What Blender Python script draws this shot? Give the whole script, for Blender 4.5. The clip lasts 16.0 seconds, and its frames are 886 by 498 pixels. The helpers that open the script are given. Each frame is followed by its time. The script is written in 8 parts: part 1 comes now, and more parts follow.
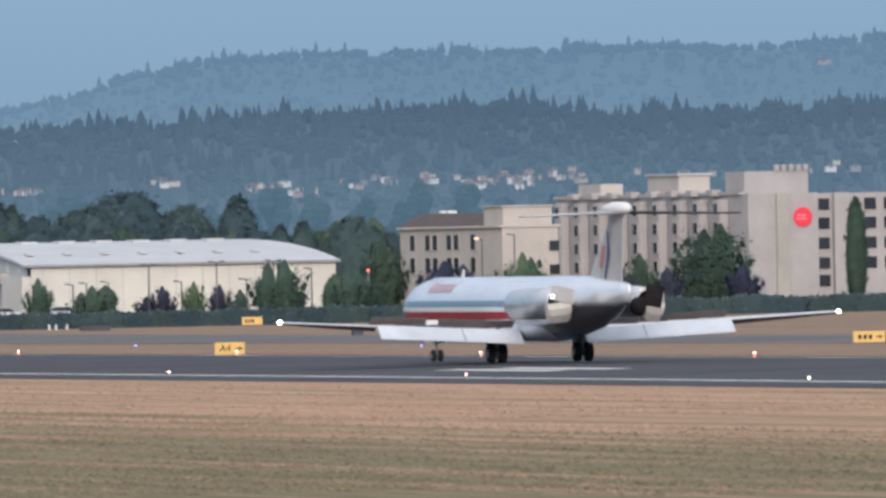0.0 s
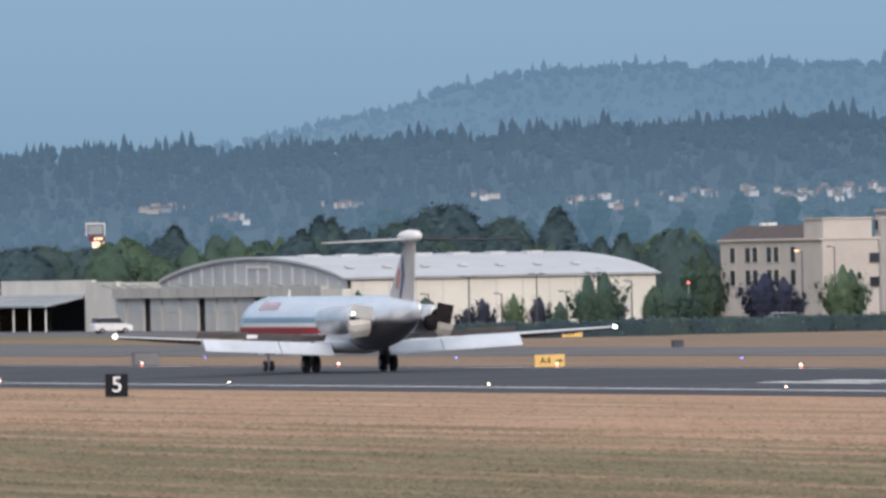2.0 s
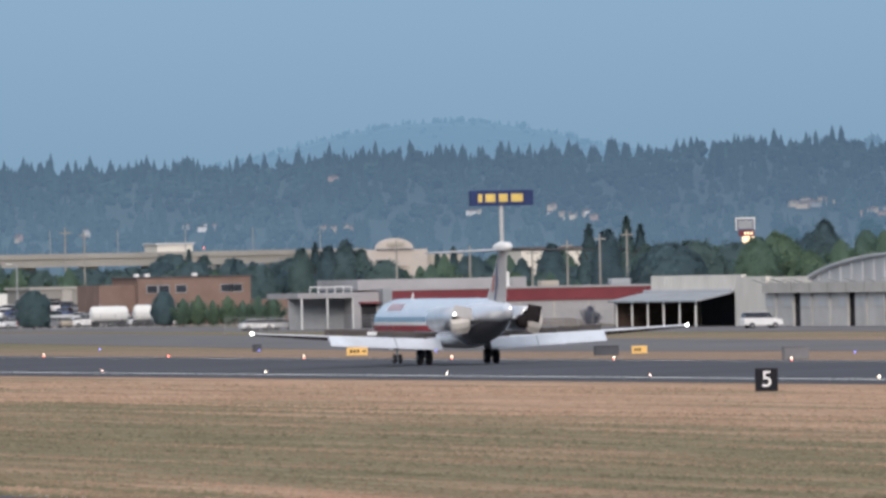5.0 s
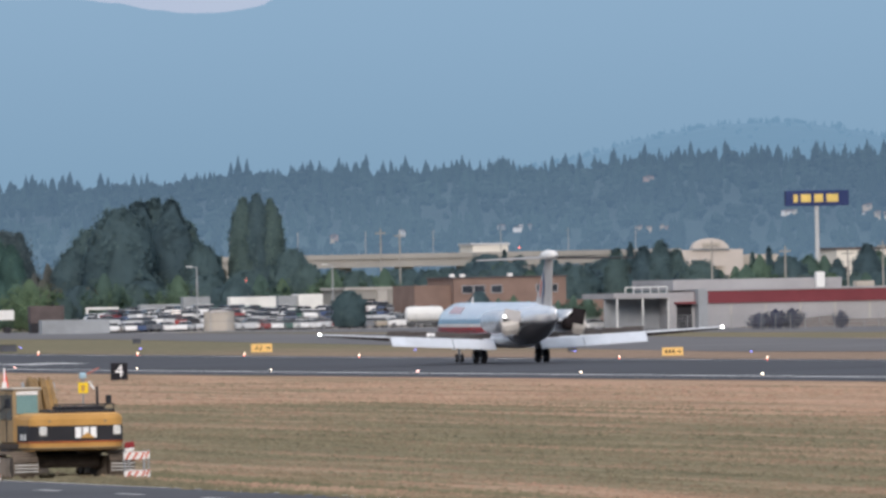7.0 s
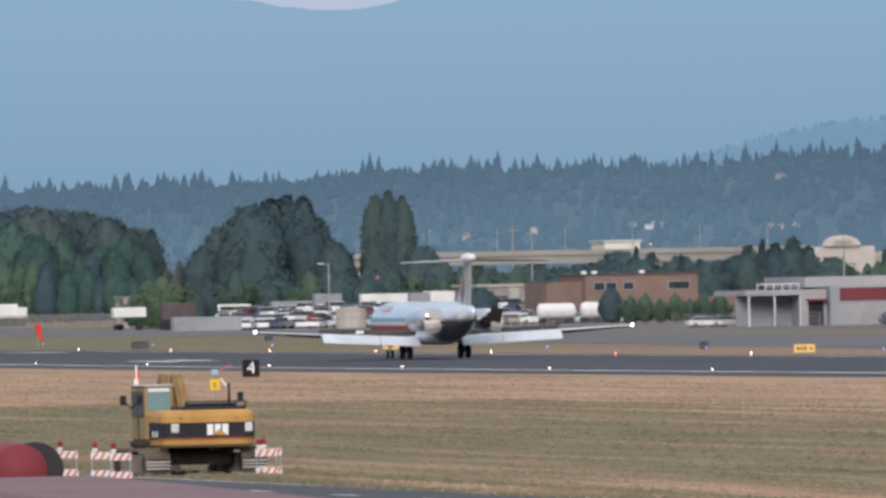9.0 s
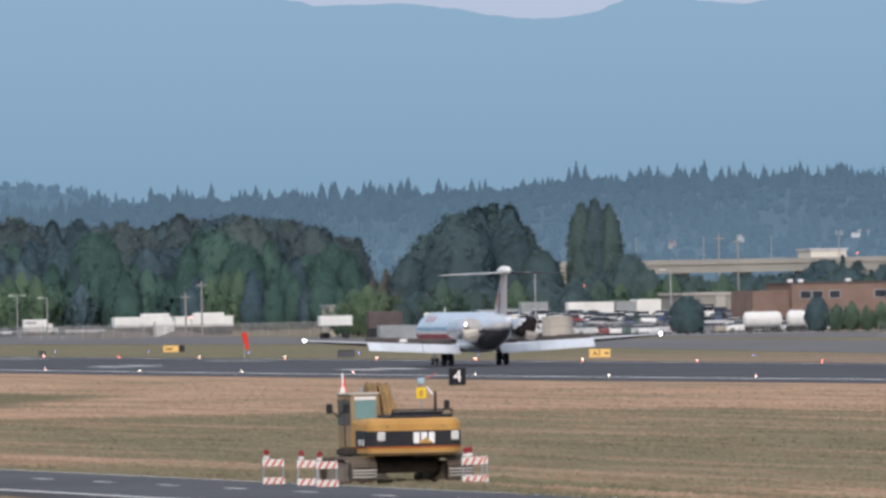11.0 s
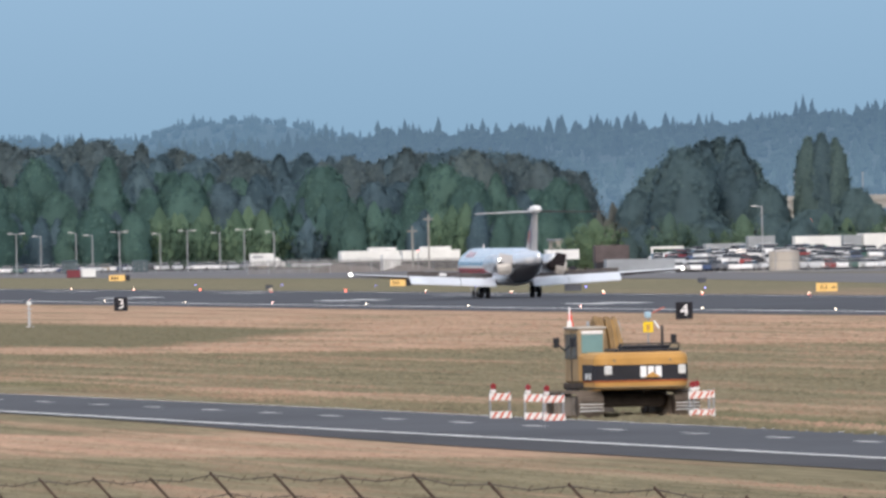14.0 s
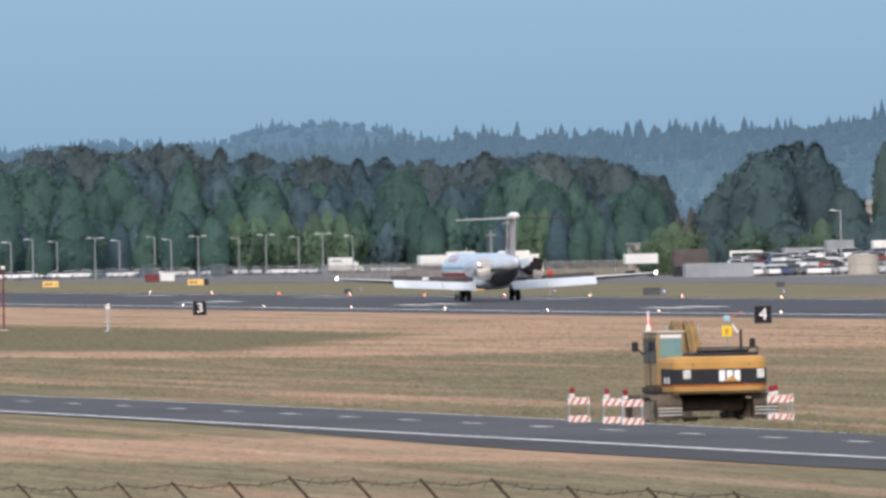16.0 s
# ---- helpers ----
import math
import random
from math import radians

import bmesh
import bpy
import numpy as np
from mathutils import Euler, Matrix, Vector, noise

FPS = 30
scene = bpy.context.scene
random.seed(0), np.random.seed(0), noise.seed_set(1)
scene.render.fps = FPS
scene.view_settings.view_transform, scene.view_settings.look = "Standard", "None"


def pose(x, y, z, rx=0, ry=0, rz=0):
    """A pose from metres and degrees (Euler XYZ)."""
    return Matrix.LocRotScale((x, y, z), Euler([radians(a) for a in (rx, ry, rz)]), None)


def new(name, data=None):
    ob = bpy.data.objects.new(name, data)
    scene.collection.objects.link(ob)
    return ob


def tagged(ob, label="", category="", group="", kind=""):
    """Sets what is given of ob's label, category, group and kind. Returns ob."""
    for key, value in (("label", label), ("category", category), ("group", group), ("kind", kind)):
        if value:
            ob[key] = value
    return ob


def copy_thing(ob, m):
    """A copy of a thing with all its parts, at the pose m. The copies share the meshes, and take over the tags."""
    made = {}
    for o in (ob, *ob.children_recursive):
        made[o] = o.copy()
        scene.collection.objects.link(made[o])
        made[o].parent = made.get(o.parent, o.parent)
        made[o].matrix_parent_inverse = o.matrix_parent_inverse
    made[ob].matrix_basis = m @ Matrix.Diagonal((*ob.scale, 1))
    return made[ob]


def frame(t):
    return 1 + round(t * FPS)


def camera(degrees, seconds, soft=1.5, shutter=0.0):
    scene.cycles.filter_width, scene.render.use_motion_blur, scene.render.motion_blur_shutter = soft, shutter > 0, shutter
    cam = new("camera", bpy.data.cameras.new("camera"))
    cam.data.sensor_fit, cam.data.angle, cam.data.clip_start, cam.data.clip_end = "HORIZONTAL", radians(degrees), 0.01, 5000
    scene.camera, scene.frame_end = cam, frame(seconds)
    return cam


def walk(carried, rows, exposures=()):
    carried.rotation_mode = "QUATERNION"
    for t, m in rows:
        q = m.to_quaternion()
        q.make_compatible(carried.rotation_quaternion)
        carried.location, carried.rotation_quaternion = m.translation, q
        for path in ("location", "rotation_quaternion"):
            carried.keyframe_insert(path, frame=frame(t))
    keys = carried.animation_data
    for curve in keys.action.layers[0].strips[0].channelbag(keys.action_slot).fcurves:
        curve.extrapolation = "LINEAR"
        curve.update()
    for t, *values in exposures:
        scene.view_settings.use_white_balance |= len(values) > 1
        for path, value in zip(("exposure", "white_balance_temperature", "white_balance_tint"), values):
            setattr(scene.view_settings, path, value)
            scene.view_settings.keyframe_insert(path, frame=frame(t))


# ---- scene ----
# Camera: a long lens on a raised spot beside the field; it only turns.
cam = camera(3.2659, 16.0, soft=3.0)
EYE = (0.0, 0.0, 7.05)
PAN = [  # seconds, degrees right of the runway's direction, degrees up
    (0, 15.8966, -0.0164), (0.5, 15.4985, 0.0220), (1, 15.0273, 0.0294), (1.5, 14.8502, 0.0443), (2, 14.7177, 0.0512),
    (2.5, 14.2067, 0.0737), (3, 13.7668, 0.0714), (3.5, 13.3482, 0.0822), (4, 12.9531, 0.0898), (4.2, 12.8232, 0.0859),
    (6.3, 11.5671, 0.1017), (6.5, 11.4582, 0.1084), (7, 11.1592, 0.0998), (7.5, 11.0466, 0.0829), (8, 11.0128, 0.0815),
    (8.5, 10.8660, 0.0882), (9, 10.6730, 0.0978), (9.2, 10.5796, 0.1053), (11.3, 9.8165, 0.1370), (11.5, 9.7467, 0.1294),
    (12, 9.5250, 0.0967), (12.5, 9.4086, -0.0118), (13, 9.3170, -0.0521), (13.5, 9.1743, -0.0493), (14, 9.0721, -0.0845),
    (14.5, 8.9849, -0.0589), (15, 8.9263, -0.0529), (15.5, 8.8839, -0.0723), (16, 8.7823, -0.0638)]
walk(cam, [(t, pose(*EYE, 90 + up, 0, -right) @ pose(0, 0, 0, 0, 0, -1.1)) for t, right, up in PAN],
     exposures=[(0, 0.10, 6200, 11), (9.2, 0.08, 6200, 11), (12.2, 0.14, 6200, 11), (13.2, 0.32, 6250, 11), (16, 0.34, 6250, 11)])

# World: a hazy evening sky, the low sun veiled and behind the camera.
SUN_ELEVATION, SUN_TURN = 19.0, 197.0
world = bpy.data.worlds.new("evening_sky")
scene.world = world
world.use_nodes = True
wn, wl = world.node_tree.nodes, world.node_tree.links
sky = wn.new("ShaderNodeTexSky")
sky.sky_type, sky.sun_disc = "NISHITA", False
sky.sun_elevation, sky.sun_rotation = radians(SUN_ELEVATION), radians(SUN_TURN)
sky.air_density, sky.dust_density, sky.ozone_density = 1.2, 1.0, 4.0
clear = wn.new("ShaderNodeBackground")
clear.inputs[1].default_value = 0.008
wl.new(sky.outputs[0], clear.inputs[0])
# a thin even overcast: blue and dim at the horizon, paler and brighter overhead
where = wn.new("ShaderNodeTexCoord")
split = wn.new("ShaderNodeSeparateXYZ")
wl.new(where.outputs["Generated"], split.inputs[0])
veil = wn.new("ShaderNodeValToRGB")
for _ in range(2):
    veil.color_ramp.elements.new(0.5)
for e, (p, c) in zip(veil.color_ramp.elements, ((0.0, (0.185, 0.31, 0.43)), (0.018, (0.245, 0.385, 0.53)), (0.25, (0.50, 0.57, 0.68)), (1.0, (1.15, 1.12, 1.10)))):
    e.position, e.color = p, (*c, 1)
wl.new(split.outputs[2], veil.inputs[0])
haze = wn["Background"]
haze.inputs[1].default_value = 0.94
wl.new(veil.outputs[0], haze.inputs[0])
both = wn.new("ShaderNodeAddShader")
wl.new(clear.outputs[0], both.inputs[0])
wl.new(haze.outputs[0], both.inputs[1])
wl.new(both.outputs[0], wn["World Output"].inputs[0])
sun_data = bpy.data.lights.new("sun", "SUN")
sun_data.energy, sun_data.angle, sun_data.color = 2.3, radians(22), (1.0, 0.87, 0.76)
sun = new("sun", sun_data)
sun_dir = Vector((math.sin(radians(SUN_TURN)) * math.cos(radians(SUN_ELEVATION)), math.cos(radians(SUN_TURN)) * math.cos(radians(SUN_ELEVATION)), math.sin(radians(SUN_ELEVATION))))
sun.matrix_world = Matrix.Translation((0, 0, 200)) @ (-sun_dir).to_track_quat("-Z", "Y").to_matrix().to_4x4()


# ---- materials ----
def ramp(nodes, stops):
    r = nodes.new("ShaderNodeValToRGB")
    el = r.color_ramp.elements
    while len(el) < len(stops):
        el.new(0.5)
    for e, (p, c) in zip(el, stops):
        e.position, e.color = p, (*c, 1)
    return r


def noise_of(nt, scale, detail=4, rough=0.55, stretch=None):
    n = nt.nodes.new("ShaderNodeTexNoise")
    n.inputs["Scale"].default_value, n.inputs["Detail"].default_value, n.inputs["Roughness"].default_value = scale, detail, rough
    tc = nt.nodes.new("ShaderNodeTexCoord")
    if stretch:
        mp = nt.nodes.new("ShaderNodeMapping")
        mp.inputs["Scale"].default_value = stretch
        nt.links.new(tc.outputs["Object"], mp.inputs[0])
        nt.links.new(mp.outputs[0], n.inputs[0])
    else:
        nt.links.new(tc.outputs["Object"], n.inputs[0])
    return n


def mix_rgb(nt, kind, fac, a, b):
    m = nt.nodes.new("ShaderNodeMix")
    m.data_type, m.blend_type = "RGBA", kind
    for slot, v in ((0, fac), (6, a), (7, b)):
        if isinstance(v, (int, float)):
            m.inputs[slot].default_value = v
        elif isinstance(v, tuple):
            m.inputs[slot].default_value = (*v, 1)
        else:
            nt.links.new(v, m.inputs[slot])
    return m.outputs[2]


def math_node(nt, op, a, b=0.0):
    m = nt.nodes.new("ShaderNodeMath")
    m.operation = op
    for i, v in enumerate((a, b)):
        if isinstance(v, (int, float)):
            m.inputs[i].default_value = v
        else:
            nt.links.new(v, m.inputs[i])
    return m.outputs[0]


def mat(name, base, rough=0.7, metal=0.0, vary=0.25, scales=(0.6, 9.0), bump=0.0, glow=None, glow_power=0.0, island=False, each=False):
    """A surface of one colour with stains at a large scale and grain at a small one."""
    m = bpy.data.materials.new(name)
    m.use_nodes = True
    nt = m.node_tree
    b = nt.nodes["Principled BSDF"]
    big, fine = noise_of(nt, scales[0]), noise_of(nt, scales[1], 3)
    lo, hi = tuple(c * (1 - vary) for c in base), tuple(min(1, c * (1 + vary)) for c in base)
    r = ramp(nt.nodes, [(0.3, lo), (0.7, hi)])
    nt.links.new(big.outputs[0], r.inputs[0])
    r2 = ramp(nt.nodes, [(0.3, (1 - vary * 0.6,) * 3), (0.7, (1 + 0 * vary,) * 3)])
    nt.links.new(fine.outputs[0], r2.inputs[0])
    col = mix_rgb(nt, "MULTIPLY", 1.0, r.outputs[0], r2.outputs[0])
    if island or each:
        src = nt.nodes.new("ShaderNodeNewGeometry").outputs["Random Per Island"] if island else nt.nodes.new("ShaderNodeObjectInfo").outputs["Random"]
        r3 = ramp(nt.nodes, [(0.0, (0.8, 0.84, 0.8)), (1.0, (1.0, 1.0, 1.0))])
        nt.links.new(src, r3.inputs[0])
        col = mix_rgb(nt, "MULTIPLY", 1.0, col, r3.outputs[0])
    nt.links.new(col, b.inputs["Base Color"])
    rr = ramp(nt.nodes, [(0.3, (max(0.02, rough - 0.12),) * 3), (0.7, (min(1, rough + 0.12),) * 3)])
    nt.links.new(fine.outputs[0], rr.inputs[0])
    nt.links.new(rr.outputs[0], b.inputs["Roughness"])
    b.inputs["Metallic"].default_value = metal
    b.inputs["Specular IOR Level"].default_value = 0.5 if metal > 0.3 or rough < 0.45 else 0.15
    if bump:
        bp = nt.nodes.new("ShaderNodeBump")
        bp.inputs["Strength"].default_value, bp.inputs["Distance"].default_value = 0.5, bump
        nt.links.new(fine.outputs[0], bp.inputs["Height"])
        nt.links.new(bp.outputs[0], b.inputs["Normal"])
    if glow:
        b.inputs["Emission Color"].default_value, b.inputs["Emission Strength"].default_value = (*glow, 1), glow_power
    return m


def light_mat(name, colour, power):
    m = bpy.data.materials.new(name)
    m.use_nodes = True
    b = m.node_tree.nodes["Principled BSDF"]
    b.inputs["Base Color"].default_value = (*colour, 1)
    b.inputs["Emission Color"].default_value, b.inputs["Emission Strength"].default_value = (*colour, 1), power
    return m


def grass_mat():
    """Dry summer grass: straw beside the pavements, mottled olive between, with drifts of green."""
    m = bpy.data.materials.new("dry_grass")
    m.use_nodes = True
    nt = m.node_tree
    b = nt.nodes["Principled BSDF"]
    big = noise_of(nt, 0.045, 3, 0.5, (1.0, 0.09, 1.0))
    mid = noise_of(nt, 0.36, 3, 0.5, (1.0, 0.032, 1.0))
    clump = noise_of(nt, 1.3, 4, 0.55, (1.0, 0.03, 1.0))
    fine = noise_of(nt, 4.0, 5, 0.75, (1.0, 0.06, 1.0))
    tc = nt.nodes.new("ShaderNodeTexCoord")
    sep = nt.nodes.new("ShaderNodeSeparateXYZ")
    nt.links.new(tc.outputs["Object"], sep.inputs[0])
    # across the field, in metres, bent by the large drifts
    bent = math_node(nt, "MULTIPLY", math_node(nt, "SUBTRACT", big.outputs[0], 0.5), 26.0)
    across = math_node(nt, "MULTIPLY", math_node(nt, "ADD", sep.outputs[0], bent), 1 / 400)

    def belt(stops):
        r = ramp(nt.nodes, [(x / 400, (v,) * 3) for x, v in stops])
        nt.links.new(across, r.inputs[0])
        return r.outputs[0]

    def along(stops):
        r = ramp(nt.nodes, [(y / 3000, (v,) * 3) for y, v in stops])
        nt.links.new(math_node(nt, "MULTIPLY", sep.outputs[1], 1 / 3000), r.inputs[0])
        return r.outputs[0]

    def spread(source, lo, hi):
        r = ramp(nt.nodes, [(lo, (0.0,) * 3), (hi, (1.0,) * 3)])
        nt.links.new(source.outputs[0], r.inputs[0])
        return r.outputs[0]

    def rise(value, lo, hi):
        n = nt.nodes.new("ShaderNodeMapRange")
        n.interpolation_type = "SMOOTHSTEP"
        n.inputs["From Min"].default_value, n.inputs["From Max"].default_value = lo, hi
        nt.links.new(value, n.inputs["Value"])
        return n.outputs[0]

    def mul(*values):
        out = values[0]
        for v in values[1:]:
            out = math_node(nt, "MULTIPLY", out, v)
        return out

    def skew(kx, ky, wob):
        """kx * x + ky * y, with an uneven edge."""
        v = math_node(nt, "ADD", math_node(nt, "MULTIPLY", sep.outputs[0], kx), math_node(nt, "MULTIPLY", sep.outputs[1], ky))
        return math_node(nt, "ADD", v, math_node(nt, "MULTIPLY", math_node(nt, "SUBTRACT", mid.outputs[0], 0.5), wob))

    def upto(value):
        return math_node(nt, "SUBTRACT", 1.0, value)

    # how green: 0 straw, 1 olive
    near = belt([(0, 1.0), (76, 1.0), (93, 1.0), (96, 0.6), (102, 0.6), (107, 1.0), (118, 1.1), (126, 0.95), (140, 1.05), (152, 0.8), (160, 0.65), (168, 0.2), (222, 0.1), (262, 0.3), (352, 0.4), (392, 0.5)])
    far = belt([(0, 0.5), (222, 0.15), (262, 0.8), (278, 1.2), (340, 1.2), (392, 0.8)])
    turn = math_node(nt, "MULTIPLY", belt([(0, 0), (230, 0), (240, 1)]), along([(0, 0), (1400, 0), (1700, 1)]))
    # straw beyond the olive stretch, and a straw band across the verge below the road
    beyond = mul(rise(skew(0, 1, 60), 868, 902), rise(skew(1, 0.146, 6), 253, 258), upto(rise(skew(1, 0, 0), 215, 225)))
    verge_band = mul(rise(skew(1.7, 1, 30), 585, 602), upto(rise(skew(1.7, 1, 30), 652, 672)), upto(rise(skew(1, 0, 0), 83, 88)))
    amount = mix_rgb(nt, "MIX", turn, near, far)
    amount = mix_rgb(nt, "MIX", math_node(nt, "MAXIMUM", beyond, verge_band), amount, (0.24, 0.24, 0.24))
    split = nt.nodes.new("ShaderNodeSeparateColor")
    nt.links.new(amount, split.inputs[0])
    drifts = math_node(nt, "SUBTRACT", math_node(nt, "ADD", math_node(nt, "MULTIPLY", spread(mid, 0.36, 0.64), 0.95), math_node(nt, "MULTIPLY", spread(clump, 0.36, 0.64), 0.55)), 0.76)
    green_amount = math_node(nt, "ADD", split.outputs[0], drifts)
    clamp = nt.nodes.new("ShaderNodeClamp")
    nt.links.new(green_amount, clamp.inputs[0])
    straw = ramp(nt.nodes, [(0.36, (0.40, 0.258, 0.182)), (0.5, (0.475, 0.315, 0.222)), (0.64, (0.54, 0.375, 0.27))])
    nt.links.new(clump.outputs[0], straw.inputs[0])
    green = ramp(nt.nodes, [(0.38, (0.168, 0.150, 0.098)), (0.62, (0.262, 0.226, 0.148))])
    nt.links.new(clump.outputs[0], green.inputs[0])
    col = mix_rgb(nt, "MIX", clamp.outputs[0], straw.outputs[0], green.outputs[0])
    # duller, trodden grass between the pavements
    col = mix_rgb(nt, "MIX", mul(belt([(0, 0), (255, 0), (266, 0.75), (400, 0.75)]), upto(turn)), col, (0.262, 0.198, 0.158))
    col = mix_rgb(nt, "MIX", math_node(nt, "MULTIPLY", turn, 0.55), col, (0.19, 0.182, 0.128))
    # a lusher patch far down the field, pointed at its near end, and green by the near road
    lush = mul(rise(skew(-4.33, 1, 50), 352, 388), rise(skew(1, 0.125, 5), 250, 254), upto(rise(skew(1, 0, 10), 165, 173)), 0.9)
    col = mix_rgb(nt, "MIX", lush, col, (0.16, 0.152, 0.098))
    verge = math_node(nt, "MULTIPLY", math_node(nt, "MULTIPLY", belt([(0, 0), (92, 0), (94, 1), (98, 0.8), (104, 0)]), spread(mid, 0.35, 0.6)), 0.6)
    col = mix_rgb(nt, "MIX", verge, col, (0.17, 0.165, 0.095))
    grain = ramp(nt.nodes, [(0.38, (0.74, 0.75, 0.77)), (0.60, (1.07, 1.07, 1.07))])
    nt.links.new(fine.outputs[0], grain.inputs[0])
    col = mix_rgb(nt, "MULTIPLY", 1.0, col, grain.outputs[0])
    nt.links.new(col, b.inputs["Base Color"])
    b.inputs["Roughness"].default_value = 1.0
    b.inputs["Specular IOR Level"].default_value = 0.0
    return m


def asphalt_mat(name, base):
    m = mat(name, base, 0.9, 0, 0.22, (0.05, 1.4), 0.004)
    m.node_tree.nodes["Principled BSDF"].inputs["Specular IOR Level"].default_value = 0.25
    return m


GRASS = grass_mat()
ASPHALT = asphalt_mat("asphalt", (0.057, 0.059, 0.071))
ROAD = asphalt_mat("road_asphalt", (0.07, 0.072, 0.083))
TAXI = asphalt_mat("taxiway_asphalt", (0.135, 0.13, 0.135))
SHOULDER = asphalt_mat("shoulder_asphalt", (0.052, 0.05, 0.055))
WHITE_LINE = mat("line_paint", (0.72, 0.72, 0.70), 0.7, 0, 0.2, (0.3, 4))
CONCRETE = mat("concrete", (0.42, 0.40, 0.37), 0.9, 0, 0.15, (0.2, 3))
# far hills: woods, with several kilometres of bluish haze painted in as glow
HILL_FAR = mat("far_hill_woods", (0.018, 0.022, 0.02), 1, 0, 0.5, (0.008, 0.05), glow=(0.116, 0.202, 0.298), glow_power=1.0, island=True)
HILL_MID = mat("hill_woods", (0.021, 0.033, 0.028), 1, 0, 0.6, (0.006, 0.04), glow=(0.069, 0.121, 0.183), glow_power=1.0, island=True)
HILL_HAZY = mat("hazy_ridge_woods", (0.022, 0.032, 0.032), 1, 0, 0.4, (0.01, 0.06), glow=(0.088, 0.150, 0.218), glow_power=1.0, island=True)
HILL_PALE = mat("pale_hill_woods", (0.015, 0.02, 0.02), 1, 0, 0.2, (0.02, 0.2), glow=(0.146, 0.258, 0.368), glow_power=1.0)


def thicken_haze_glow(m, low, high, z0, z1):
    """Haze painted as emission: stronger at the foot of a far hill than at its crest."""
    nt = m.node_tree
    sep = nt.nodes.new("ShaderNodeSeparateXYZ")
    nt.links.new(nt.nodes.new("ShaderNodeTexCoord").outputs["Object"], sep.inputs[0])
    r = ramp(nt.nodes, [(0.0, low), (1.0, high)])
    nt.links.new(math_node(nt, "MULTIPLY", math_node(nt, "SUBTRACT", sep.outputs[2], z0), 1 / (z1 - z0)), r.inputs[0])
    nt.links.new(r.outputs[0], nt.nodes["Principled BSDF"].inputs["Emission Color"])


thicken_haze_glow(HILL_MID, (0.094, 0.150, 0.212), (0.064, 0.106, 0.162), 10.0, 42.0)
thicken_haze_glow(HILL_FAR, (0.138, 0.232, 0.330), (0.108, 0.190, 0.284), 35.0, 70.0)
# the cloud's brightness is put in as a glow of its own
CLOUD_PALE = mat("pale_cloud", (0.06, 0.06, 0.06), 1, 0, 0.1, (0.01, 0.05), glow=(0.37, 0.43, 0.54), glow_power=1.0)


# ---- building helpers ----
def link(name, bm, material, parent=None, label="", smooth=False):
    me = bpy.data.meshes.new(name)
    bm.to_mesh(me)
    bm.free()
    for m in material if isinstance(material, (list, tuple)) else [material]:
        me.materials.append(m)
    if smooth:
        me.polygons.foreach_set("use_smooth", [True] * len(me.polygons))
    ob = new(name, me)
    if parent is not None:
        ob.parent = parent
    if label:
        ob["label"] = label
    return ob


def part(name, bm, material, parent, label="", smooth=False):
    return link(name, bm, material, parent, label, smooth)


def thing(name, label, category, at=(0, 0, 0), turn=0.0, group="", kind=""):
    ob = new(name)
    ob.empty_display_size = 0.5
    ob.matrix_basis = pose(*at, 0, 0, turn)
    return tagged(ob, label, category, group, kind)


def add_box(bm, lo, hi, mi=0, bevel=0.0):
    x0, y0, z0 = lo
    x1, y1, z1 = hi
    v = [bm.verts.new(c) for c in ((x0, y0, z0), (x1, y0, z0), (x1, y1, z0), (x0, y1, z0), (x0, y0, z1), (x1, y0, z1), (x1, y1, z1), (x0, y1, z1))]
    fs = [bm.faces.new([v[i] for i in f]) for f in ((3, 2, 1, 0), (4, 5, 6, 7), (0, 1, 5, 4), (1, 2, 6, 5), (2, 3, 7, 6), (3, 0, 4, 7))]
    for f in fs:
        f.material_index = mi
    if bevel:
        es = list({e for f in fs for e in f.edges})
        bmesh.ops.bevel(bm, geom=es, offset=bevel, segments=1, affect="EDGES")


def box(lo, hi, bevel=0.0):
    bm = bmesh.new()
    add_box(bm, lo, hi, 0, bevel)
    return bm


def add_tube(bm, a, b, r0, r1=None, n=8, caps=True):
    r1 = r0 if r1 is None else r1
    a, b = Vector(a), Vector(b)
    q = (b - a).to_track_quat("Z", "Y")
    rings = []
    for c, r in ((a, r0), (b, r1)):
        rings.append([bm.verts.new(c + q @ Vector((r * math.cos(i * 2 * math.pi / n), r * math.sin(i * 2 * math.pi / n), 0))) for i in range(n)])
    for i in range(n):
        bm.faces.new((rings[0][i], rings[0][(i + 1) % n], rings[1][(i + 1) % n], rings[1][i]))
    if caps:
        bm.faces.new(rings[0][::-1])
        bm.faces.new(rings[1])


def tube(a, b, r0, r1=None, n=8):
    bm = bmesh.new()
    add_tube(bm, a, b, r0, r1, n)
    return bm


def loft(rings, cap=True, close=True):
    """A skin through rings of equal count."""
    bm = bmesh.new()
    vs = [[bm.verts.new(p) for p in ring] for ring in rings]
    n = len(vs[0])
    for a, b in zip(vs, vs[1:]):
        for i in range(n if close else n - 1):
            bm.faces.new((a[i], a[(i + 1) % n], b[(i + 1) % n], b[i]))
    if cap:
        bm.faces.new(vs[0][::-1])
        bm.faces.new(vs[-1])
    bmesh.ops.recalc_face_normals(bm, faces=bm.faces)
    return bm


def ring_y(y, zc, rx, rz, n=24, xc=0.0):
    return [(xc + rx * math.sin(i * 2 * math.pi / n), y, zc + rz * math.cos(i * 2 * math.pi / n)) for i in range(n)]


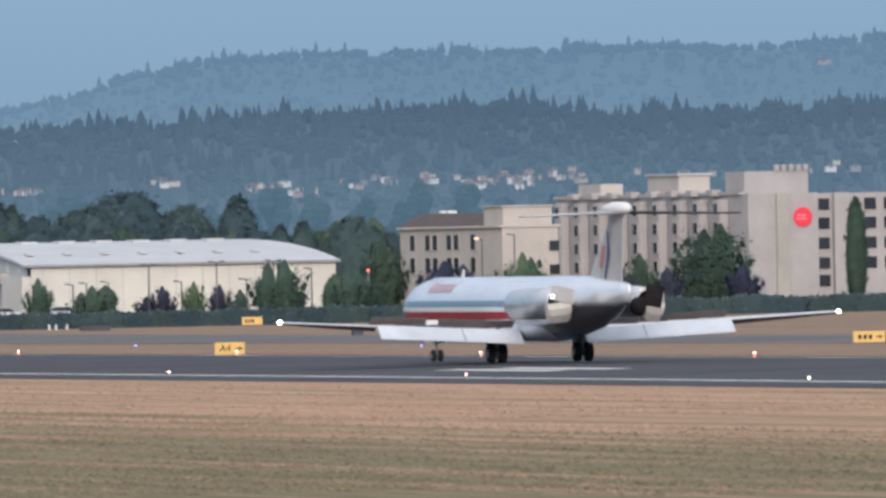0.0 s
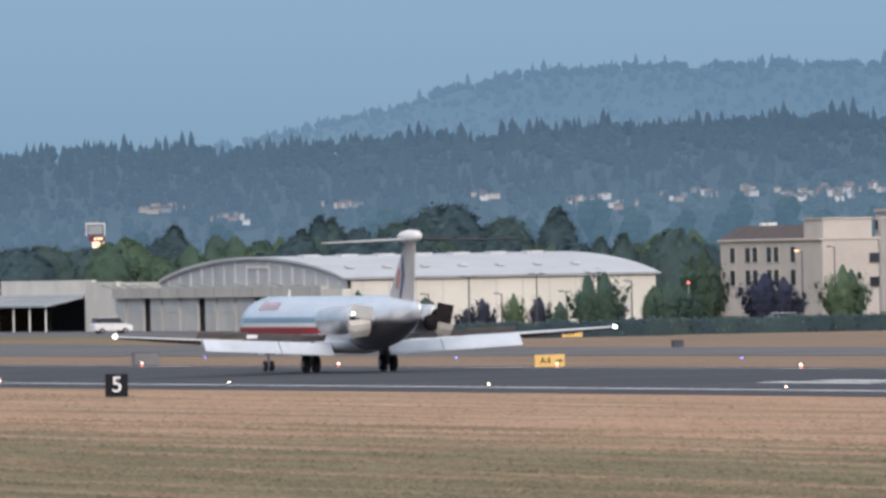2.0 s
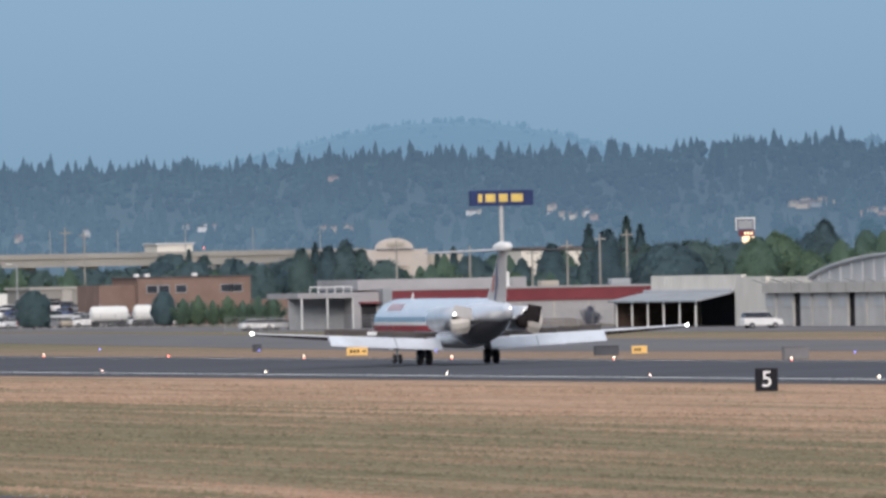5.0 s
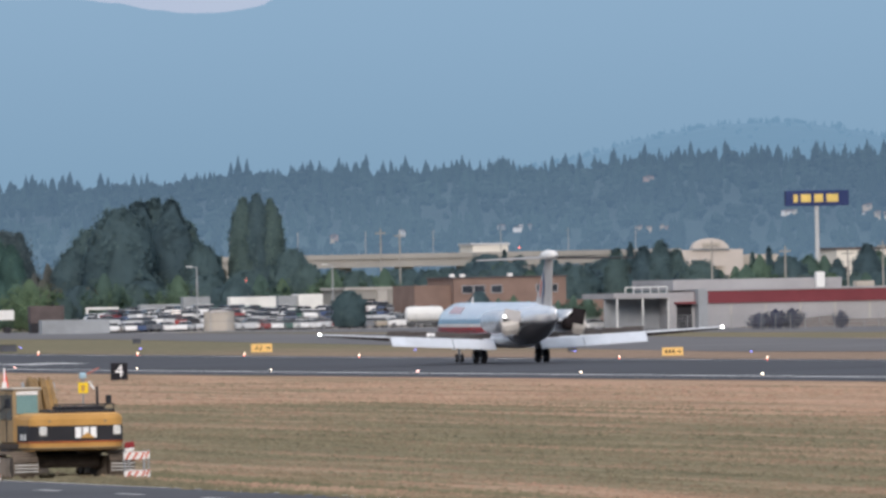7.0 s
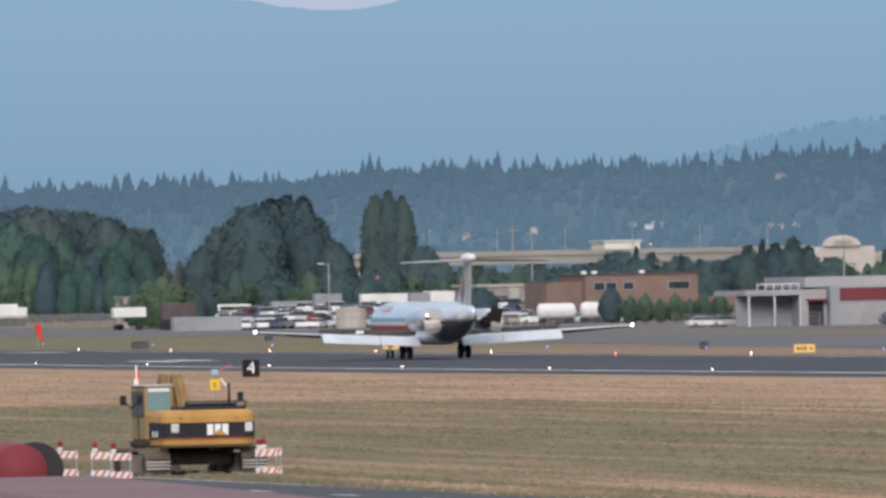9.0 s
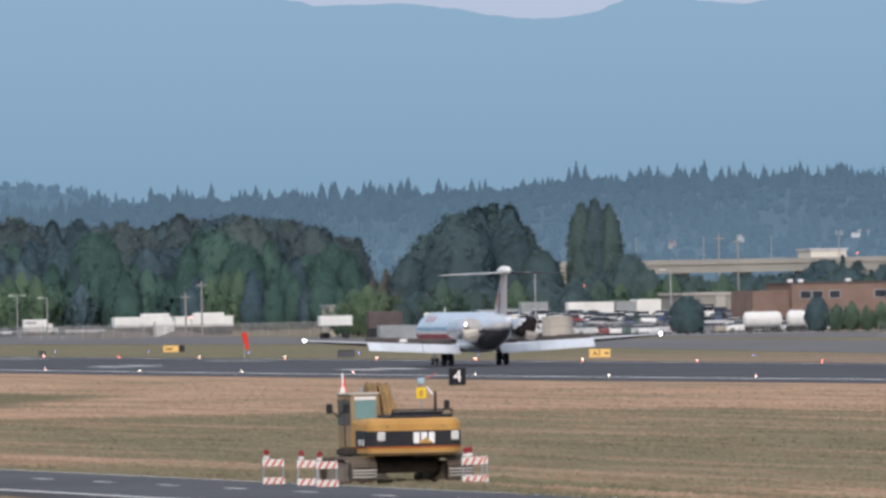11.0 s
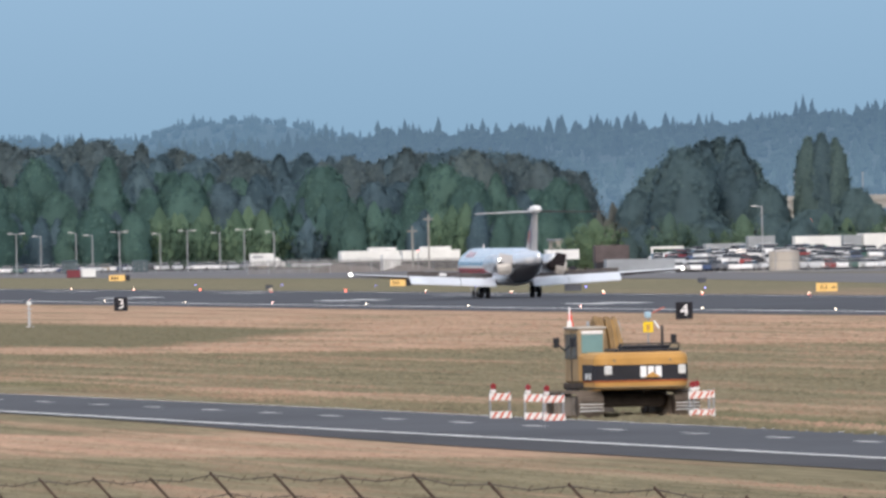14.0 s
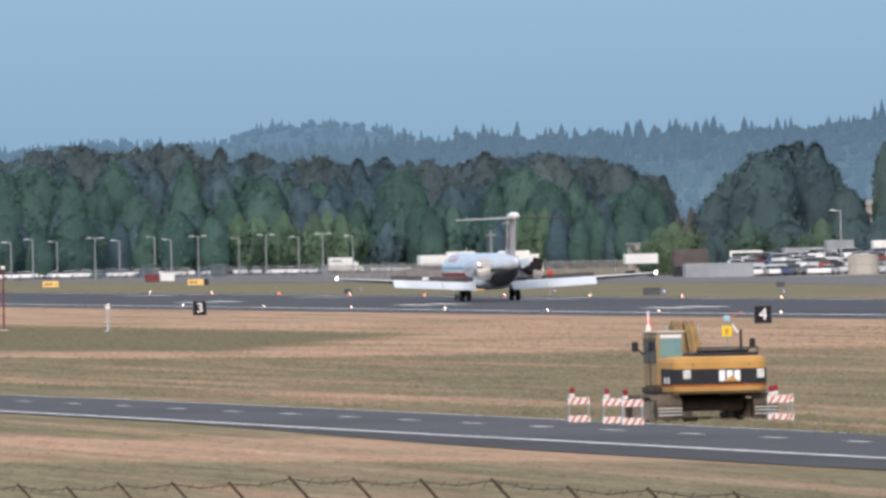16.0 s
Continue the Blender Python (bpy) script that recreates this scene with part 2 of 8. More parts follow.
def prism(profile, a, b, axis="x"):
    """A flat outline pushed from a to b along an axis; the outline is in the two other axes, in their order."""
    put = {"x": lambda p, d: (d, p[0], p[1]), "y": lambda p, d: (p[0], d, p[1]), "z": lambda p, d: (p[0], p[1], d)}[axis]
    return loft([[put(p, a) for p in profile], [put(p, b) for p in profile]])


def smooth01(v):
    v = max(0.0, min(1.0, v))
    return v * v * (3 - 2 * v)


def zg(y):
    """Height of the field: it falls gently along the runway."""
    return -0.4 * smooth01((y - 700) / 700)


def interp(table, v):
    for (a, za), (b, zb) in zip(table, table[1:]):
        if v <= b:
            return za + (zb - za) * max(0, min(1, (v - a) / (b - a)))
    return table[-1][1]


# ---- ground, runway, road ----
def strip(name, x0, x1, y0, y1, material, up=0.02, crown=0.0, step=50, nx=1, label="", category="", parent=None):
    """A band along the field between x0 and x1 that follows its fall."""
    bm = bmesh.new()
    ys = [y0 + (y1 - y0) * i / max(1, round((y1 - y0) / step)) for i in range(max(1, round((y1 - y0) / step)) + 1)]
    xs = [x0 + (x1 - x0) * i / nx for i in range(nx + 1)]
    mid, half = (x0 + x1) / 2, (x1 - x0) / 2
    vs = [[bm.verts.new((x, y, zg(y) + up + crown * (1 - abs(x - mid) / half))) for x in xs] for y in ys]
    for a, b in zip(vs, vs[1:]):
        for i in range(nx):
            bm.faces.new((a[i], a[i + 1], b[i + 1], b[i]))
    ob = link(name, bm, material, parent)
    return tagged(ob, label, category, "", "structure") if label else ob


def build_ground():
    bm = bmesh.new()
    xs = [-5000, -1500, -300, 0, 20, 32, 46, 60, 120, 180, 240, 300, 400, 600, 1200, 3000, 5000]
    ys = [-5000, -1000, 0, 300] + [400 + 50 * i for i in range(22)] + [1600, 2000, 2600, 3400, 5000]
    vs = [[bm.verts.new((x, y, zg(y) + (2.0 * (1 - smooth01((x - 20) / 25)) if -300 < y < 500 else 0.0))) for x in xs] for y in ys]
    for a, b in zip(vs, vs[1:]):
        for i in range(len(xs) - 1):
            bm.faces.new((a[i], a[i + 1], b[i + 1], b[i]))
    tagged(link("ground", bm, GRASS), "dry straw-coloured airfield grass with greener patches", "grass field", "", "structure")


RX = 246.0  # the runway's centreline
build_ground()
strip("runway", RX - 30, RX + 30, 200, 3600, ASPHALT, 0.02, 0.32, 50, 2, "dark grey asphalt runway with white edge lines", "runway")


def ribbon(name, ys, edges, material, up, label, category, crown=0.0):
    """A paved band whose two edges are functions of the distance along the field."""
    bm = bmesh.new()
    rows = []
    for y in ys:
        x0, x1 = edges(y)
        rows.append([bm.verts.new((x0 + (x1 - x0) * f, y, zg(y) + up + crown * (1 - abs(2 * f - 1)))) for f in (0, 0.5, 1)])
    for a, b in zip(rows, rows[1:]):
        for i in range(2):
            bm.faces.new((a[i], a[i + 1], b[i + 1], b[i]))
    return tagged(link(name, bm, material), label, category, "", "structure")


ROAD_BEND = [(-400, 96.0), (430, 90.4), (475, 89.3), (505, 88.5), (530, 87.7), (560, 87.0), (600, 86.2), (640, 85.1), (667, 84.4), (690, 83.3), (760, 80.5), (1000, 71.0), (2600, 20.0)]


def road_mid(y):
    return interp(ROAD_BEND, y)


ROAD_YS = [-400, -200, 0, 200, 300, 380] + [430 + 10 * i for i in range(35)] + [850, 1000, 1300, 1700, 2200, 2600]
ribbon("road", ROAD_YS, lambda y: (road_mid(y) - 6.5, road_mid(y) + 5.0), ROAD, 0.03, "two-lane grey asphalt perimeter road with white markings", "road", 0.05)
ribbon("road_shoulder", ROAD_YS, lambda y: (road_mid(y) - 6.9 - 3.6 * smooth01((590 - y) / 110), road_mid(y) - 6.4), SHOULDER, 0.024, "dark asphalt shoulder beside the road's edge line", "road shoulder")
TAXI_LEFT = [(200, 316), (1150, 314), (1400, 302), (1600, 318), (2000, 350), (2500, 344), (3600, 350)]
TAXI_RIGHT = [(200, 345), (1150, 345), (1400, 352), (1600, 362), (2000, 386), (2500, 405), (3600, 470)]
ribbon("taxiway", [200 + 50 * i for i in range(69)], lambda y: (interp(TAXI_LEFT, y), interp(TAXI_RIGHT, y)), TAXI, 0.02, "weathered grey asphalt taxiway between grass strips", "taxiway", 0.05)
strip("apron", 398, 437, 1600, 2205, TAXI, 0.02, 0.03, 50, 2, "weathered grey asphalt apron before the warehouse", "apron")


# ---- hills and far woods ----
RIDGE_A = [(13.2, 30), (13.6, 40), (14.03, 47), (14.19, 50), (14.6, 57), (14.78, 62), (15.08, 66), (15.44, 67.5), (16.1, 67), (16.7, 67.5), (17.05, 67), (17.55, 69), (18.5, 66), (21, 60)]
RIDGE_B = [(10.6, 34), (11.2, 39), (11.54, 42), (11.71, 45), (11.95, 50.5), (12.19, 53.5), (12.45, 54), (12.72, 50.5), (12.85, 47), (13.2, 43), (14, 38)]
RIDGE_C = [(4, 28), (7.16, 30), (7.74, 30.5), (8.07, 30.5), (8.41, 30.2), (8.62, 32.2), (9.03, 33.4), (9.5, 34), (9.9, 34.2), (10.16, 34.8), (10.41, 37.2), (10.78, 37.0), (11.2, 37.2), (11.5, 37.2), (12.07, 39.4), (12.5, 39.2), (12.97, 39.8), (13.58, 41.2), (14.04, 39.8),
           (14.62, 42.4), (14.95, 42.2), (15.32, 45), (15.63, 45), (15.98, 46.8), (16.23, 46.8), (16.5, 43.4), (17.0, 44), (17.54, 44.5), (21, 42)]


RIDGE_F = [(5.5, 33), (7.16, 34), (7.3, 35.6), (7.6, 36), (7.95, 36), (8.05, 38.8), (8.2, 41), (8.39, 41.6), (8.51, 40.2), (8.62, 38.2), (8.8, 35.6), (8.97, 34), (9.6, 30), (10.2, 26)]


def polar(deg, d, z):
    return (d * math.sin(radians(deg)), d * math.cos(radians(deg)), z)


def add_fir(bm, base, h, r, rnd, n=7):
    """A fir in four ragged, drooping tiers, wider and blunter or slimmer from tree to tree."""
    bx, by, bz = base
    turn = rnd.random() * 6
    lean = rnd.uniform(-0.04, 0.04) * h
    for lo, hi, w in ((0.0, 0.5, 1.0), (0.2, 0.7, 0.92), (0.42, 0.87, 0.72), (0.64, 1.0, 0.44)):
        tip = bm.verts.new((bx + lean * hi, by, bz + h * hi))
        ring = []
        for i in range(n):
            a = turn + (i + rnd.uniform(-0.3, 0.3)) * 2 * math.pi / n
            q = r * w * rnd.uniform(0.6, 1.25)
            ring.append(bm.verts.new((bx + lean * lo + q * math.cos(a), by + q * math.sin(a), bz + h * (lo + rnd.uniform(-0.06, 0.07)))))
        for i in range(n):
            bm.faces.new((ring[i], ring[(i + 1) % n], tip))


def add_round_crown(bm, base, h, r, rnd, n=7):
    """A rough broad-leaved crown of a few lobes."""
    bx, by, bz = base
    for k in range(3):
        cx, cy, cz = bx + rnd.uniform(-0.6, 0.6) * r, by + rnd.uniform(-0.5, 0.5) * r, bz + h * rnd.uniform(0.4, 0.7)
        rr = r * rnd.uniform(0.45, 0.75)
        tall = rnd.uniform(0.8, 1.25)
        top = bm.verts.new((cx + rnd.uniform(-0.2, 0.2) * rr, cy, cz + rr * tall))
        rings = []
        for f, s in ((0.6, 0.72), (-0.25, 1.0)):
            rings.append([bm.verts.new((cx + rr * s * rnd.uniform(0.75, 1.2) * math.cos(i * 6.283 / n + f), cy + rr * s * math.sin(i * 6.283 / n + f), cz + rr * tall * (f + rnd.uniform(-0.15, 0.15)))) for i in range(n)])
        low = bm.verts.new((cx, cy, bz))
        for i in range(n):
            j = (i + 1) % n
            bm.faces.new((rings[0][i], rings[0][j], top))
            for u, v in zip(rings, rings[1:]):
                bm.faces.new((v[i], v[j], u[j], u[i]))
            bm.faces.new((low, rings[1][j], rings[1][i]))


def hill(name, ridge, d_foot, d_top, material, label, trees, tree_h, seed, share_fir=0.8, z_foot=-2.0, ridge_trees=0, tall=()):
    """A wooded slope up to a ridge; the canopy rolls, firs stand in groups, and tall ones rise singly."""
    rnd = random.Random(seed)
    a0, a1 = ridge[0][0], ridge[-1][0]
    bm = bmesh.new()
    n, k = 160, 10

    def spot(a, f):
        top = interp(ridge, a) - tree_h * 0.62
        d = d_foot + (d_top - d_foot) * f
        bumpy = 2.4 * noise.noise((a * 5, f * 3, seed)) * math.sin(f * math.pi)
        return polar(a, d, z_foot + (top - z_foot) * smooth01(f) ** 0.8 + bumpy * (1 if f < 1 else 0))

    rows = [[bm.verts.new(spot(a0 + (a1 - a0) * i / n, j / k)) for i in range(n + 1)] for j in range(k + 1)]
    back = [bm.verts.new(polar(a0 + (a1 - a0) * i / n, d_top + 120, z_foot)) for i in range(n + 1)]
    for a, b in zip(rows + [rows[-1]], rows[1:] + [back]):
        for i in range(n):
            if a is not b:
                bm.faces.new((a[i], a[i + 1], b[i + 1], b[i]))
    hill_ob = link(name, bm, material)
    tagged(hill_ob, label, "hill", "", "structure")
    bm = bmesh.new()
    for i in range(trees + ridge_trees + len(tall)):
        f = 1.0 if i >= trees else rnd.random() ** 0.8
        a = rnd.uniform(max(a0, 6.8), min(a1, 18.2))
        size = rnd.uniform(0.45, 0.85)
        stand = noise.noise((a * 9.0, f * 7.0, seed + 3.3))
        if i >= trees + ridge_trees:
            a, f, size, stand = tall[i - trees - ridge_trees], 1.0, 0.72 + 0.22 * rnd.random(), 0.6
        p = spot(a, f)
        fir = rnd.random() < share_fir + 0.9 * stand + 0.2 * (f == 1.0)
        h = tree_h * (size + 0.45 * max(-0.3, stand)) * (1.25 if rnd.random() < 0.05 else 1)
        base = (p[0], p[1], p[2] - 0.4)
        if fir:
            add_fir(bm, base, h, h * rnd.uniform(0.18, 0.28), rnd)
        else:
            add_round_crown(bm, base, h * 0.78, h * rnd.uniform(0.34, 0.5), rnd)
    tagged(link("hill_trees", bm, material), "dark hazy conifer woods covering the hillside", "woods", "", "stuff")
    return hill_ob


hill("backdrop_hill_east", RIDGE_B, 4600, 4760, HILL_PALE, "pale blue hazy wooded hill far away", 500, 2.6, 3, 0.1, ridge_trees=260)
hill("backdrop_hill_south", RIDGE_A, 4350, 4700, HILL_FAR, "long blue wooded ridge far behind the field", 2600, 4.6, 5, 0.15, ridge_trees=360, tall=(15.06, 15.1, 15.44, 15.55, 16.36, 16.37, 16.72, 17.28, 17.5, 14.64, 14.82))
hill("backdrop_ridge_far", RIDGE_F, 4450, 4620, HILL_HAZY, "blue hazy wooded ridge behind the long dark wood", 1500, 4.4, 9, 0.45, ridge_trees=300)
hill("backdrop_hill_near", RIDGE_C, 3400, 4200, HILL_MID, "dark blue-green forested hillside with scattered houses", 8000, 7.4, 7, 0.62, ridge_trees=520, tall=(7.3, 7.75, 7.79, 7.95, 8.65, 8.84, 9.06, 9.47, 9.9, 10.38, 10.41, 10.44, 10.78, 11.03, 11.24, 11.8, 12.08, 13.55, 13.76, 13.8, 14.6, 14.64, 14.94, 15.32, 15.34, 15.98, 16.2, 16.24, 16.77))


# bluish haze over these leaves is painted in as emission
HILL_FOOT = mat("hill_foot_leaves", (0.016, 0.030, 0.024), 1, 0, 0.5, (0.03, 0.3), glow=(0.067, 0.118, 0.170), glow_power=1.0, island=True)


def foot_trees(spots, seed):
    """Large round trees on the slope's foot, before its houses: degrees, base and top height, half width."""
    r = random.Random(seed)
    bm = bmesh.new()
    for deg, z0, z1, wide in spots:
        for _ in range(9):
            f = r.random()
            x, y, z = polar(deg + math.degrees(wide / 3300) * r.gauss(0, 0.5) * (1.15 - f), 3300 + r.uniform(-4, 4), z0 + (z1 - z0) * 0.55 * f)
            add_round_crown(bm, (x, y, z), (z1 - z0) * (0.5 + 0.1 * r.random()) * (1 - 0.12 * f), wide * r.uniform(0.45, 0.62), r)
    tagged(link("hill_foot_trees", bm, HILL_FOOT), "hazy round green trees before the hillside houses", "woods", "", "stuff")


foot_trees([(14.52, 4, 21, 5.5), (14.44, 4, 17, 4.5), (15.28, 5, 20.9, 5.5), (15.42, 5, 19.5, 4.0), (15.60, 5, 19, 4.5), (15.80, 5, 20.9, 5.0), (15.98, 5, 20.1, 5.5), (16.12, 5, 18.5, 4.5), (16.3, 5, 21, 4.5), (14.80, 4, 17.5, 4.2), (15.02, 4, 18, 4.0), (13.9, 4, 17, 4.5), (13.6, 4, 16, 4.5), (16.75, 5, 23, 5.5), (17.0, 5, 22, 5.0)], 12)


def cloud_bank():
    """The pale pinkish cloud whose wavy lower edge shows above the bluer haze."""
    edge = [(9.2, 101), (9.40, 97.6), (9.454, 95.9), (9.64, 96.0), (9.77, 96.3), (9.96, 94.4), (10.11, 92.0), (10.24, 90.7), (10.38, 90.9), (10.5, 92.5), (10.56, 94.8), (10.64, 97.6), (10.80, 97.4), (10.88, 95.2), (11.05, 94.3), (11.16, 95.6), (11.3, 99), (11.5, 102)]
    bm = bmesh.new()
    rows = []
    for i in range(111):
        a = 9.2 + 2.3 * i / 110
        for (a0, z0), (a1, z1) in zip(edge, edge[1:]):
            if a0 <= a <= a1 + 1e-6:
                z = z0 + (z1 - z0) * smooth01((a - a0) / (a1 - a0))
                break
        z += 0.35 * noise.noise((a * 14, 0.4, 0.0)) + 0.15 * noise.noise((a * 50, 0.9, 0.0))
        rows.append((bm.verts.new(polar(a, 4860, z)), bm.verts.new(polar(a, 4900, max(z + 0.5, 112 - abs(a - 10.2) * 3)))))
    for u, v in zip(rows, rows[1:]):
        bm.faces.new((u[0], v[0], v[1], u[1]))
    tagged(link("backdrop_cloud", bm, CLOUD_PALE), "pale evening cloud above the blue haze", "cloud", "", "structure")


cloud_bank()
# walls and roofs carry a faint blue glow that paints in the haze
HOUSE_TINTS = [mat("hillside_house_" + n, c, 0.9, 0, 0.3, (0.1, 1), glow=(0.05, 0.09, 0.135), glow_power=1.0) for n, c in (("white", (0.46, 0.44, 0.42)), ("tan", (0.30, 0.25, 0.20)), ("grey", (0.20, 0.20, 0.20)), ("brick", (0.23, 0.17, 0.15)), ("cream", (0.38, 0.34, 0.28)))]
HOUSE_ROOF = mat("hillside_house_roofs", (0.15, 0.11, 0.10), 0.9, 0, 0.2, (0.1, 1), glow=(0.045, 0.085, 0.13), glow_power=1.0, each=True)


def hillside_house(deg, up, w, h, ridge=RIDGE_C, foot=3400, top=4200, tree=7.0):
    """A house on the slope, where the slope has the height up."""
    f = 0.02
    while f < 0.97 and -2 + (interp(ridge, deg) - tree * 0.55 + 2) * smooth01(f) ** 0.8 < up:
        f += 0.01
    x, y, z = polar(deg, foot + (top - foot) * f - 5, up + 2.2)
    ob = thing("house", "small pale house among the hillside trees", "house", (x, y, z), random.Random(int(deg * 1000)).uniform(-30, 30), "hillside houses")
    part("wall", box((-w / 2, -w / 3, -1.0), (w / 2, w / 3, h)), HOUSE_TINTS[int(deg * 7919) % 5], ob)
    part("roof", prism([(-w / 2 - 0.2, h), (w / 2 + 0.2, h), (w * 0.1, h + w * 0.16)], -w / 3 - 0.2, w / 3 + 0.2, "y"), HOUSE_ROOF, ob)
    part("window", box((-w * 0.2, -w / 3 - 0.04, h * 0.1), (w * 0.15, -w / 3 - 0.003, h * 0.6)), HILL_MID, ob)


house_rnd = random.Random(91)
# streets of houses on the slope: middle and spread in degrees, height and its spread, how many
for mid_deg, wide, up, tall_by, many in ((14.35, 0.05, 21.6, 0.8, 5), (14.89, 0.05, 23.0, 0.5, 4), (15.29, 0.12, 21.0, 1.2, 14), (15.66, 0.07, 22.2, 1.2, 8), (15.84, 0.05, 23.0, 0.8, 6), (16.08, 0.22, 21.8, 1.7, 30), (16.33, 0.08, 23.4, 1.0, 9), (17.35, 0.12, 23.4, 1.2, 5), (16.8, 0.15, 23.0, 0.8, 4),
                                         (12.42, 0.05, 20.4, 0.7, 5), (12.80, 0.09, 19.6, 1.0, 11), (13.72, 0.10, 21.4, 0.8, 11), (13.92, 0.08, 18.8, 1.0, 8), (14.34, 0.02, 21.3, 0.3, 3), (14.9, 0.05, 22.8, 0.5, 3), (10.75, 0.02, 15.9, 0.5, 2), (11.01, 0.02, 17.4, 0.3, 2), (11.45, 0.1, 18.2, 0.6, 4), (11.92, 0.06, 17.2, 0.6, 4), (11.92, 0.01, 30.4, 0.2, 1)):
    for k in range(many):
        hillside_house(mid_deg + house_rnd.gauss(0, wide * 0.6), up + house_rnd.gauss(0, tall_by * 0.6) - 1.6, house_rnd.uniform(0.9, 3.0), house_rnd.uniform(0.15, 0.55))
hillside_house(17.31, 57.0, 4.2, 0.6, RIDGE_A, 4350, 4700, 4.6)


# ---- more materials ----
PLASTER = mat("warm_plaster", (0.42, 0.395, 0.395), 0.88, 0, 0.08, (0.25, 3))
PLASTER_LOW = mat("pale_plaster", (0.51, 0.465, 0.43), 0.88, 0, 0.08, (0.25, 3))
CREAM = mat("cream_metal_wall", (0.66, 0.63, 0.57), 0.6, 0, 0.08, (0.2, 2))
ROOF_WHITE = mat("white_metal_roof", (0.52, 0.53, 0.55), 0.5, 0, 0.08, (0.15, 2))
ARCH_GREY = mat("grey_metal_cladding", (0.46, 0.47, 0.48), 0.6, 0, 0.12, (0.2, 2))
DOOR_GREY = mat("grey_hangar_door", (0.50, 0.49, 0.47), 0.65, 0, 0.12, (0.2, 2))
ROOF_BROWN = mat("brown_roof_tiles", (0.115, 0.095, 0.095), 0.85, 0, 0.2, (0.5, 5))
# near-black for panels that stand in for the shade inside openings
DARK = mat("opening_shade", (0.035, 0.035, 0.04), 0.8, 0, 0.2)
GLASS = mat("window_glass", (0.035, 0.04, 0.05), 0.12, 0, 0.3, (0.3, 2))
RED_BAND = mat("red_painted_band", (0.18, 0.045, 0.055), 0.6, 0, 0.15, (0.2, 2))
WHITE_WALL = mat("white_block_wall", (0.34, 0.335, 0.345), 0.85, 0, 0.1, (0.2, 2))
BRICK = mat("brown_brick", (0.215, 0.15, 0.125), 0.9, 0, 0.15, (0.3, 6))
GREY_BOX = mat("grey_painted_steel", (0.30, 0.32, 0.34), 0.6, 0, 0.15, (0.3, 3))
WHITE_BOX = mat("white_painted_steel", (0.72, 0.72, 0.70), 0.5, 0, 0.1, (0.3, 3))
BEIGE = mat("beige_stucco", (0.43, 0.39, 0.34), 0.9, 0, 0.12, (0.3, 3))
CONCRETE_GREY = mat("bridge_concrete", (0.30, 0.29, 0.27), 0.9, 0, 0.12, (0.1, 2))
STEEL = mat("galvanised_steel", (0.34, 0.35, 0.36), 0.5, 0.6, 0.15, (0.5, 5))
DARK_STEEL = mat("rusty_dark_steel", (0.10, 0.07, 0.055), 0.7, 0.3, 0.25, (2, 12))
BLACK = mat("black_paint", (0.03, 0.03, 0.035), 0.55, 0, 0.2)
SIGN_BLACK = mat("black_sign_panel", (0.015, 0.015, 0.02), 0.5, 0, 0.2)
SIGN_WHITE = mat("white_sign_paint", (0.85, 0.85, 0.85), 0.5, 0, 0.05)
SIGN_YELLOW = mat("yellow_sign_panel", (0.70, 0.45, 0.15), 0.5, 0, 0.1, glow=(1.0, 0.6, 0.25), glow_power=0.16)
BLUE_SIGN = mat("blue_sign_panel", (0.03, 0.045, 0.13), 0.5, 0, 0.1)
YELLOW_LETTER = mat("yellow_sign_shapes", (0.62, 0.46, 0.14), 0.6, 0, 0.15, glow=(1.0, 0.68, 0.2), glow_power=0.07)
ORANGE = mat("orange_fabric", (0.75, 0.06, 0.03), 0.7, 0, 0.1)
RED_GLOW = light_mat("red_lit_sign", (0.62, 0.03, 0.05), 0.4)
LAMP_WHITE = light_mat("runway_lamp", (1.0, 0.80, 0.58), 6.5)
LAMP_WHITE_COOL = light_mat("strobe_lamp", (1.0, 0.97, 0.88), 9.0)
LAMP_WARM = light_mat("warm_street_lamp", (1.0, 0.62, 0.36), 1.6)
LAMP_PINK = light_mat("pinkish_runway_lamp", (1.0, 0.55, 0.45), 5.5)
LAMP_RED = light_mat("red_lamp", (1.0, 0.16, 0.10), 5.0)
LAMP_BLUE = light_mat("blue_taxi_lamp", (0.25, 0.25, 1.0), 4.0)
LAMP_SIGN = light_mat("lit_sign_face", (1.0, 0.72, 0.42), 1.1)
BARK = mat("bark", (0.09, 0.065, 0.045), 0.95, 0, 0.3, (2, 12))


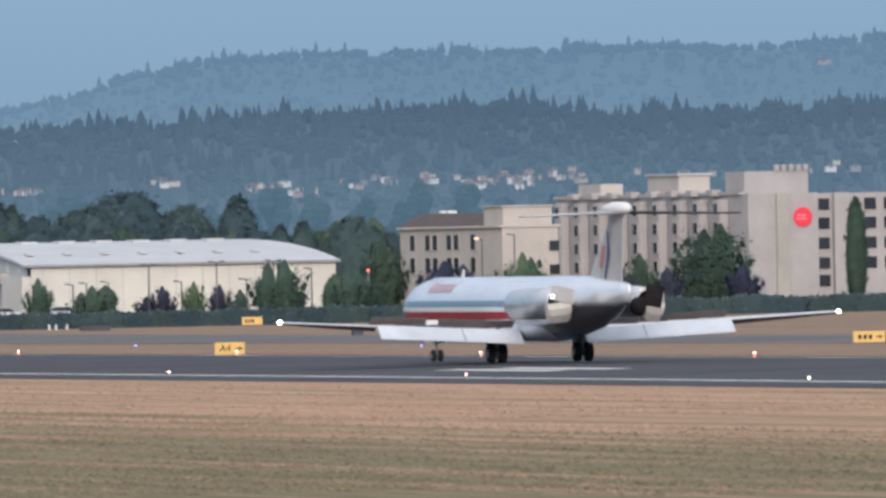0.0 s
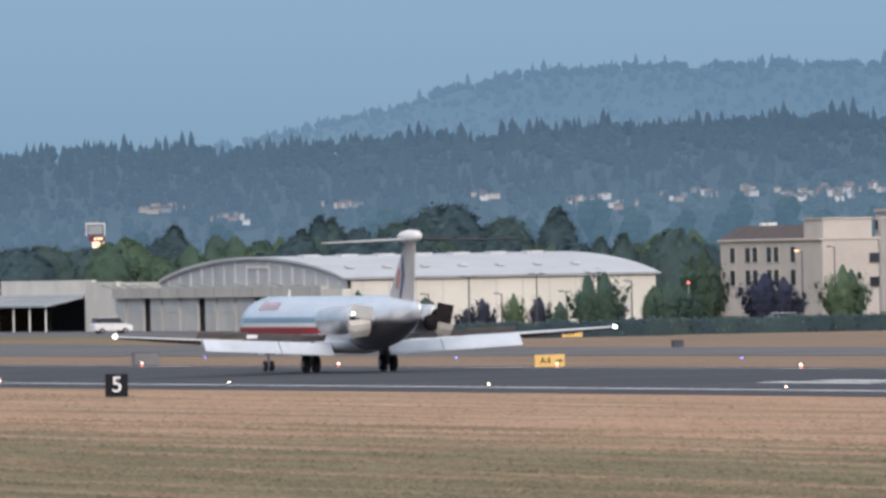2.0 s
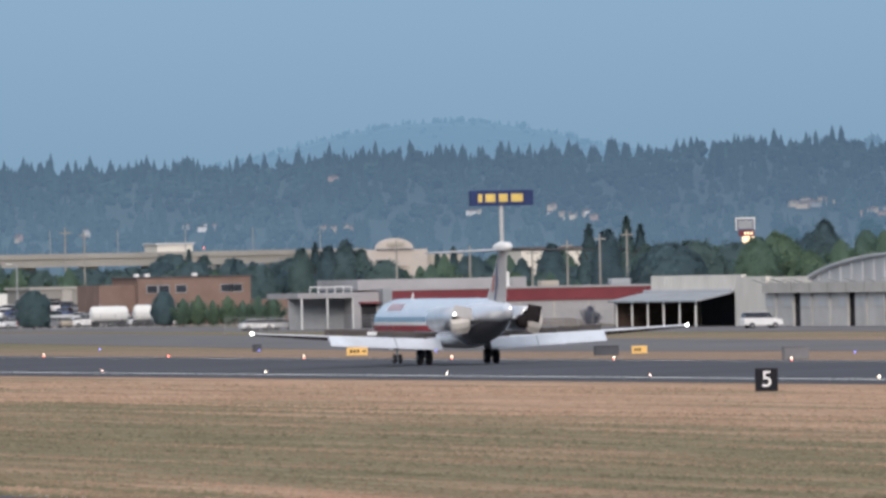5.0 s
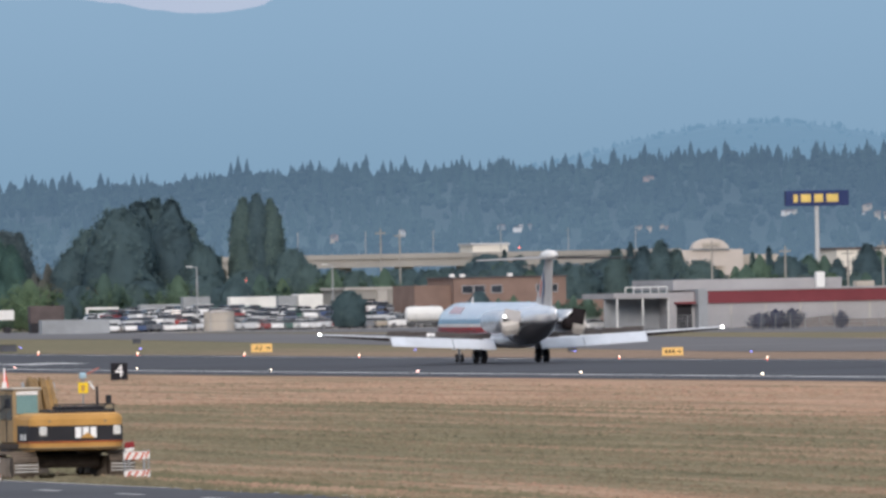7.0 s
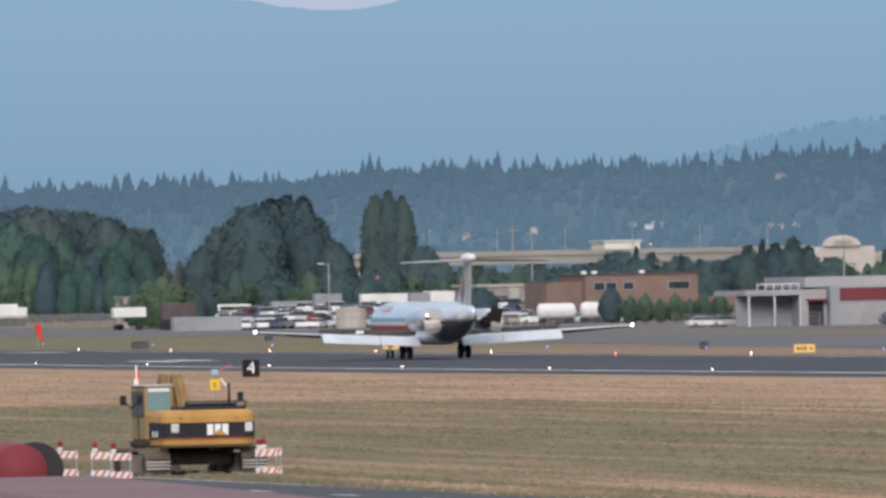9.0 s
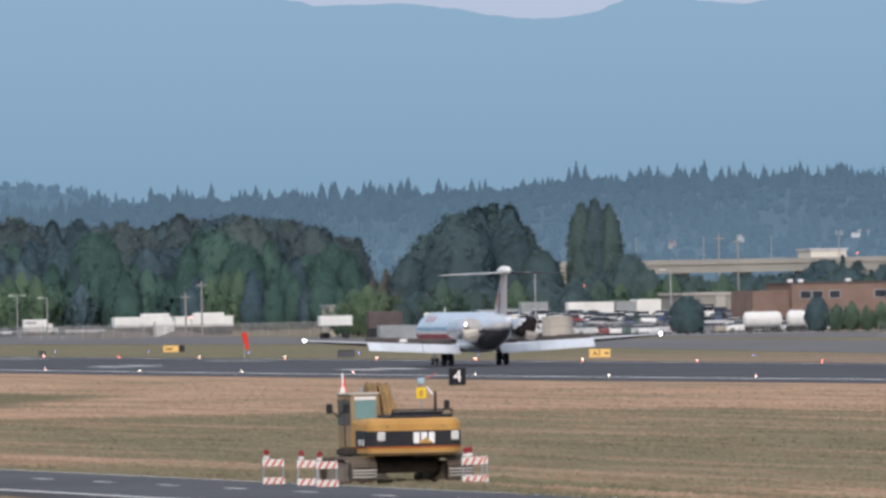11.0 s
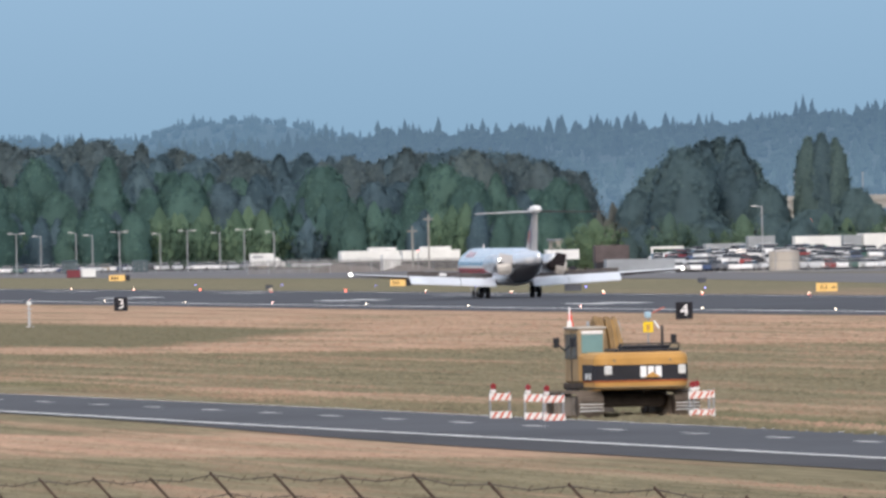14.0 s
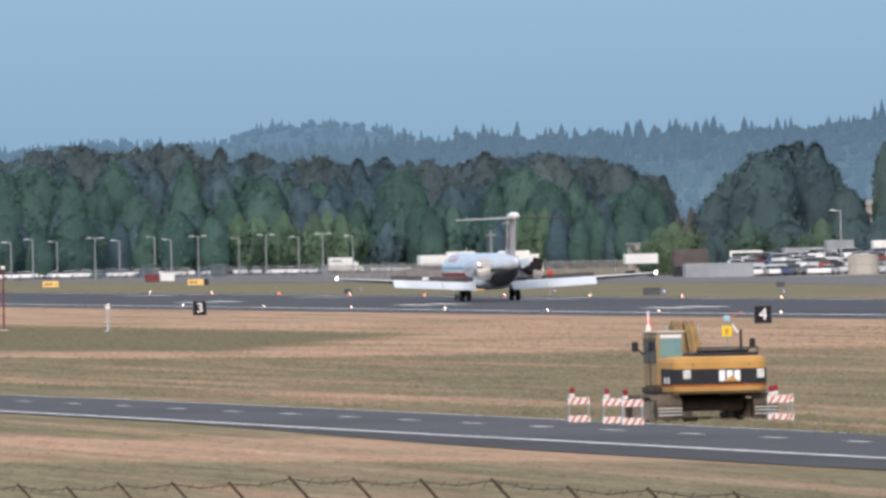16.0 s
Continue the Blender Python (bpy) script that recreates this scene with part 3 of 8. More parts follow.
def leaf_mat(name, base):
    """Leaves: matt, letting part of the light through, each tree of a slightly different green."""
    m = mat(name, base, 0.9, 0, 0.16, (0.12, 1.0), island=True)
    nt = m.node_tree
    b = nt.nodes["Principled BSDF"]
    b.inputs["Specular IOR Level"].default_value = 0.08
    tint = ramp(nt.nodes, [(0.0, (0.80, 0.84, 0.92)), (0.5, (0.94, 0.97, 0.97)), (1.0, (1.06, 1.06, 0.94))])
    nt.links.new(nt.nodes.new("ShaderNodeObjectInfo").outputs["Random"], tint.inputs[0])
    patch = ramp(nt.nodes, [(0.0, (0.78, 0.81, 0.86)), (0.6, (0.98, 0.98, 0.98)), (1.0, (1.16, 1.15, 1.05))])
    nt.links.new(nt.nodes.new("ShaderNodeNewGeometry").outputs["Random Per Island"], patch.inputs[0])
    col = mix_rgb(nt, "MULTIPLY", 1.0, b.inputs["Base Color"].links[0].from_socket, tint.outputs[0])
    col = mix_rgb(nt, "MULTIPLY", 1.0, col, patch.outputs[0])
    nt.links.new(col, b.inputs["Base Color"])
    glow_through = nt.nodes.new("ShaderNodeBsdfTranslucent")
    nt.links.new(col, glow_through.inputs[0])
    mixed = nt.nodes.new("ShaderNodeMixShader")
    mixed.inputs[0].default_value = 0.5
    nt.links.new(b.outputs[0], mixed.inputs[1])
    nt.links.new(glow_through.outputs[0], mixed.inputs[2])
    nt.links.new(mixed.outputs[0], nt.nodes["Material Output"].inputs[0])
    return m


# leaf colours of distant trees are lifted and blued: haze painted into them
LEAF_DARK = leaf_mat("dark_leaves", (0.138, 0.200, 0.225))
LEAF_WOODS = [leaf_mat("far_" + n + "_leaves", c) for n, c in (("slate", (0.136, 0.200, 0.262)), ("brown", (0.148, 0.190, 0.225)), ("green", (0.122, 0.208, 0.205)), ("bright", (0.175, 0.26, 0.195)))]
LEAF_MID = leaf_mat("green_leaves", (0.165, 0.240, 0.190))
LEAF_LIGHT = leaf_mat("yellow_green_leaves", (0.225, 0.305, 0.185))
LEAF_PURPLE = leaf_mat("purple_leaves", (0.105, 0.11, 0.175))
LEAF_BLUE = leaf_mat("conifer_needles", (0.15, 0.225, 0.265))
LEAF_AUTUMN = leaf_mat("rusty_leaves", (0.205, 0.205, 0.180))
LEAF_NEAR = leaf_mat("street_tree_leaves", (0.118, 0.175, 0.148))
HEDGE = leaf_mat("hedge_leaves", (0.145, 0.20, 0.225))


# ---- runway and road markings, lamps ----
def band(name, x0, x1, y0, y1, z_of, material, label, category="marking"):
    bm = bmesh.new()
    n = max(1, round((y1 - y0) / 50))
    vs = [[bm.verts.new((x, y0 + (y1 - y0) * i / n, z_of(x, y0 + (y1 - y0) * i / n))) for x in (x0, x1)] for i in range(n + 1)]
    for a, b in zip(vs, vs[1:]):
        bm.faces.new((a[0], a[1], b[1], b[0]))
    return tagged(link(name, bm, material), label, category, "", "structure")


def z_runway(x, y):
    return zg(y) + 0.02 + 0.32 * (1 - abs(x - RX) / 30) + 0.012


def z_road(x, y):
    return zg(y) + 0.03 + 0.05 * max(0.0, 1 - abs(x - road_mid(y) + 0.75) / 5.75) + 0.014


band("runway_edge_line", RX - 23.6, RX - 22.7, 200, 3600, z_runway, WHITE_LINE, "white painted runway edge line")
band("runway_edge_line", RX + 22.7, RX + 23.6, 200, 3600, z_runway, WHITE_LINE, "white painted runway edge line")
for y in (808, 1379, 1530, 1690):
    for k in range(2):
        band("touchdown_bar", RX - 13.5 + 3.2 * k, RX - 11.7 + 3.2 * k, y - 11, y + 11, z_runway, WHITE_LINE, "worn white touchdown bar on the asphalt")
for y in (1600, 1760, 1910):
    for k in range(2):
        band("touchdown_bar", RX + 9.5 + 3.2 * k, RX + 11.3 + 3.2 * k, y - 11, y + 11, z_runway, WHITE_LINE, "worn white touchdown bar on the asphalt")
def road_band(name, off, wide, y0, y1, label):
    """Paint that follows the bend of the road."""
    bm = bmesh.new()
    n = max(1, round((y1 - y0) / 10))
    rows = []
    for i in range(n + 1):
        y = y0 + (y1 - y0) * i / n
        rows.append([bm.verts.new((road_mid(y) + off + w, y, z_road(road_mid(y) + off + w, y))) for w in (-wide / 2, wide / 2)])
    for a, b in zip(rows, rows[1:]):
        bm.faces.new((a[0], a[1], b[1], b[0]))
    return tagged(link(name, bm, WHITE_LINE), label, "marking", "", "structure")


road_band("road_edge_line", -6.05, 0.42, 0, 1400, "white painted road edge line")
road_band("road_edge_line", 4.75, 0.2, 0, 1400, "worn white painted road edge line")
for i in range(34):
    y = 352 + 13.56 * i
    road_band("road_centre_dash", 0, 0.36, y, y + 3.6, "short white dash of the road centreline")


def runway_lamp(x, y, glow, z=None, red_under=False):
    z = zg(y) + 0.02 if z is None else z
    ob = thing("runway_lamp", "small elevated runway edge lamp shining at dusk", "lamp", (x, y, z), 0, "runway edge lamps")
    part("stem", tube((0, 0, 0), (0, 0, 0.17), 0.05, 0.04, 6), STEEL, ob)
    bm = bmesh.new()
    bmesh.ops.create_icosphere(bm, subdivisions=1, radius=0.062, matrix=Matrix.Translation((0, 0, 0.22)))
    part("lens", bm, glow, ob, "glowing lens")
    if red_under:
        part("collar", tube((0, 0, 0.02), (0, 0, 0.09), 0.055, 0.055, 8), LAMP_RED, ob, "red glowing collar")
    return ob


for i in range(17):
    runway_lamp(RX - 24.6, 713.6 + 59.9 * i, LAMP_PINK if i % 3 == 1 else LAMP_WHITE, z_runway(RX - 24.6, 713.6 + 59.9 * i))
for i in range(20):
    y = 885 + 59.0 * i
    runway_lamp(RX + 25.2, y, LAMP_RED if i in (8, 15, 17) else LAMP_WHITE, z_runway(RX + 25.2, y), True)
for i in range(14):
    y = 1040 + 78 * i
    ob = runway_lamp(294.5, y, LAMP_BLUE)
    tagged(ob, "small blue taxiway edge lamp on the grass", "lamp", "taxiway lamps")


# ---- signs of the field ----
def glyphs(text, size):
    """A flat mesh of characters in the built-in font, in x and z, centred."""
    cu = bpy.data.curves.new("characters", "FONT")
    cu.body, cu.size, cu.align_x, cu.align_y, cu.extrude = text, size, "CENTER", "CENTER", 0.008
    tmp = bpy.data.objects.new("characters", cu)
    scene.collection.objects.link(tmp)
    dg = bpy.context.evaluated_depsgraph_get()
    me = bpy.data.meshes.new_from_object(tmp.evaluated_get(dg))
    bm = bmesh.new()
    bm.from_mesh(me)
    bmesh.ops.rotate(bm, verts=bm.verts, cent=(0, 0, 0), matrix=Matrix.Rotation(radians(90), 3, "X"))
    bpy.data.objects.remove(tmp)
    bpy.data.curves.remove(cu)
    bpy.data.meshes.remove(me)
    return bm


def distance_sign(number, x, y, size):
    ob = thing("distance_sign", f"black runway distance sign with a white {number} in the grass", "sign", (x, y, zg(y) - 0.05), 0, "distance signs")
    w = size / 2
    part("panel", box((-w, -0.09, 0.10), (w, 0.09, 0.10 + size), 0.02), SIGN_BLACK, ob)
    for s in (-0.6, 0.6):
        part("leg", tube((s * w, 0, -0.05), (s * w, 0, 0.14), 0.035), STEEL, ob)
    part("base_pad", box((-w - 0.15, -0.3, -0.02), (w + 0.15, 0.3, 0.035)), CONCRETE, ob)
    bm = glyphs(number, size * 0.98)
    bmesh.ops.scale(bm, verts=bm.verts, vec=(1.05, 1, 1))
    bmesh.ops.translate(bm, verts=bm.verts, vec=(0, -0.10, 0.10 + size * 0.5))
    part("number", bm, SIGN_WHITE, ob, "white number")
    return ob


distance_sign("5", 200.3, 834, 1.27)
distance_sign("4", 200.3, 1141, 1.27)
distance_sign("3", 200.3, 1447, 1.27)


def taxi_sign(x, y, w, h, text, arrow=True, dark_end=False):
    label = "lit yellow taxiway sign with black marks on the grass"
    ob = thing("taxiway_sign", label, "sign", (x, y, zg(y)), 0, "taxiway signs")
    part("panel", box((-w / 2, -0.12, 0.08), (w / 2, 0.12, 0.08 + h), 0.02), SIGN_YELLOW, ob)
    for s in (-0.8, 0, 0.8):
        part("leg", tube((s * w / 2, 0, -0.05), (s * w / 2, 0, 0.12), 0.04), STEEL, ob)
    if text:
        bm = glyphs(text, h * 0.8)
        bmesh.ops.translate(bm, verts=bm.verts, vec=(-w * 0.16, -0.135, 0.08 + h / 2))
        part("writing", bm, BLACK, ob, "black writing")
    else:
        for k in range(3):
            part("mark", box((-w * 0.36 + k * w * 0.17, -0.135, 0.08 + h * 0.3), (-w * 0.26 + k * w * 0.17, -0.122, 0.08 + h * 0.7)), BLACK, ob, "black mark")
    if arrow:
        z, a = 0.08 + h / 2, h * 0.16
        pts = [(w * 0.2, z - a / 3), (w * 0.32, z - a / 3), (w * 0.32, z - a), (w * 0.43, z), (w * 0.32, z + a), (w * 0.32, z + a / 3), (w * 0.2, z + a / 3)]
        part("arrow", prism(pts, -0.135, -0.122, "y"), BLACK, ob, "black arrow")
    if dark_end:
        part("end_panel", box((w / 2 + 0.02, -0.12, 0.08), (w / 2 + 0.75, 0.12, 0.08 + h), 0.02), BLACK, ob, "dark panel beside")
    return ob


taxi_sign(272.3, 1009, 2.05, 0.83, "A4")
taxi_sign(392, 1444, 2.0, 0.75, "", False)
taxi_sign(313.6, 997, 2.2, 0.75, "")
taxi_sign(294.1, 1270, 1.3, 0.66, "", False)
taxi_sign(283.5, 1334, 1.85, 0.72, "")
taxi_sign(287, 1551, 2.15, 0.85, "A3")
taxi_sign(300, 1915, 1.9, 0.8, "", False, True)
taxi_sign(305, 2370, 2.4, 0.9, "")
taxi_sign(322, 2330, 2.4, 0.9, "", False, True)


def white_post(x, y, h):
    ob = thing("marker_post", "short white marker post standing in dry grass", "marker", (x, y, zg(y)), 0, "white marker posts")
    part("post", box((-0.1, -0.08, -0.05), (0.1, 0.08, h), 0.02), WHITE_BOX, ob)
    part("cap", box((-0.12, -0.1, h), (0.12, 0.1, h + 0.05), 0.015), STEEL, ob)


BOX_GREY = mat("dark_grey_cabinet", (0.085, 0.09, 0.105), 0.7, 0, 0.15)


BOX_PALE = mat("dull_grey_cabinet", (0.19, 0.19, 0.20), 0.75, 0, 0.15)


def dark_box(x, y, w, h, paint=BOX_GREY, word="dark"):
    ob = thing("equipment_box", f"low {word} grey electrical box standing in the grass", "utility box", (x, y, zg(y)), 0, "field boxes")
    part("case", box((-w / 2, -0.4, 0), (w / 2, 0.4, h), 0.04), paint, ob)
    part("lid", box((-w / 2 - 0.04, -0.44, h), (w / 2 + 0.04, 0.44, h + 0.05), 0.015), paint if paint is not BOX_GREY else BLACK, ob)
    return ob


for post_deg, post_y in ((14.44, 1440), (14.465, 1438), (14.505, 1436)):
    white_post(post_y * math.tan(radians(post_deg)), post_y, 0.5)
dark_box(278.5, 1150, 1.95, 0.95, BOX_PALE, "dull")
dark_box(290.8, 1268, 2.0, 0.75)
dark_box(367.5, 1410, 2.8, 0.55)
dark_box(298.4, 1450, 0.7, 0.6)
dark_box(346.2, 1242, 0.85, 0.55)
dark_box(327, 1850, 0.9, 0.5)
dark_box(284.3, 1690, 1.8, 0.75)
dark_box(283, 1910, 0.8, 0.5)


def windsock(x, y):
    ob = thing("windsock", "drooping orange windsock on a steel pole", "windsock", (x, y, zg(y)))
    part("pole", tube((0, 0, 0), (0, 0, 2.9), 0.06, 0.05), STEEL, ob)
    part("sock", loft([[(0.35 * k / 4 + r * math.cos(a), r * math.sin(a), 2.8 - 1.9 * k / 4) for a in [i * 0.785 for i in range(8)]] for k, r in enumerate((0.34, 0.32, 0.28, 0.24, 0.2))]), ORANGE, ob, "orange fabric sock")


windsock(281, 1740)


def marker_mast(x, y, h, material, label):
    ob = thing("mast", label, "mast", (x, y, zg(y)))
    part("pole", tube((0, 0, 0), (0, 0, h), 0.09, 0.06), material, ob)
    part("foot", box((-0.3, -0.3, -0.05), (0.3, 0.3, 0.1), 0.02), CONCRETE, ob)
    for k in range(4):
        part("rung", tube((-0.22, 0, h * (0.25 + 0.2 * k)), (0.22, 0, h * (0.25 + 0.2 * k)), 0.03), material, ob)
    part("lamp", box((-0.17, -0.17, h), (0.17, 0.17, h + 0.3), 0.05), WHITE_BOX, ob)
    return ob


marker_mast(161.0, 1216, 1.75, ARCH_GREY, "short pale grey instrument mast standing in the grass")
marker_mast(158.5, 1262, 5.0, RED_BAND, "tall thin red mast standing in the grass")


# ---- fence on the near bank ----
def fence():
    ob = thing("fence", "chain-link fence topped with leaning barbed-wire arms", "fence", (16.0, 0, 0))
    ys = [81.36 + 3.07 * i for i in range(17)]
    tops = []
    line = [(79, 5.20), (90.6, 5.15), (98.9, 5.11), (105.2, 5.06), (110.7, 4.97), (117.5, 4.85), (124.2, 4.75), (135, 4.6)]
    for i, y in enumerate(ys):
        top = interp(line, y) - 0.015 + 0.015 * math.sin(i * 2.3)
        part("post", tube((0, y, 1.9), (0, y, top), 0.035), STEEL, ob)
        part("arm", tube((0, y, top), (-0.3, y + 0.02 * math.sin(i * 7), top + 0.34), 0.013, 0.010, 6), DARK_STEEL, ob, "leaning steel arm")
        tops.append((y, top))
    for k in range(3):
        bm = bmesh.new()
        for (ya, za), (yb, zb) in zip(tops, tops[1:]):
            f = 0.15 + 0.4 * k
            pa, pb = (-0.3 * f, ya, za + 0.34 * f), (-0.3 * f, yb, zb + 0.34 * f)
            mid = (-0.3 * f, (ya + yb) / 2, (pa[2] + pb[2]) / 2 - 0.03)
            add_tube(bm, pa, mid, 0.004, None, 4, False)
            add_tube(bm, mid, pb, 0.004, None, 4, False)
            for j in range(5):
                yy = ya + (yb - ya) * (j + 0.5) / 5
                zz = pa[2] + (pb[2] - pa[2]) * (j + 0.5) / 5 - 0.02
                add_tube(bm, (-0.3 * f - 0.02, yy, zz - 0.02), (-0.3 * f + 0.02, yy + 0.02, zz + 0.02), 0.003, None, 3, False)
        part("barbed_wire", bm, DARK_STEEL, ob)
    bm = bmesh.new()
    for (ya, za), (yb, zb) in zip(tops, tops[1:]):
        for j in range(-24, 24):
            for lean in (0, 1):
                lo, hi = ya + (yb - ya) * j / 24, ya + (yb - ya) * (j + 24) / 24
                if lean:
                    lo, hi = hi, lo
                z0, z1 = 2.0, za - 0.1
                a, b = max(ya, min(yb, lo)), max(ya, min(yb, hi))
                if abs(a - b) > 0.05:
                    add_tube(bm, (0, a, z0 + (z1 - z0) * (a - lo) / (hi - lo)), (0, b, z0 + (z1 - z0) * (b - lo) / (hi - lo)), 0.003, None, 3, False)
    part("chain_link", bm, STEEL, ob, "grey wire mesh")


fence()


# ---- the airliner ----
def striped_metal():
    """Polished bare metal with a blue, a white and a red stripe along the side."""
    m = bpy.data.materials.new("polished_striped_metal")
    m.use_nodes = True
    nt = m.node_tree
    b = nt.nodes["Principled BSDF"]
    tc = nt.nodes.new("ShaderNodeTexCoord")
    sep = nt.nodes.new("ShaderNodeSeparateXYZ")
    nt.links.new(tc.outputs["Object"], sep.inputs[0])
    height = math_node(nt, "MULTIPLY", sep.outputs[2], 1 / 6)
    paint = ramp(nt.nodes, [(0, (0.5, 0.5, 0.5)), (2.42 / 6, (0.42, 0.035, 0.04)), (2.86 / 6, (0.8, 0.8, 0.8)), (3.14 / 6, (0.15, 0.235, 0.32)), (3.5 / 6, (0.5, 0.5, 0.5))])
    where = ramp(nt.nodes, [(0, (0, 0, 0)), (2.42 / 6, (1, 1, 1)), (3.5 / 6, (0, 0, 0))])
    for r in (paint, where):
        r.color_ramp.interpolation = "CONSTANT"
        nt.links.new(height, r.inputs[0])
    fore = math_node(nt, "GREATER_THAN", sep.outputs[1], -9.0)
    mask = math_node(nt, "MULTIPLY", where.outputs[0], fore)
    panel = noise_of(nt, 0.8, 3, 0.5, (1, 0.5, 1))
    metal = ramp(nt.nodes, [(0.35, (0.80, 0.82, 0.86)), (0.65, (0.88, 0.90, 0.93))])
    nt.links.new(panel.outputs[0], metal.inputs[0])
    # exhaust soot and the runway's dark reflection, painted on the belly under the tail
    aft = ramp(nt.nodes, [(0, (0,) * 3), (0.05, (0,) * 3), (0.3, (1,) * 3)])
    nt.links.new(math_node(nt, "MULTIPLY", math_node(nt, "ADD", sep.outputs[1], 6.0), -0.1), aft.inputs[0])
    under = ramp(nt.nodes, [(0, (1,) * 3), (3.25 / 6, (1,) * 3), (3.55 / 6, (0,) * 3)])
    nt.links.new(math_node(nt, "ADD", height, math_node(nt, "MULTIPLY", panel.outputs[0], 0.05)), under.inputs[0])
    soot_reflection = math_node(nt, "MULTIPLY", math_node(nt, "MULTIPLY", aft.outputs[0], under.outputs[0]), 0.88)
    bare = mix_rgb(nt, "MIX", soot_reflection, metal.outputs[0], (0.055, 0.052, 0.055))
    nt.links.new(mix_rgb(nt, "MIX", mask, bare, paint.outputs[0]), b.inputs["Base Color"])
    nt.links.new(math_node(nt, "SUBTRACT", 0.6, math_node(nt, "MULTIPLY", mask, 0.6)), b.inputs["Metallic"])
    rough = ramp(nt.nodes, [(0.3, (0.15,) * 3), (0.7, (0.19,) * 3)])
    nt.links.new(panel.outputs[0], rough.inputs[0])
    nt.links.new(rough.outputs[0], b.inputs["Roughness"])
    return m


SKIN = striped_metal()
BARE = mat("bare_metal", (0.66, 0.68, 0.71), 0.36, 0.85, 0.12, (0.6, 6))
FLAP = mat("grey_flap_paint", (0.56, 0.60, 0.66), 0.55, 0.0, 0.12, (0.4, 3))
WING_GREY = mat("grey_wing_paint", (0.68, 0.70, 0.73), 0.5, 0.2, 0.1, (0.4, 3))
FIN_GREY = mat("grey_fin_paint", (0.54, 0.53, 0.53), 0.5, 0.3, 0.12, (0.5, 4))
FAIRING_WHITE = mat("white_fairing", (0.75, 0.75, 0.74), 0.45, 0, 0.08)
TYRE = mat("tyre_rubber", (0.035, 0.035, 0.04), 0.9, 0, 0.2)
# nozzle soot, and the painted shade of the right tailplane half
SOOT_SHADE = mat("soot_shade_metal", (0.05, 0.045, 0.045), 0.6, 0.3, 0.3, (2, 10))
SPOILER = mat("dull_spoiler_metal", (0.17, 0.15, 0.14), 0.7, 0.1, 0.2, (1, 6))
# near-black: burnt metal, and shade or reflection painted as colour
BURNT_SHADE = mat("burnt_shade_metal", (0.022, 0.018, 0.02), 0.8, 0, 0.3, (2, 8))
BUCKET = mat("bucket_metal", (0.60, 0.57, 0.53), 0.6, 0.1, 0.15, (1, 6))


def wing_section(x, z, le, te, thick, n=6):
    pts = []
    for k in range(n + 1):
        f = k / n
        t = thick * 1.9 * math.sqrt(f + 0.004) * (1 - f) + 0.012
        pts.append((x, le + (te - le) * f, z + t * 0.6))
    for k in range(n, -1, -1):
        f = k / n
        t = thick * 1.9 * math.sqrt(f + 0.004) * (1 - f) + 0.012
        pts.append((x, le + (te - le) * f, z - t * 0.4))
    return pts


def wheel_pair(parent, x, y, r, gap, wide):
    for s in (-1, 1):
        c = x + s * gap / 2
        prof = [(c - wide / 2, r * 0.8), (c - wide * 0.42, r * 0.95), (c - wide * 0.2, r), (c + wide * 0.2, r), (c + wide * 0.42, r * 0.95), (c + wide / 2, r * 0.8)]
        rings = [[(px, y + pr * math.cos(a), r + pr * math.sin(a)) for a in [i * 2 * math.pi / 20 for i in range(20)]] for px, pr in prof]
        w = part("wheel", loft(rings), TYRE, parent, "black rubber wheel")
        part("hub", tube((c - wide / 2 - 0.01, y, r), (c + wide / 2 + 0.01, y, r), r * 0.4, None, 12), STEEL, w, "metal hub")


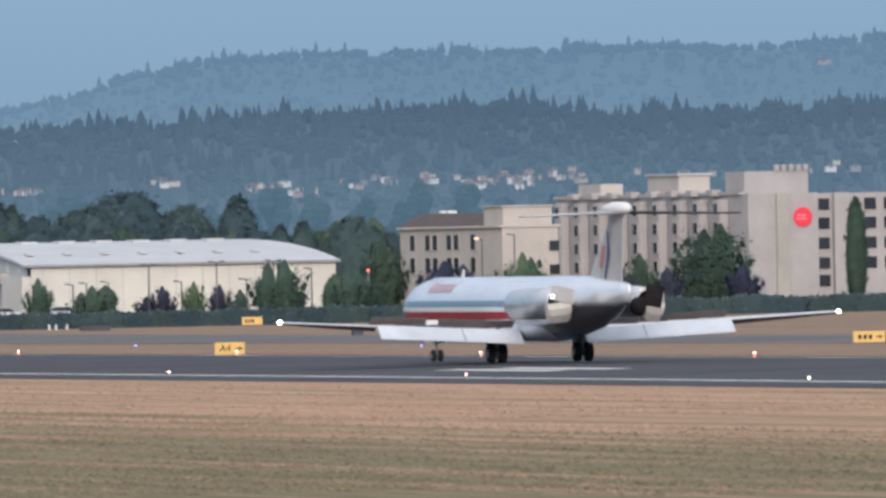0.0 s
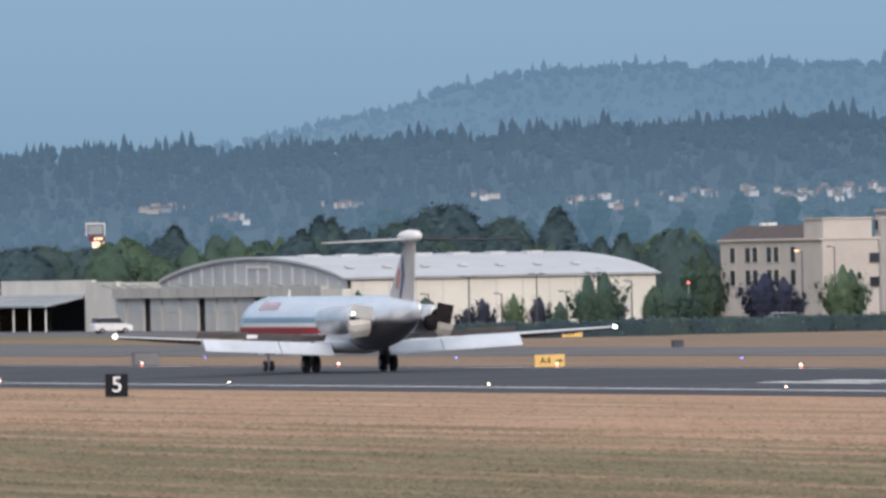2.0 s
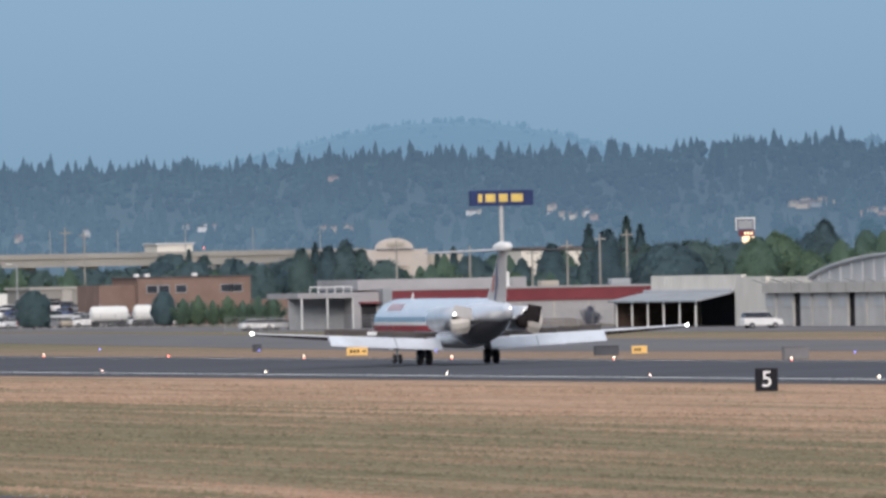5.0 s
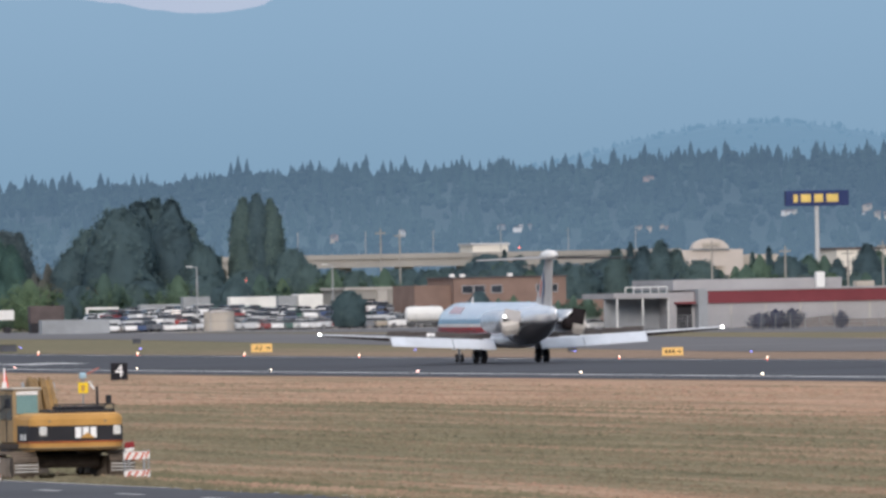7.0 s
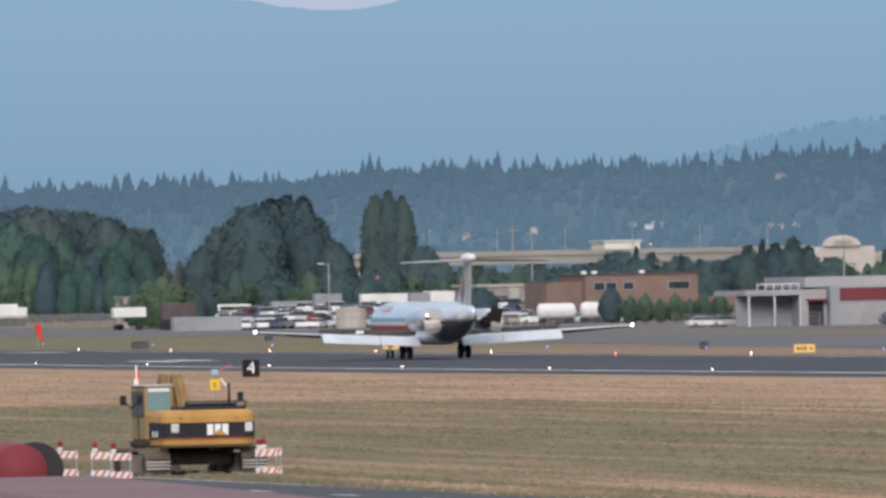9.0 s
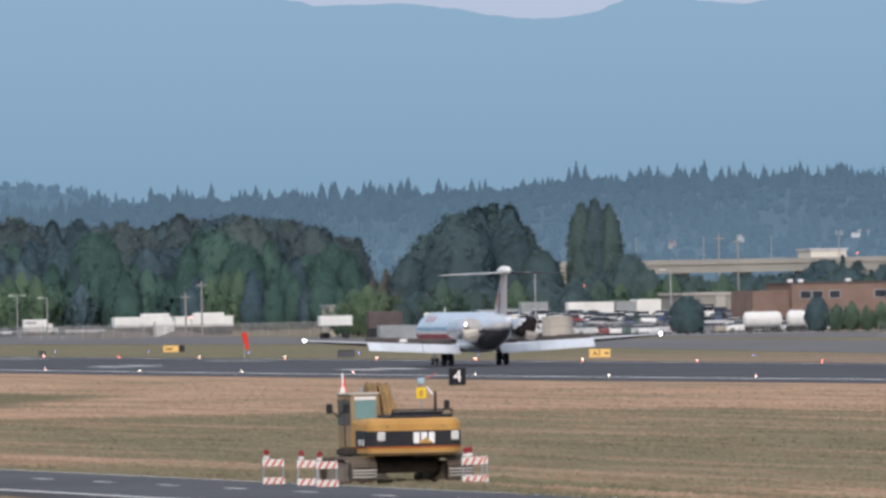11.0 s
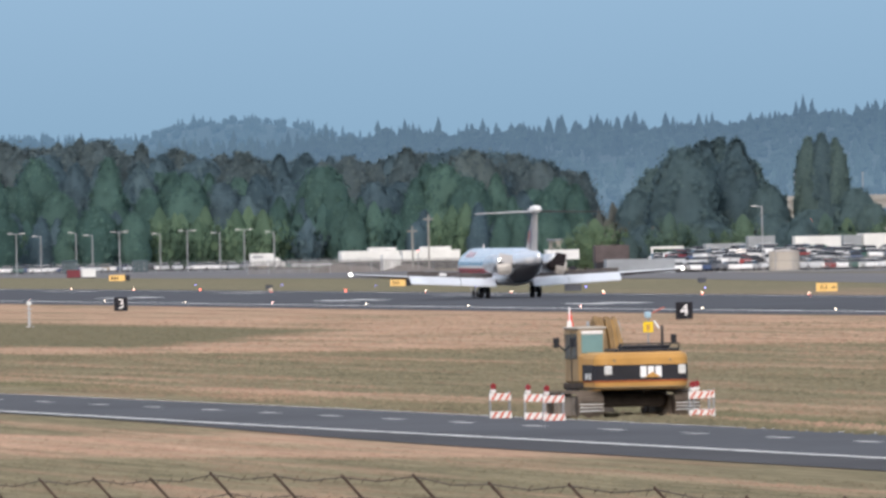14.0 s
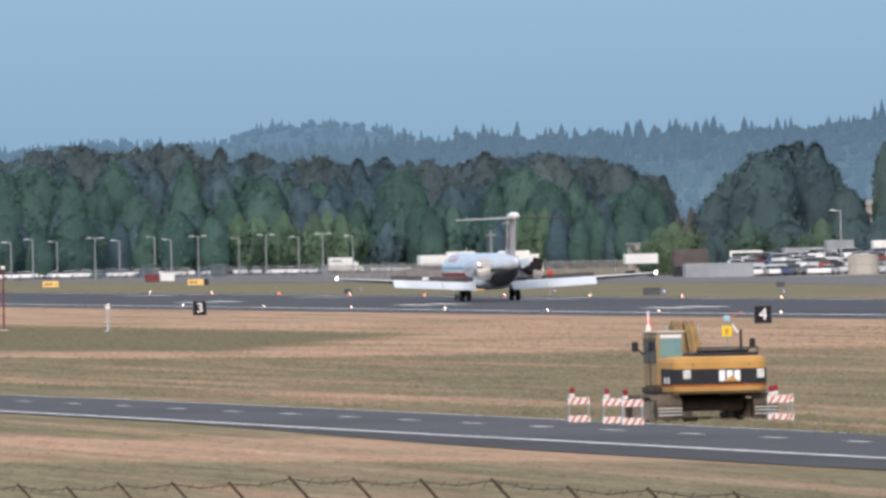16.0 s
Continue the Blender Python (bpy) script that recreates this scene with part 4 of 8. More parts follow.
def airliner():
    a = thing("airliner", "silver twin-engined airliner with red and blue stripes rolling on the runway", "airplane", (RX, 844.2, 0.34))
    body = [(26.3, 2.55, 0.08, 0.08), (26.0, 2.6, 0.42, 0.42), (25.2, 2.72, 0.85, 0.9), (24.0, 2.88, 1.22, 1.3), (22.4, 3.02, 1.52, 1.6), (20.2, 3.1, 1.67, 1.76), (12, 3.1, 1.67, 1.76), (4, 3.1, 1.67, 1.76),
            (-4, 3.1, 1.67, 1.76), (-8, 3.17, 1.62, 1.70), (-11, 3.33, 1.45, 1.5), (-13.4, 3.55, 1.15, 1.2), (-15.4, 3.72, 0.8, 0.9), (-17.0, 3.85, 0.42, 0.62), (-18.1, 3.92, 0.12, 0.45)]
    part("fuselage", loft([ring_y(y, z, rx, rz, 36) for y, z, rx, rz in body]), SKIN, a, "polished silver body with painted stripes", True)
    # faded red lettering, as plain bars on the forward side
    for k in range(8):
        for s in (-1, 1):
            bm = bmesh.new()
            y0 = 18.0 - 0.62 * k
            hi = 1.16 if k in (0,) else 0.98
            vs = [[bm.verts.new((s * 1.69 * math.cos(q), y, 3.1 + 1.78 * math.sin(q))) for y in (y0, y0 - 0.5)] for q in (0.52, 0.65, 0.76, hi - 0.08)]
            for u, v in zip(vs, vs[1:]):
                bm.faces.new((u[0], u[1], v[1], v[0]))
            part("red_bar", bm, mat("faded_red_paint", (0.62, 0.46, 0.50), 0.4, 0.3, 0.1) if k == 0 and s == -1 else bpy.data.materials["faded_red_paint"], a, "faded red painted bar")
    part("antenna", prism([(15.9, 4.8), (15.3, 4.8), (15.2, 5.3), (15.4, 5.3)], -0.03, 0.03, "x"), FAIRING_WHITE, a)
    # belly fairing and wings
    part("belly_fairing", loft([ring_y(7.5, 1.75, 0.5, 0.25, 20), ring_y(5, 1.75, 1.7, 0.55, 20), ring_y(-3, 1.75, 1.75, 0.6, 20), ring_y(-7, 2.0, 0.6, 0.3, 20)]), WING_GREY, a, "", True)
    for s in (-1, 1):
        side = [(1.4, 1.75, 6.2, -2.3, 0.34), (5.5, 1.95, 3.6, -2.5, 0.26), (10.4, 2.2, 0.7, -2.9, 0.24), (16.3, 2.52, -3.0, -4.35, 0.15), (16.45, 2.53, -3.3, -4.3, 0.05)]
        w = part("wing", loft([wing_section(s * x, z, le, te, th) for x, z, le, te, th in side]), WING_GREY, a, "swept grey wing", True)
        # flaps, lowered
        for x0, x1, z0, z1 in ((1.85, 5.3, 1.78, 1.98), (5.36, 10.4, 1.98, 2.24)):
            ys0, ys1 = (-2.35, -2.5) if x0 < 3 else (-2.5, -2.92)
            rings = []
            for x, y, z in ((s * x0, ys0, z0), (s * x1, ys1, z1)):
                rings.append([(x, y + 0.05, z + 0.04), (x, y - 0.12, z + 0.05), (x, y - 0.95, z - 0.58), (x, y - 1.05, z - 0.72), (x, y - 0.98, z - 0.72), (x, y - 0.55, z - 0.45), (x, y + 0.02, z - 0.12)])
            part("flap", loft(rings), FLAP, w, "pale grey lowered flap")
        for x in (2.8, 4.55, 6.3, 8.05, 9.6):
            z = 1.75 + 0.05 * x
            part("spoiler", prism([(-1.0 - 0.06 * x, z + 0.10), (-1.05 - 0.06 * x, z + 0.14), (-1.6 - 0.06 * x, z + 0.50), (-1.55 - 0.06 * x, z + 0.44)], s * (x - 0.86), s * (x + 0.86), "x"), SPOILER, w, "raised dark spoiler panel")
        for x in (3.4, 7.2):
            z = 1.72 + 0.05 * x
            part("track_fairing", loft([ring_y(0.4, z - 0.25, 0.03, 0.04, 8, s * x), ring_y(-0.8, z - 0.36, 0.13, 0.2, 8, s * x), ring_y(-2.2, z - 0.5, 0.14, 0.2, 8, s * x), ring_y(-3.4, z - 0.75, 0.03, 0.05, 8, s * x)]), FLAP, w, "", True)
        bm = bmesh.new()
        bmesh.ops.create_icosphere(bm, subdivisions=2, radius=0.12, matrix=Matrix.Translation((s * 16.4, -4.35, 2.56)))
        part("tip_lamp", bm, LAMP_WHITE_COOL, w, "bright white wingtip lamp")
        if s < 0:
            part("lamp_housing", box((s * 7.0 - 0.35, -2.6, 2.22), (s * 7.0 + 0.35, -2.3, 2.5), 0.06), FAIRING_WHITE, w, "small white housing on the wing")
        # engine with its reverser doors open
        e = part("engine", loft([ring_y(-4.3, 3.3, 0.62, 0.66, 24, s * 2.62), ring_y(-4.6, 3.3, 0.78, 0.82, 24, s * 2.62), ring_y(-6.5, 3.32, 0.86, 0.9, 24, s * 2.62), ring_y(-10.5, 3.36, 0.84, 0.88, 24, s * 2.62), ring_y(-12.8, 3.4, 0.70, 0.72, 24, s * 2.62), ring_y(-12.8, 3.4, 0.58, 0.60, 24, s * 2.62), ring_y(-11.6, 3.4, 0.5, 0.5, 24, s * 2.62)]), BARE, a, "bare metal engine cowling", True)
        part("intake", tube((s * 2.62, -4.62, 3.3), (s * 2.62, -4.25, 3.3), 0.6, 0.6, 20), DARK, e, "dark intake")
        part("nozzle", tube((s * 2.62, -11.7, 3.4), (s * 2.62, -11.95, 3.4), 0.52, 0.52, 20), SOOT_SHADE, e, "sooty nozzle")
        part("pylon", loft([[(s * 1.2, -5.5, 3.42), (s * 1.2, -11.8, 3.5), (s * 1.2, -11.8, 3.25), (s * 1.2, -5.5, 3.2)], [(s * 2.3, -6.2, 3.46), (s * 2.3, -11.4, 3.52), (s * 2.3, -11.4, 3.3), (s * 2.3, -6.2, 3.25)]]), BARE, e)
        # lower bucket: an angular convex shell; upper bucket: a sooty hood open to the rear
        cx, cz, tip = s * 2.68, 3.36, -13.15
        aside, slim = (0.28, 0.75) if s > 0 else (0.0, 1.0)
        low = [(0.55, 0.02), (-0.15, 0.06), (-0.30, -0.30), (-0.12, -0.70), (0.30, -1.12), (0.55, -1.05)]
        rings = [[(cx + aside + w * slim, tip + y * f, cz + z * g) for y, z in low] for w, f, g in ((-0.72, 0.8, 0.72), (-0.5, 1.0, 0.95), (0.45, 1.0, 1.0), (0.66, 0.85, 0.8))]
        bm = loft(rings)
        bmesh.ops.rotate(bm, verts=bm.verts, cent=(cx, tip, cz), matrix=Matrix.Rotation(radians(s * 8), 3, "Y"))
        part("reverser_door", bm, BUCKET, e, "open lower thrust reverser bucket")
        hood = bmesh.new()
        add_box(hood, (cx - (0.5 if s > 0 else 0.66), tip - 0.30, cz - 0.30 if s > 0 else cz + 0.08), (cx + (0.56 if s > 0 else 0.66), tip - 0.24, cz + 0.92), 0, 0.02)
        bmesh.ops.rotate(hood, verts=hood.verts, cent=(cx, tip, cz), matrix=Matrix.Rotation(radians(12), 3, "Y"))
        up = part("reverser_door", hood, BURNT_SHADE if s > 0 else FIN_GREY, e, "upper reverser bucket")
        part("rim", box((cx + (0.6 if s > 0 else 0.72), tip - 0.28, cz - 0.02), (cx + (0.7 if s > 0 else 0.82), tip + 0.32, cz + 0.80), 0.02), BUCKET, up, "pale metal rim")
        if s > 0:
            # added dark body that imitates a dark reflection on the cowl
            part("shroud", loft([ring_y(tip + 0.5, cz - 0.25, 0.62, 0.55, 14, cx - 0.5), ring_y(tip + 0.1, cz - 0.25, 0.55, 0.5, 14, cx - 0.5), ring_y(tip - 0.1, cz - 0.22, 0.3, 0.28, 14, cx - 0.45)]), BURNT_SHADE, e, "dark body added for the cowl's dark reflection", True)
        # dark strip that paints in the shade under the outer trailing edge
        part("aileron", loft([[(s * x, y + 0.25, z + 0.0), (s * x, y - 0.06, z), (s * x, y - 0.10, z - d), (s * x, y + 0.2, z - d)] for x, y, z, d in ((10.5, -2.95, 2.19, 0.26), (13.5, -3.65, 2.35, 0.18), (16.2, -4.35, 2.5, 0.09))]), BURNT_SHADE, w, "dark strip for the shade under the wing edge")
        # main gear
        g = part("main_gear", tube((s * 2.54, 0, 0.5), (s * 2.45, -0.1, 2.0), 0.13, 0.16, 10), STEEL, a, "main landing gear leg")
        part("gear_door", box((s * 2.54 - 0.5, 0.35, 0.95), (s * 2.54 + 0.5, 0.42, 1.75), 0.02), FLAP, g)
        part("brace", tube((s * 2.5, 0, 1.0), (s * 1.5, -0.3, 1.9), 0.07), STEEL, g)
        part("axle", tube((s * 2.54 - 0.35, 0, 0.55), (s * 2.54 + 0.35, 0, 0.55), 0.08), STEEL, g)
        wheel_pair(g, s * 2.54, 0, 0.55, 0.66, 0.42)
    n = part("nose_gear", tube((0, 21.3, 0.4), (0, 21.5, 1.7), 0.09, 0.11, 10), STEEL, a, "nose landing gear leg")
    part("gear_door", box((-0.42, 20.9, 1.05), (-0.37, 22.2, 1.6), 0.01), FAIRING_WHITE, n)
    part("gear_door", box((0.37, 20.9, 1.05), (0.42, 22.2, 1.6), 0.01), FAIRING_WHITE, n)
    wheel_pair(n, 0, 21.3, 0.34, 0.42, 0.24)
    # tail
    fin = part("fin", loft([[(q, y, 4.5) for y, q in ((-9.9, 0), (-11.6, 0.27), (-14, 0.3), (-16.6, 0.03), (-16.6, -0.03), (-14, -0.3), (-11.5, -0.27))], [(q, y, 8.45) for y, q in ((-14.9, 0), (-15.4, 0.16), (-16.2, 0.18), (-17.2, 0.03), (-17.2, -0.03), (-16.2, -0.18), (-15.4, -0.16))]]), FIN_GREY, a, "swept grey tail fin")
    for s in (-1, 1):
        part("red_emblem", prism([(-13.25, 5.35), (-13.7, 5.25), (-14.1, 6.0), (-14.3, 6.5), (-13.95, 6.55), (-13.6, 6.0)], s * 0.285, s * 0.315, "x"), mat("fin_red", (0.46, 0.20, 0.17), 0.5) if s < 0 else bpy.data.materials["fin_red"], fin, "red emblem shape")
        part("blue_emblem", prism([(-14.15, 4.7), (-14.4, 4.7), (-15.0, 5.7), (-15.25, 6.1), (-15.05, 7.3), (-14.85, 7.3), (-14.8, 6.1)], s * 0.285, s * 0.315, "x"), mat("fin_blue", (0.08, 0.12, 0.24), 0.5) if s < 0 else bpy.data.materials["fin_blue"], fin, "blue emblem shape")
        # the right half is darkened to put its shade into the colour
        part("stabiliser", loft([wing_section(s * 0.1, 8.34, -13.9, -17.4, 0.27), wing_section(s * 6.25, 8.2, -17.7, -19.2, 0.12)]), SOOT_SHADE if s > 0 else FIN_GREY, fin, "horizontal tailplane half", True)
    part("bullet_fairing", loft([ring_y(-13.2, 8.5, 0.05, 0.05, 16), ring_y(-13.9, 8.52, 0.33, 0.3, 16), ring_y(-15.5, 8.56, 0.46, 0.40, 16), ring_y(-17.4, 8.56, 0.42, 0.36, 16), ring_y(-18.4, 8.54, 0.12, 0.12, 16)]), FAIRING_WHITE, fin, "white bullet fairing", True)
    bm = bmesh.new()
    bmesh.ops.create_icosphere(bm, subdivisions=2, radius=0.08, matrix=Matrix.Translation((-3.3, -14.1, 3.75)))
    part("tail_lamp", bm, LAMP_WHITE_COOL, a, "white lamp by the engine")
    return a


plane = airliner()


# ---- trees ----
def unit_ball():
    bm = bmesh.new()
    bmesh.ops.create_icosphere(bm, subdivisions=1, radius=1.0)
    vs, fs = [v.co.copy() for v in bm.verts], [tuple(v.index for v in f.verts) for f in bm.faces]
    bm.free()
    return vs, fs


BALL_VERTS, BALL_FACES = unit_ball()


def crown_data(kind, h, r, leaves, seed):
    """Foliage as points, triangles and normals: an uneven closed body with many small clumps standing out of it, all under a skin of small leaves."""
    rnd = random.Random(seed)
    verts, faces, normals = [], [], []
    shift = Vector((seed * 1.7, seed * 0.9, 0))

    def outline(f):
        """Half width, as a share of r, at the share f of the height."""
        if kind == "tall":
            return 0.9 * max(0.0, 1 - abs(2 * f - 0.9) ** 3.0 / 1.35)
        if kind == "spire":
            return 0.95 * min(1.0, (f / 0.16) ** 0.5) * max(0.0, 1 - f ** 2.0) ** 0.7
        if kind == "fir":
            return max(0.0, 1.0 - f) * 0.95 + 0.03
        if kind == "loose":
            return max(0.0, math.sin(math.pi * min(1, 0.06 + 0.94 * f))) ** 0.7
        if kind == "shrub":
            return math.sqrt(max(0.0, 1 - f * f))
        return max(0.0, math.sin(math.pi * min(1, 0.14 + 0.86 * f))) ** 0.6

    low = {"tall": 0.04, "spire": 0.03, "fir": 0.05, "loose": 0.16, "shrub": 0.02, "broad": 0.08}[kind]
    wild = {"tall": 0.3, "spire": 0.34, "fir": 0.2, "loose": 0.55, "shrub": 0.25, "broad": 0.42}[kind]

    def surface(a, f, by=1.0):
        """A point of the crown's uneven body at the angle a and the share f of the height."""
        d = Vector((math.cos(a), math.sin(a), 2.2 * f))
        q = outline(f) * r * by * (0.96 + wild * noise.noise(d * 1.5 + shift) + 0.5 * wild * noise.noise(d * 3.7 + shift))
        drop = 0.05 * h * noise.noise(d * 2.3 - shift)
        return Vector((q * math.cos(a), q * math.sin(a), h * f + drop * (1 - f)))

    core = Vector((0, 0, h * 0.42))

    def facing(p, d=None):
        out = Vector((p.x / r, p.y / r, (p.z - core.z) / (h * 1.1))).normalized()
        return (out + (d * 0.22 if d else Vector()) + Vector((0, 0, 0.12))).normalized()

    n, m = 14, 12
    for j in range(m + 1):
        for i in range(n):
            p = surface(i * 6.2832 / n, low + (0.985 - low) * j / m, 0.36 if kind == "loose" else 0.9)
            verts.append(p)
            normals.append(facing(p))
    for j in range(m):
        for i in range(n):
            i2 = (i + 1) % n
            faces += [(j * n + i, j * n + i2, (j + 1) * n + i2), (j * n + i, (j + 1) * n + i2, (j + 1) * n + i)]
    faces += [(m * n, m * n + i, m * n + i + 1) for i in range(1, n - 1)] + [(0, i + 1, i) for i in range(1, n - 1)]
    clumps = []
    if kind == "loose":  # upright sprays that fan out from the stem
        for b in range(15):
            a, reach = b * 2.399963 + rnd.uniform(-0.3, 0.3), r * (0.2 + 0.95 * ((b + 0.5) / 15) ** 0.6)
            top = h * rnd.uniform(0.62, 1.0) * (1 - 0.22 * (reach / r) ** 2)
            for k in range(4):
                u = (k + 0.6) / 4
                q = reach * u ** 0.5
                z = 0.1 * h + (top - 0.1 * h) * u
                clumps.append((Vector((q * math.cos(a), q * math.sin(a), z)), r * (0.30 - 0.17 * u) * rnd.uniform(0.7, 1.25), z / h))
    else:
        for k in range(48):
            f = low + (0.97 - low) * ((k + rnd.random()) / 48) ** 0.9
            clumps.append((surface(k * 2.399963 + rnd.uniform(-0.4, 0.4), f, rnd.uniform(0.86, 1.04)), r * rnd.uniform(0.07, 0.17) * (0.45 + 0.55 * outline(f)), f))
    for j, (c, cr, f) in enumerate(clumps):
        k = len(verts)
        for v in BALL_VERTS:
            p = c + Vector((v.x, v.y, v.z * 1.5)) * cr * (0.62 + 0.4 * noise.noise(v * 2 + Vector((seed, j, 0))))
            verts.append(p)
            normals.append(facing(p, v))
        faces += [tuple(k + i for i in q) for q in BALL_FACES]
    size = 0.0165 * (h + 2 * r) / 1.7
    for q in range(leaves):
        if q % 5 < (5 if kind == "loose" else 3):
            c, cr, f = clumps[rnd.randrange(len(clumps))]
            d = Vector((rnd.gauss(0, 1), rnd.gauss(0, 1), rnd.gauss(0.2, 1))).normalized()
            p = c + Vector((d.x, d.y, d.z * 1.5)) * cr * (rnd.uniform(0.62, 1.2) + (1.4 if kind == "loose" else 1.2) * rnd.random() ** (3 if kind == "loose" else 5))
            out = facing(p, d)
        else:
            f = low + (0.99 - low) * rnd.random()
            p = surface(rnd.uniform(0, 6.2832), f, rnd.uniform(0.9, 1.0) + 0.18 * rnd.random() ** 3)
            out = facing(p)
        p.z = max(0.02 * h, p.z)
        s = size * rnd.uniform(0.5, 1.25)
        g = (out + Vector((rnd.gauss(0, 0.3), rnd.gauss(0, 0.3), rnd.gauss(0, 0.3)))).normalized()
        u = Matrix.Rotation(rnd.uniform(0, 6.28), 3, g) @ g.orthogonal().normalized()
        w = g.cross(u).normalized()
        k = len(verts)
        tip = p + u * s * 1.3
        verts += [tip, p + w * s - u * s * 0.5, p - w * s - u * s * 0.6]
        faces.append((k, k + 1, k + 2))
        normals += [out] * 3
    return np.array([tuple(v) for v in verts]), np.array(faces), np.array([tuple(v) for v in normals])


def leaf_mesh(name, verts, faces, normals):
    me = bpy.data.meshes.new(name)
    me.from_pydata(verts, [], faces)
    me.polygons.foreach_set("use_smooth", [True] * len(me.polygons))
    me.normals_split_custom_set_from_vertices(normals)
    return me


def tree(name, label, kind, h, r, leaf, seed, leaves=900, trunk=True):
    ob = thing(name, label, "tree" if name != "shrub" else "shrub")
    me = leaf_mesh("crown", *crown_data(kind, h, r, leaves, seed))
    me.materials.append(leaf)
    c = new("crown", me)
    c.parent = ob
    if trunk:
        bm = bmesh.new()
        rnd = random.Random(seed + 50)
        add_tube(bm, (0, 0, -0.3), (0.02 * h, 0, h * 0.4), 0.025 * h, 0.015 * h, 8)
        add_tube(bm, (0.02 * h, 0, h * 0.4), (0, 0.01 * h, h * 0.78), 0.015 * h, 0.006 * h, 7)
        for k in range(6):
            a = rnd.uniform(0, 6.28)
            z = h * rnd.uniform(0.22, 0.55)
            add_tube(bm, (0.012 * h, 0, z), (r * 0.6 * math.cos(a), r * 0.6 * math.sin(a), z + h * 0.18), 0.009 * h, 0.003 * h, 5)
        part("trunk", bm, BARK, ob)
    return ob


PROTO = {}


def plant(kind, x, y, z, h, turn=0.0, wide=1.0):
    """A tree of a kind, at a place, at a height; the first one of each kind is the one the others share their meshes with."""
    name, label, form, ratio, leaf, seed, leaves, trunk = KINDS[kind]
    if kind not in PROTO:
        PROTO[kind] = tree(name, label, form, 10.0, 10.0 * ratio, leaf, seed, leaves, trunk)
        ob = PROTO[kind]
        ob.matrix_basis = pose(x, y, z, 0, 0, turn) @ Matrix.Diagonal((h / 10 * wide, h / 10 * wide, h / 10, 1))
        return ob
    proto = PROTO[kind]
    keep = proto.scale.copy()
    proto.scale = (1, 1, 1)
    ob = copy_thing(proto, pose(x, y, z, 0, 0, turn) @ Matrix.Diagonal((h / 10 * wide, h / 10 * wide, h / 10, 1)))
    proto.scale = keep
    return ob


KINDS = {
    "dark1": ("tree", "dark green broad-leaved tree in a dense row of woods", "broad", 0.36, LEAF_DARK, 11, 2380, True),
    "dark2": ("tree", "dark green tall rounded tree in a dense row of woods", "spire", 0.26, LEAF_DARK, 12, 2380, True),
    "dark3": ("tree", "dark green spreading tree beside the parking lots", "broad", 0.42, LEAF_DARK, 13, 2380, True),
    "mid1": ("tree", "mid-green leafy tree standing before the darker woods", "loose", 0.42, LEAF_MID, 14, 2380, True),
    "mid2": ("tree", "mid-green upright leafy tree near the buildings", "tall", 0.30, LEAF_MID, 15, 2380, True),
    "light": ("tree", "yellow-green leafy young tree before darker woods", "loose", 0.46, LEAF_LIGHT, 16, 2380, True),
    "poplar": ("tree", "tall dense dark poplar with a blunt top", "tall", 0.24, LEAF_DARK, 17, 2380, True),
    "column": ("tree", "slim columnar green poplar against the hotel wall", "tall", 0.12, LEAF_NEAR, 18, 2380, True),
    "fir": ("tree", "dark conifer with a pointed top", "fir", 0.20, LEAF_BLUE, 19, 2380, True),
    "plum": ("tree", "purple-leaved ornamental plum tree", "loose", 0.48, LEAF_PURPLE, 20, 2380, True),
    "street": ("tree", "dark green dense street tree beside the hotel and hangar", "loose", 0.36, LEAF_NEAR, 24, 2380, True),
    "shrub": ("shrub", "rounded green shrub along the fence", "shrub", 0.85, LEAF_MID, 21, 1500, False),
    "rusty": ("tree", "rusty brown thin-leaved tree among the woods", "loose", 0.40, LEAF_AUTUMN, 22, 2380, True),
    "sapling": ("tree", "young street tree with a thin reddish-green crown", "loose", 0.40, LEAF_MID, 23, 2600, True),
}


def ray(deg, d):
    return d * math.sin(radians(deg)), d * math.cos(radians(deg))


rnd = random.Random(31)
# The long dark wood behind the car park, and the brighter trees before it.
WOOD_TOP = [(6.6, 22), (7.16, 23.0), (7.28, 24.3), (7.57, 25), (7.82, 25.3), (8.05, 23.6), (8.3, 21.8), (8.74, 21.4), (8.91, 22.6), (9.16, 22.0), (9.43, 20.0), (9.6, 17.5)]


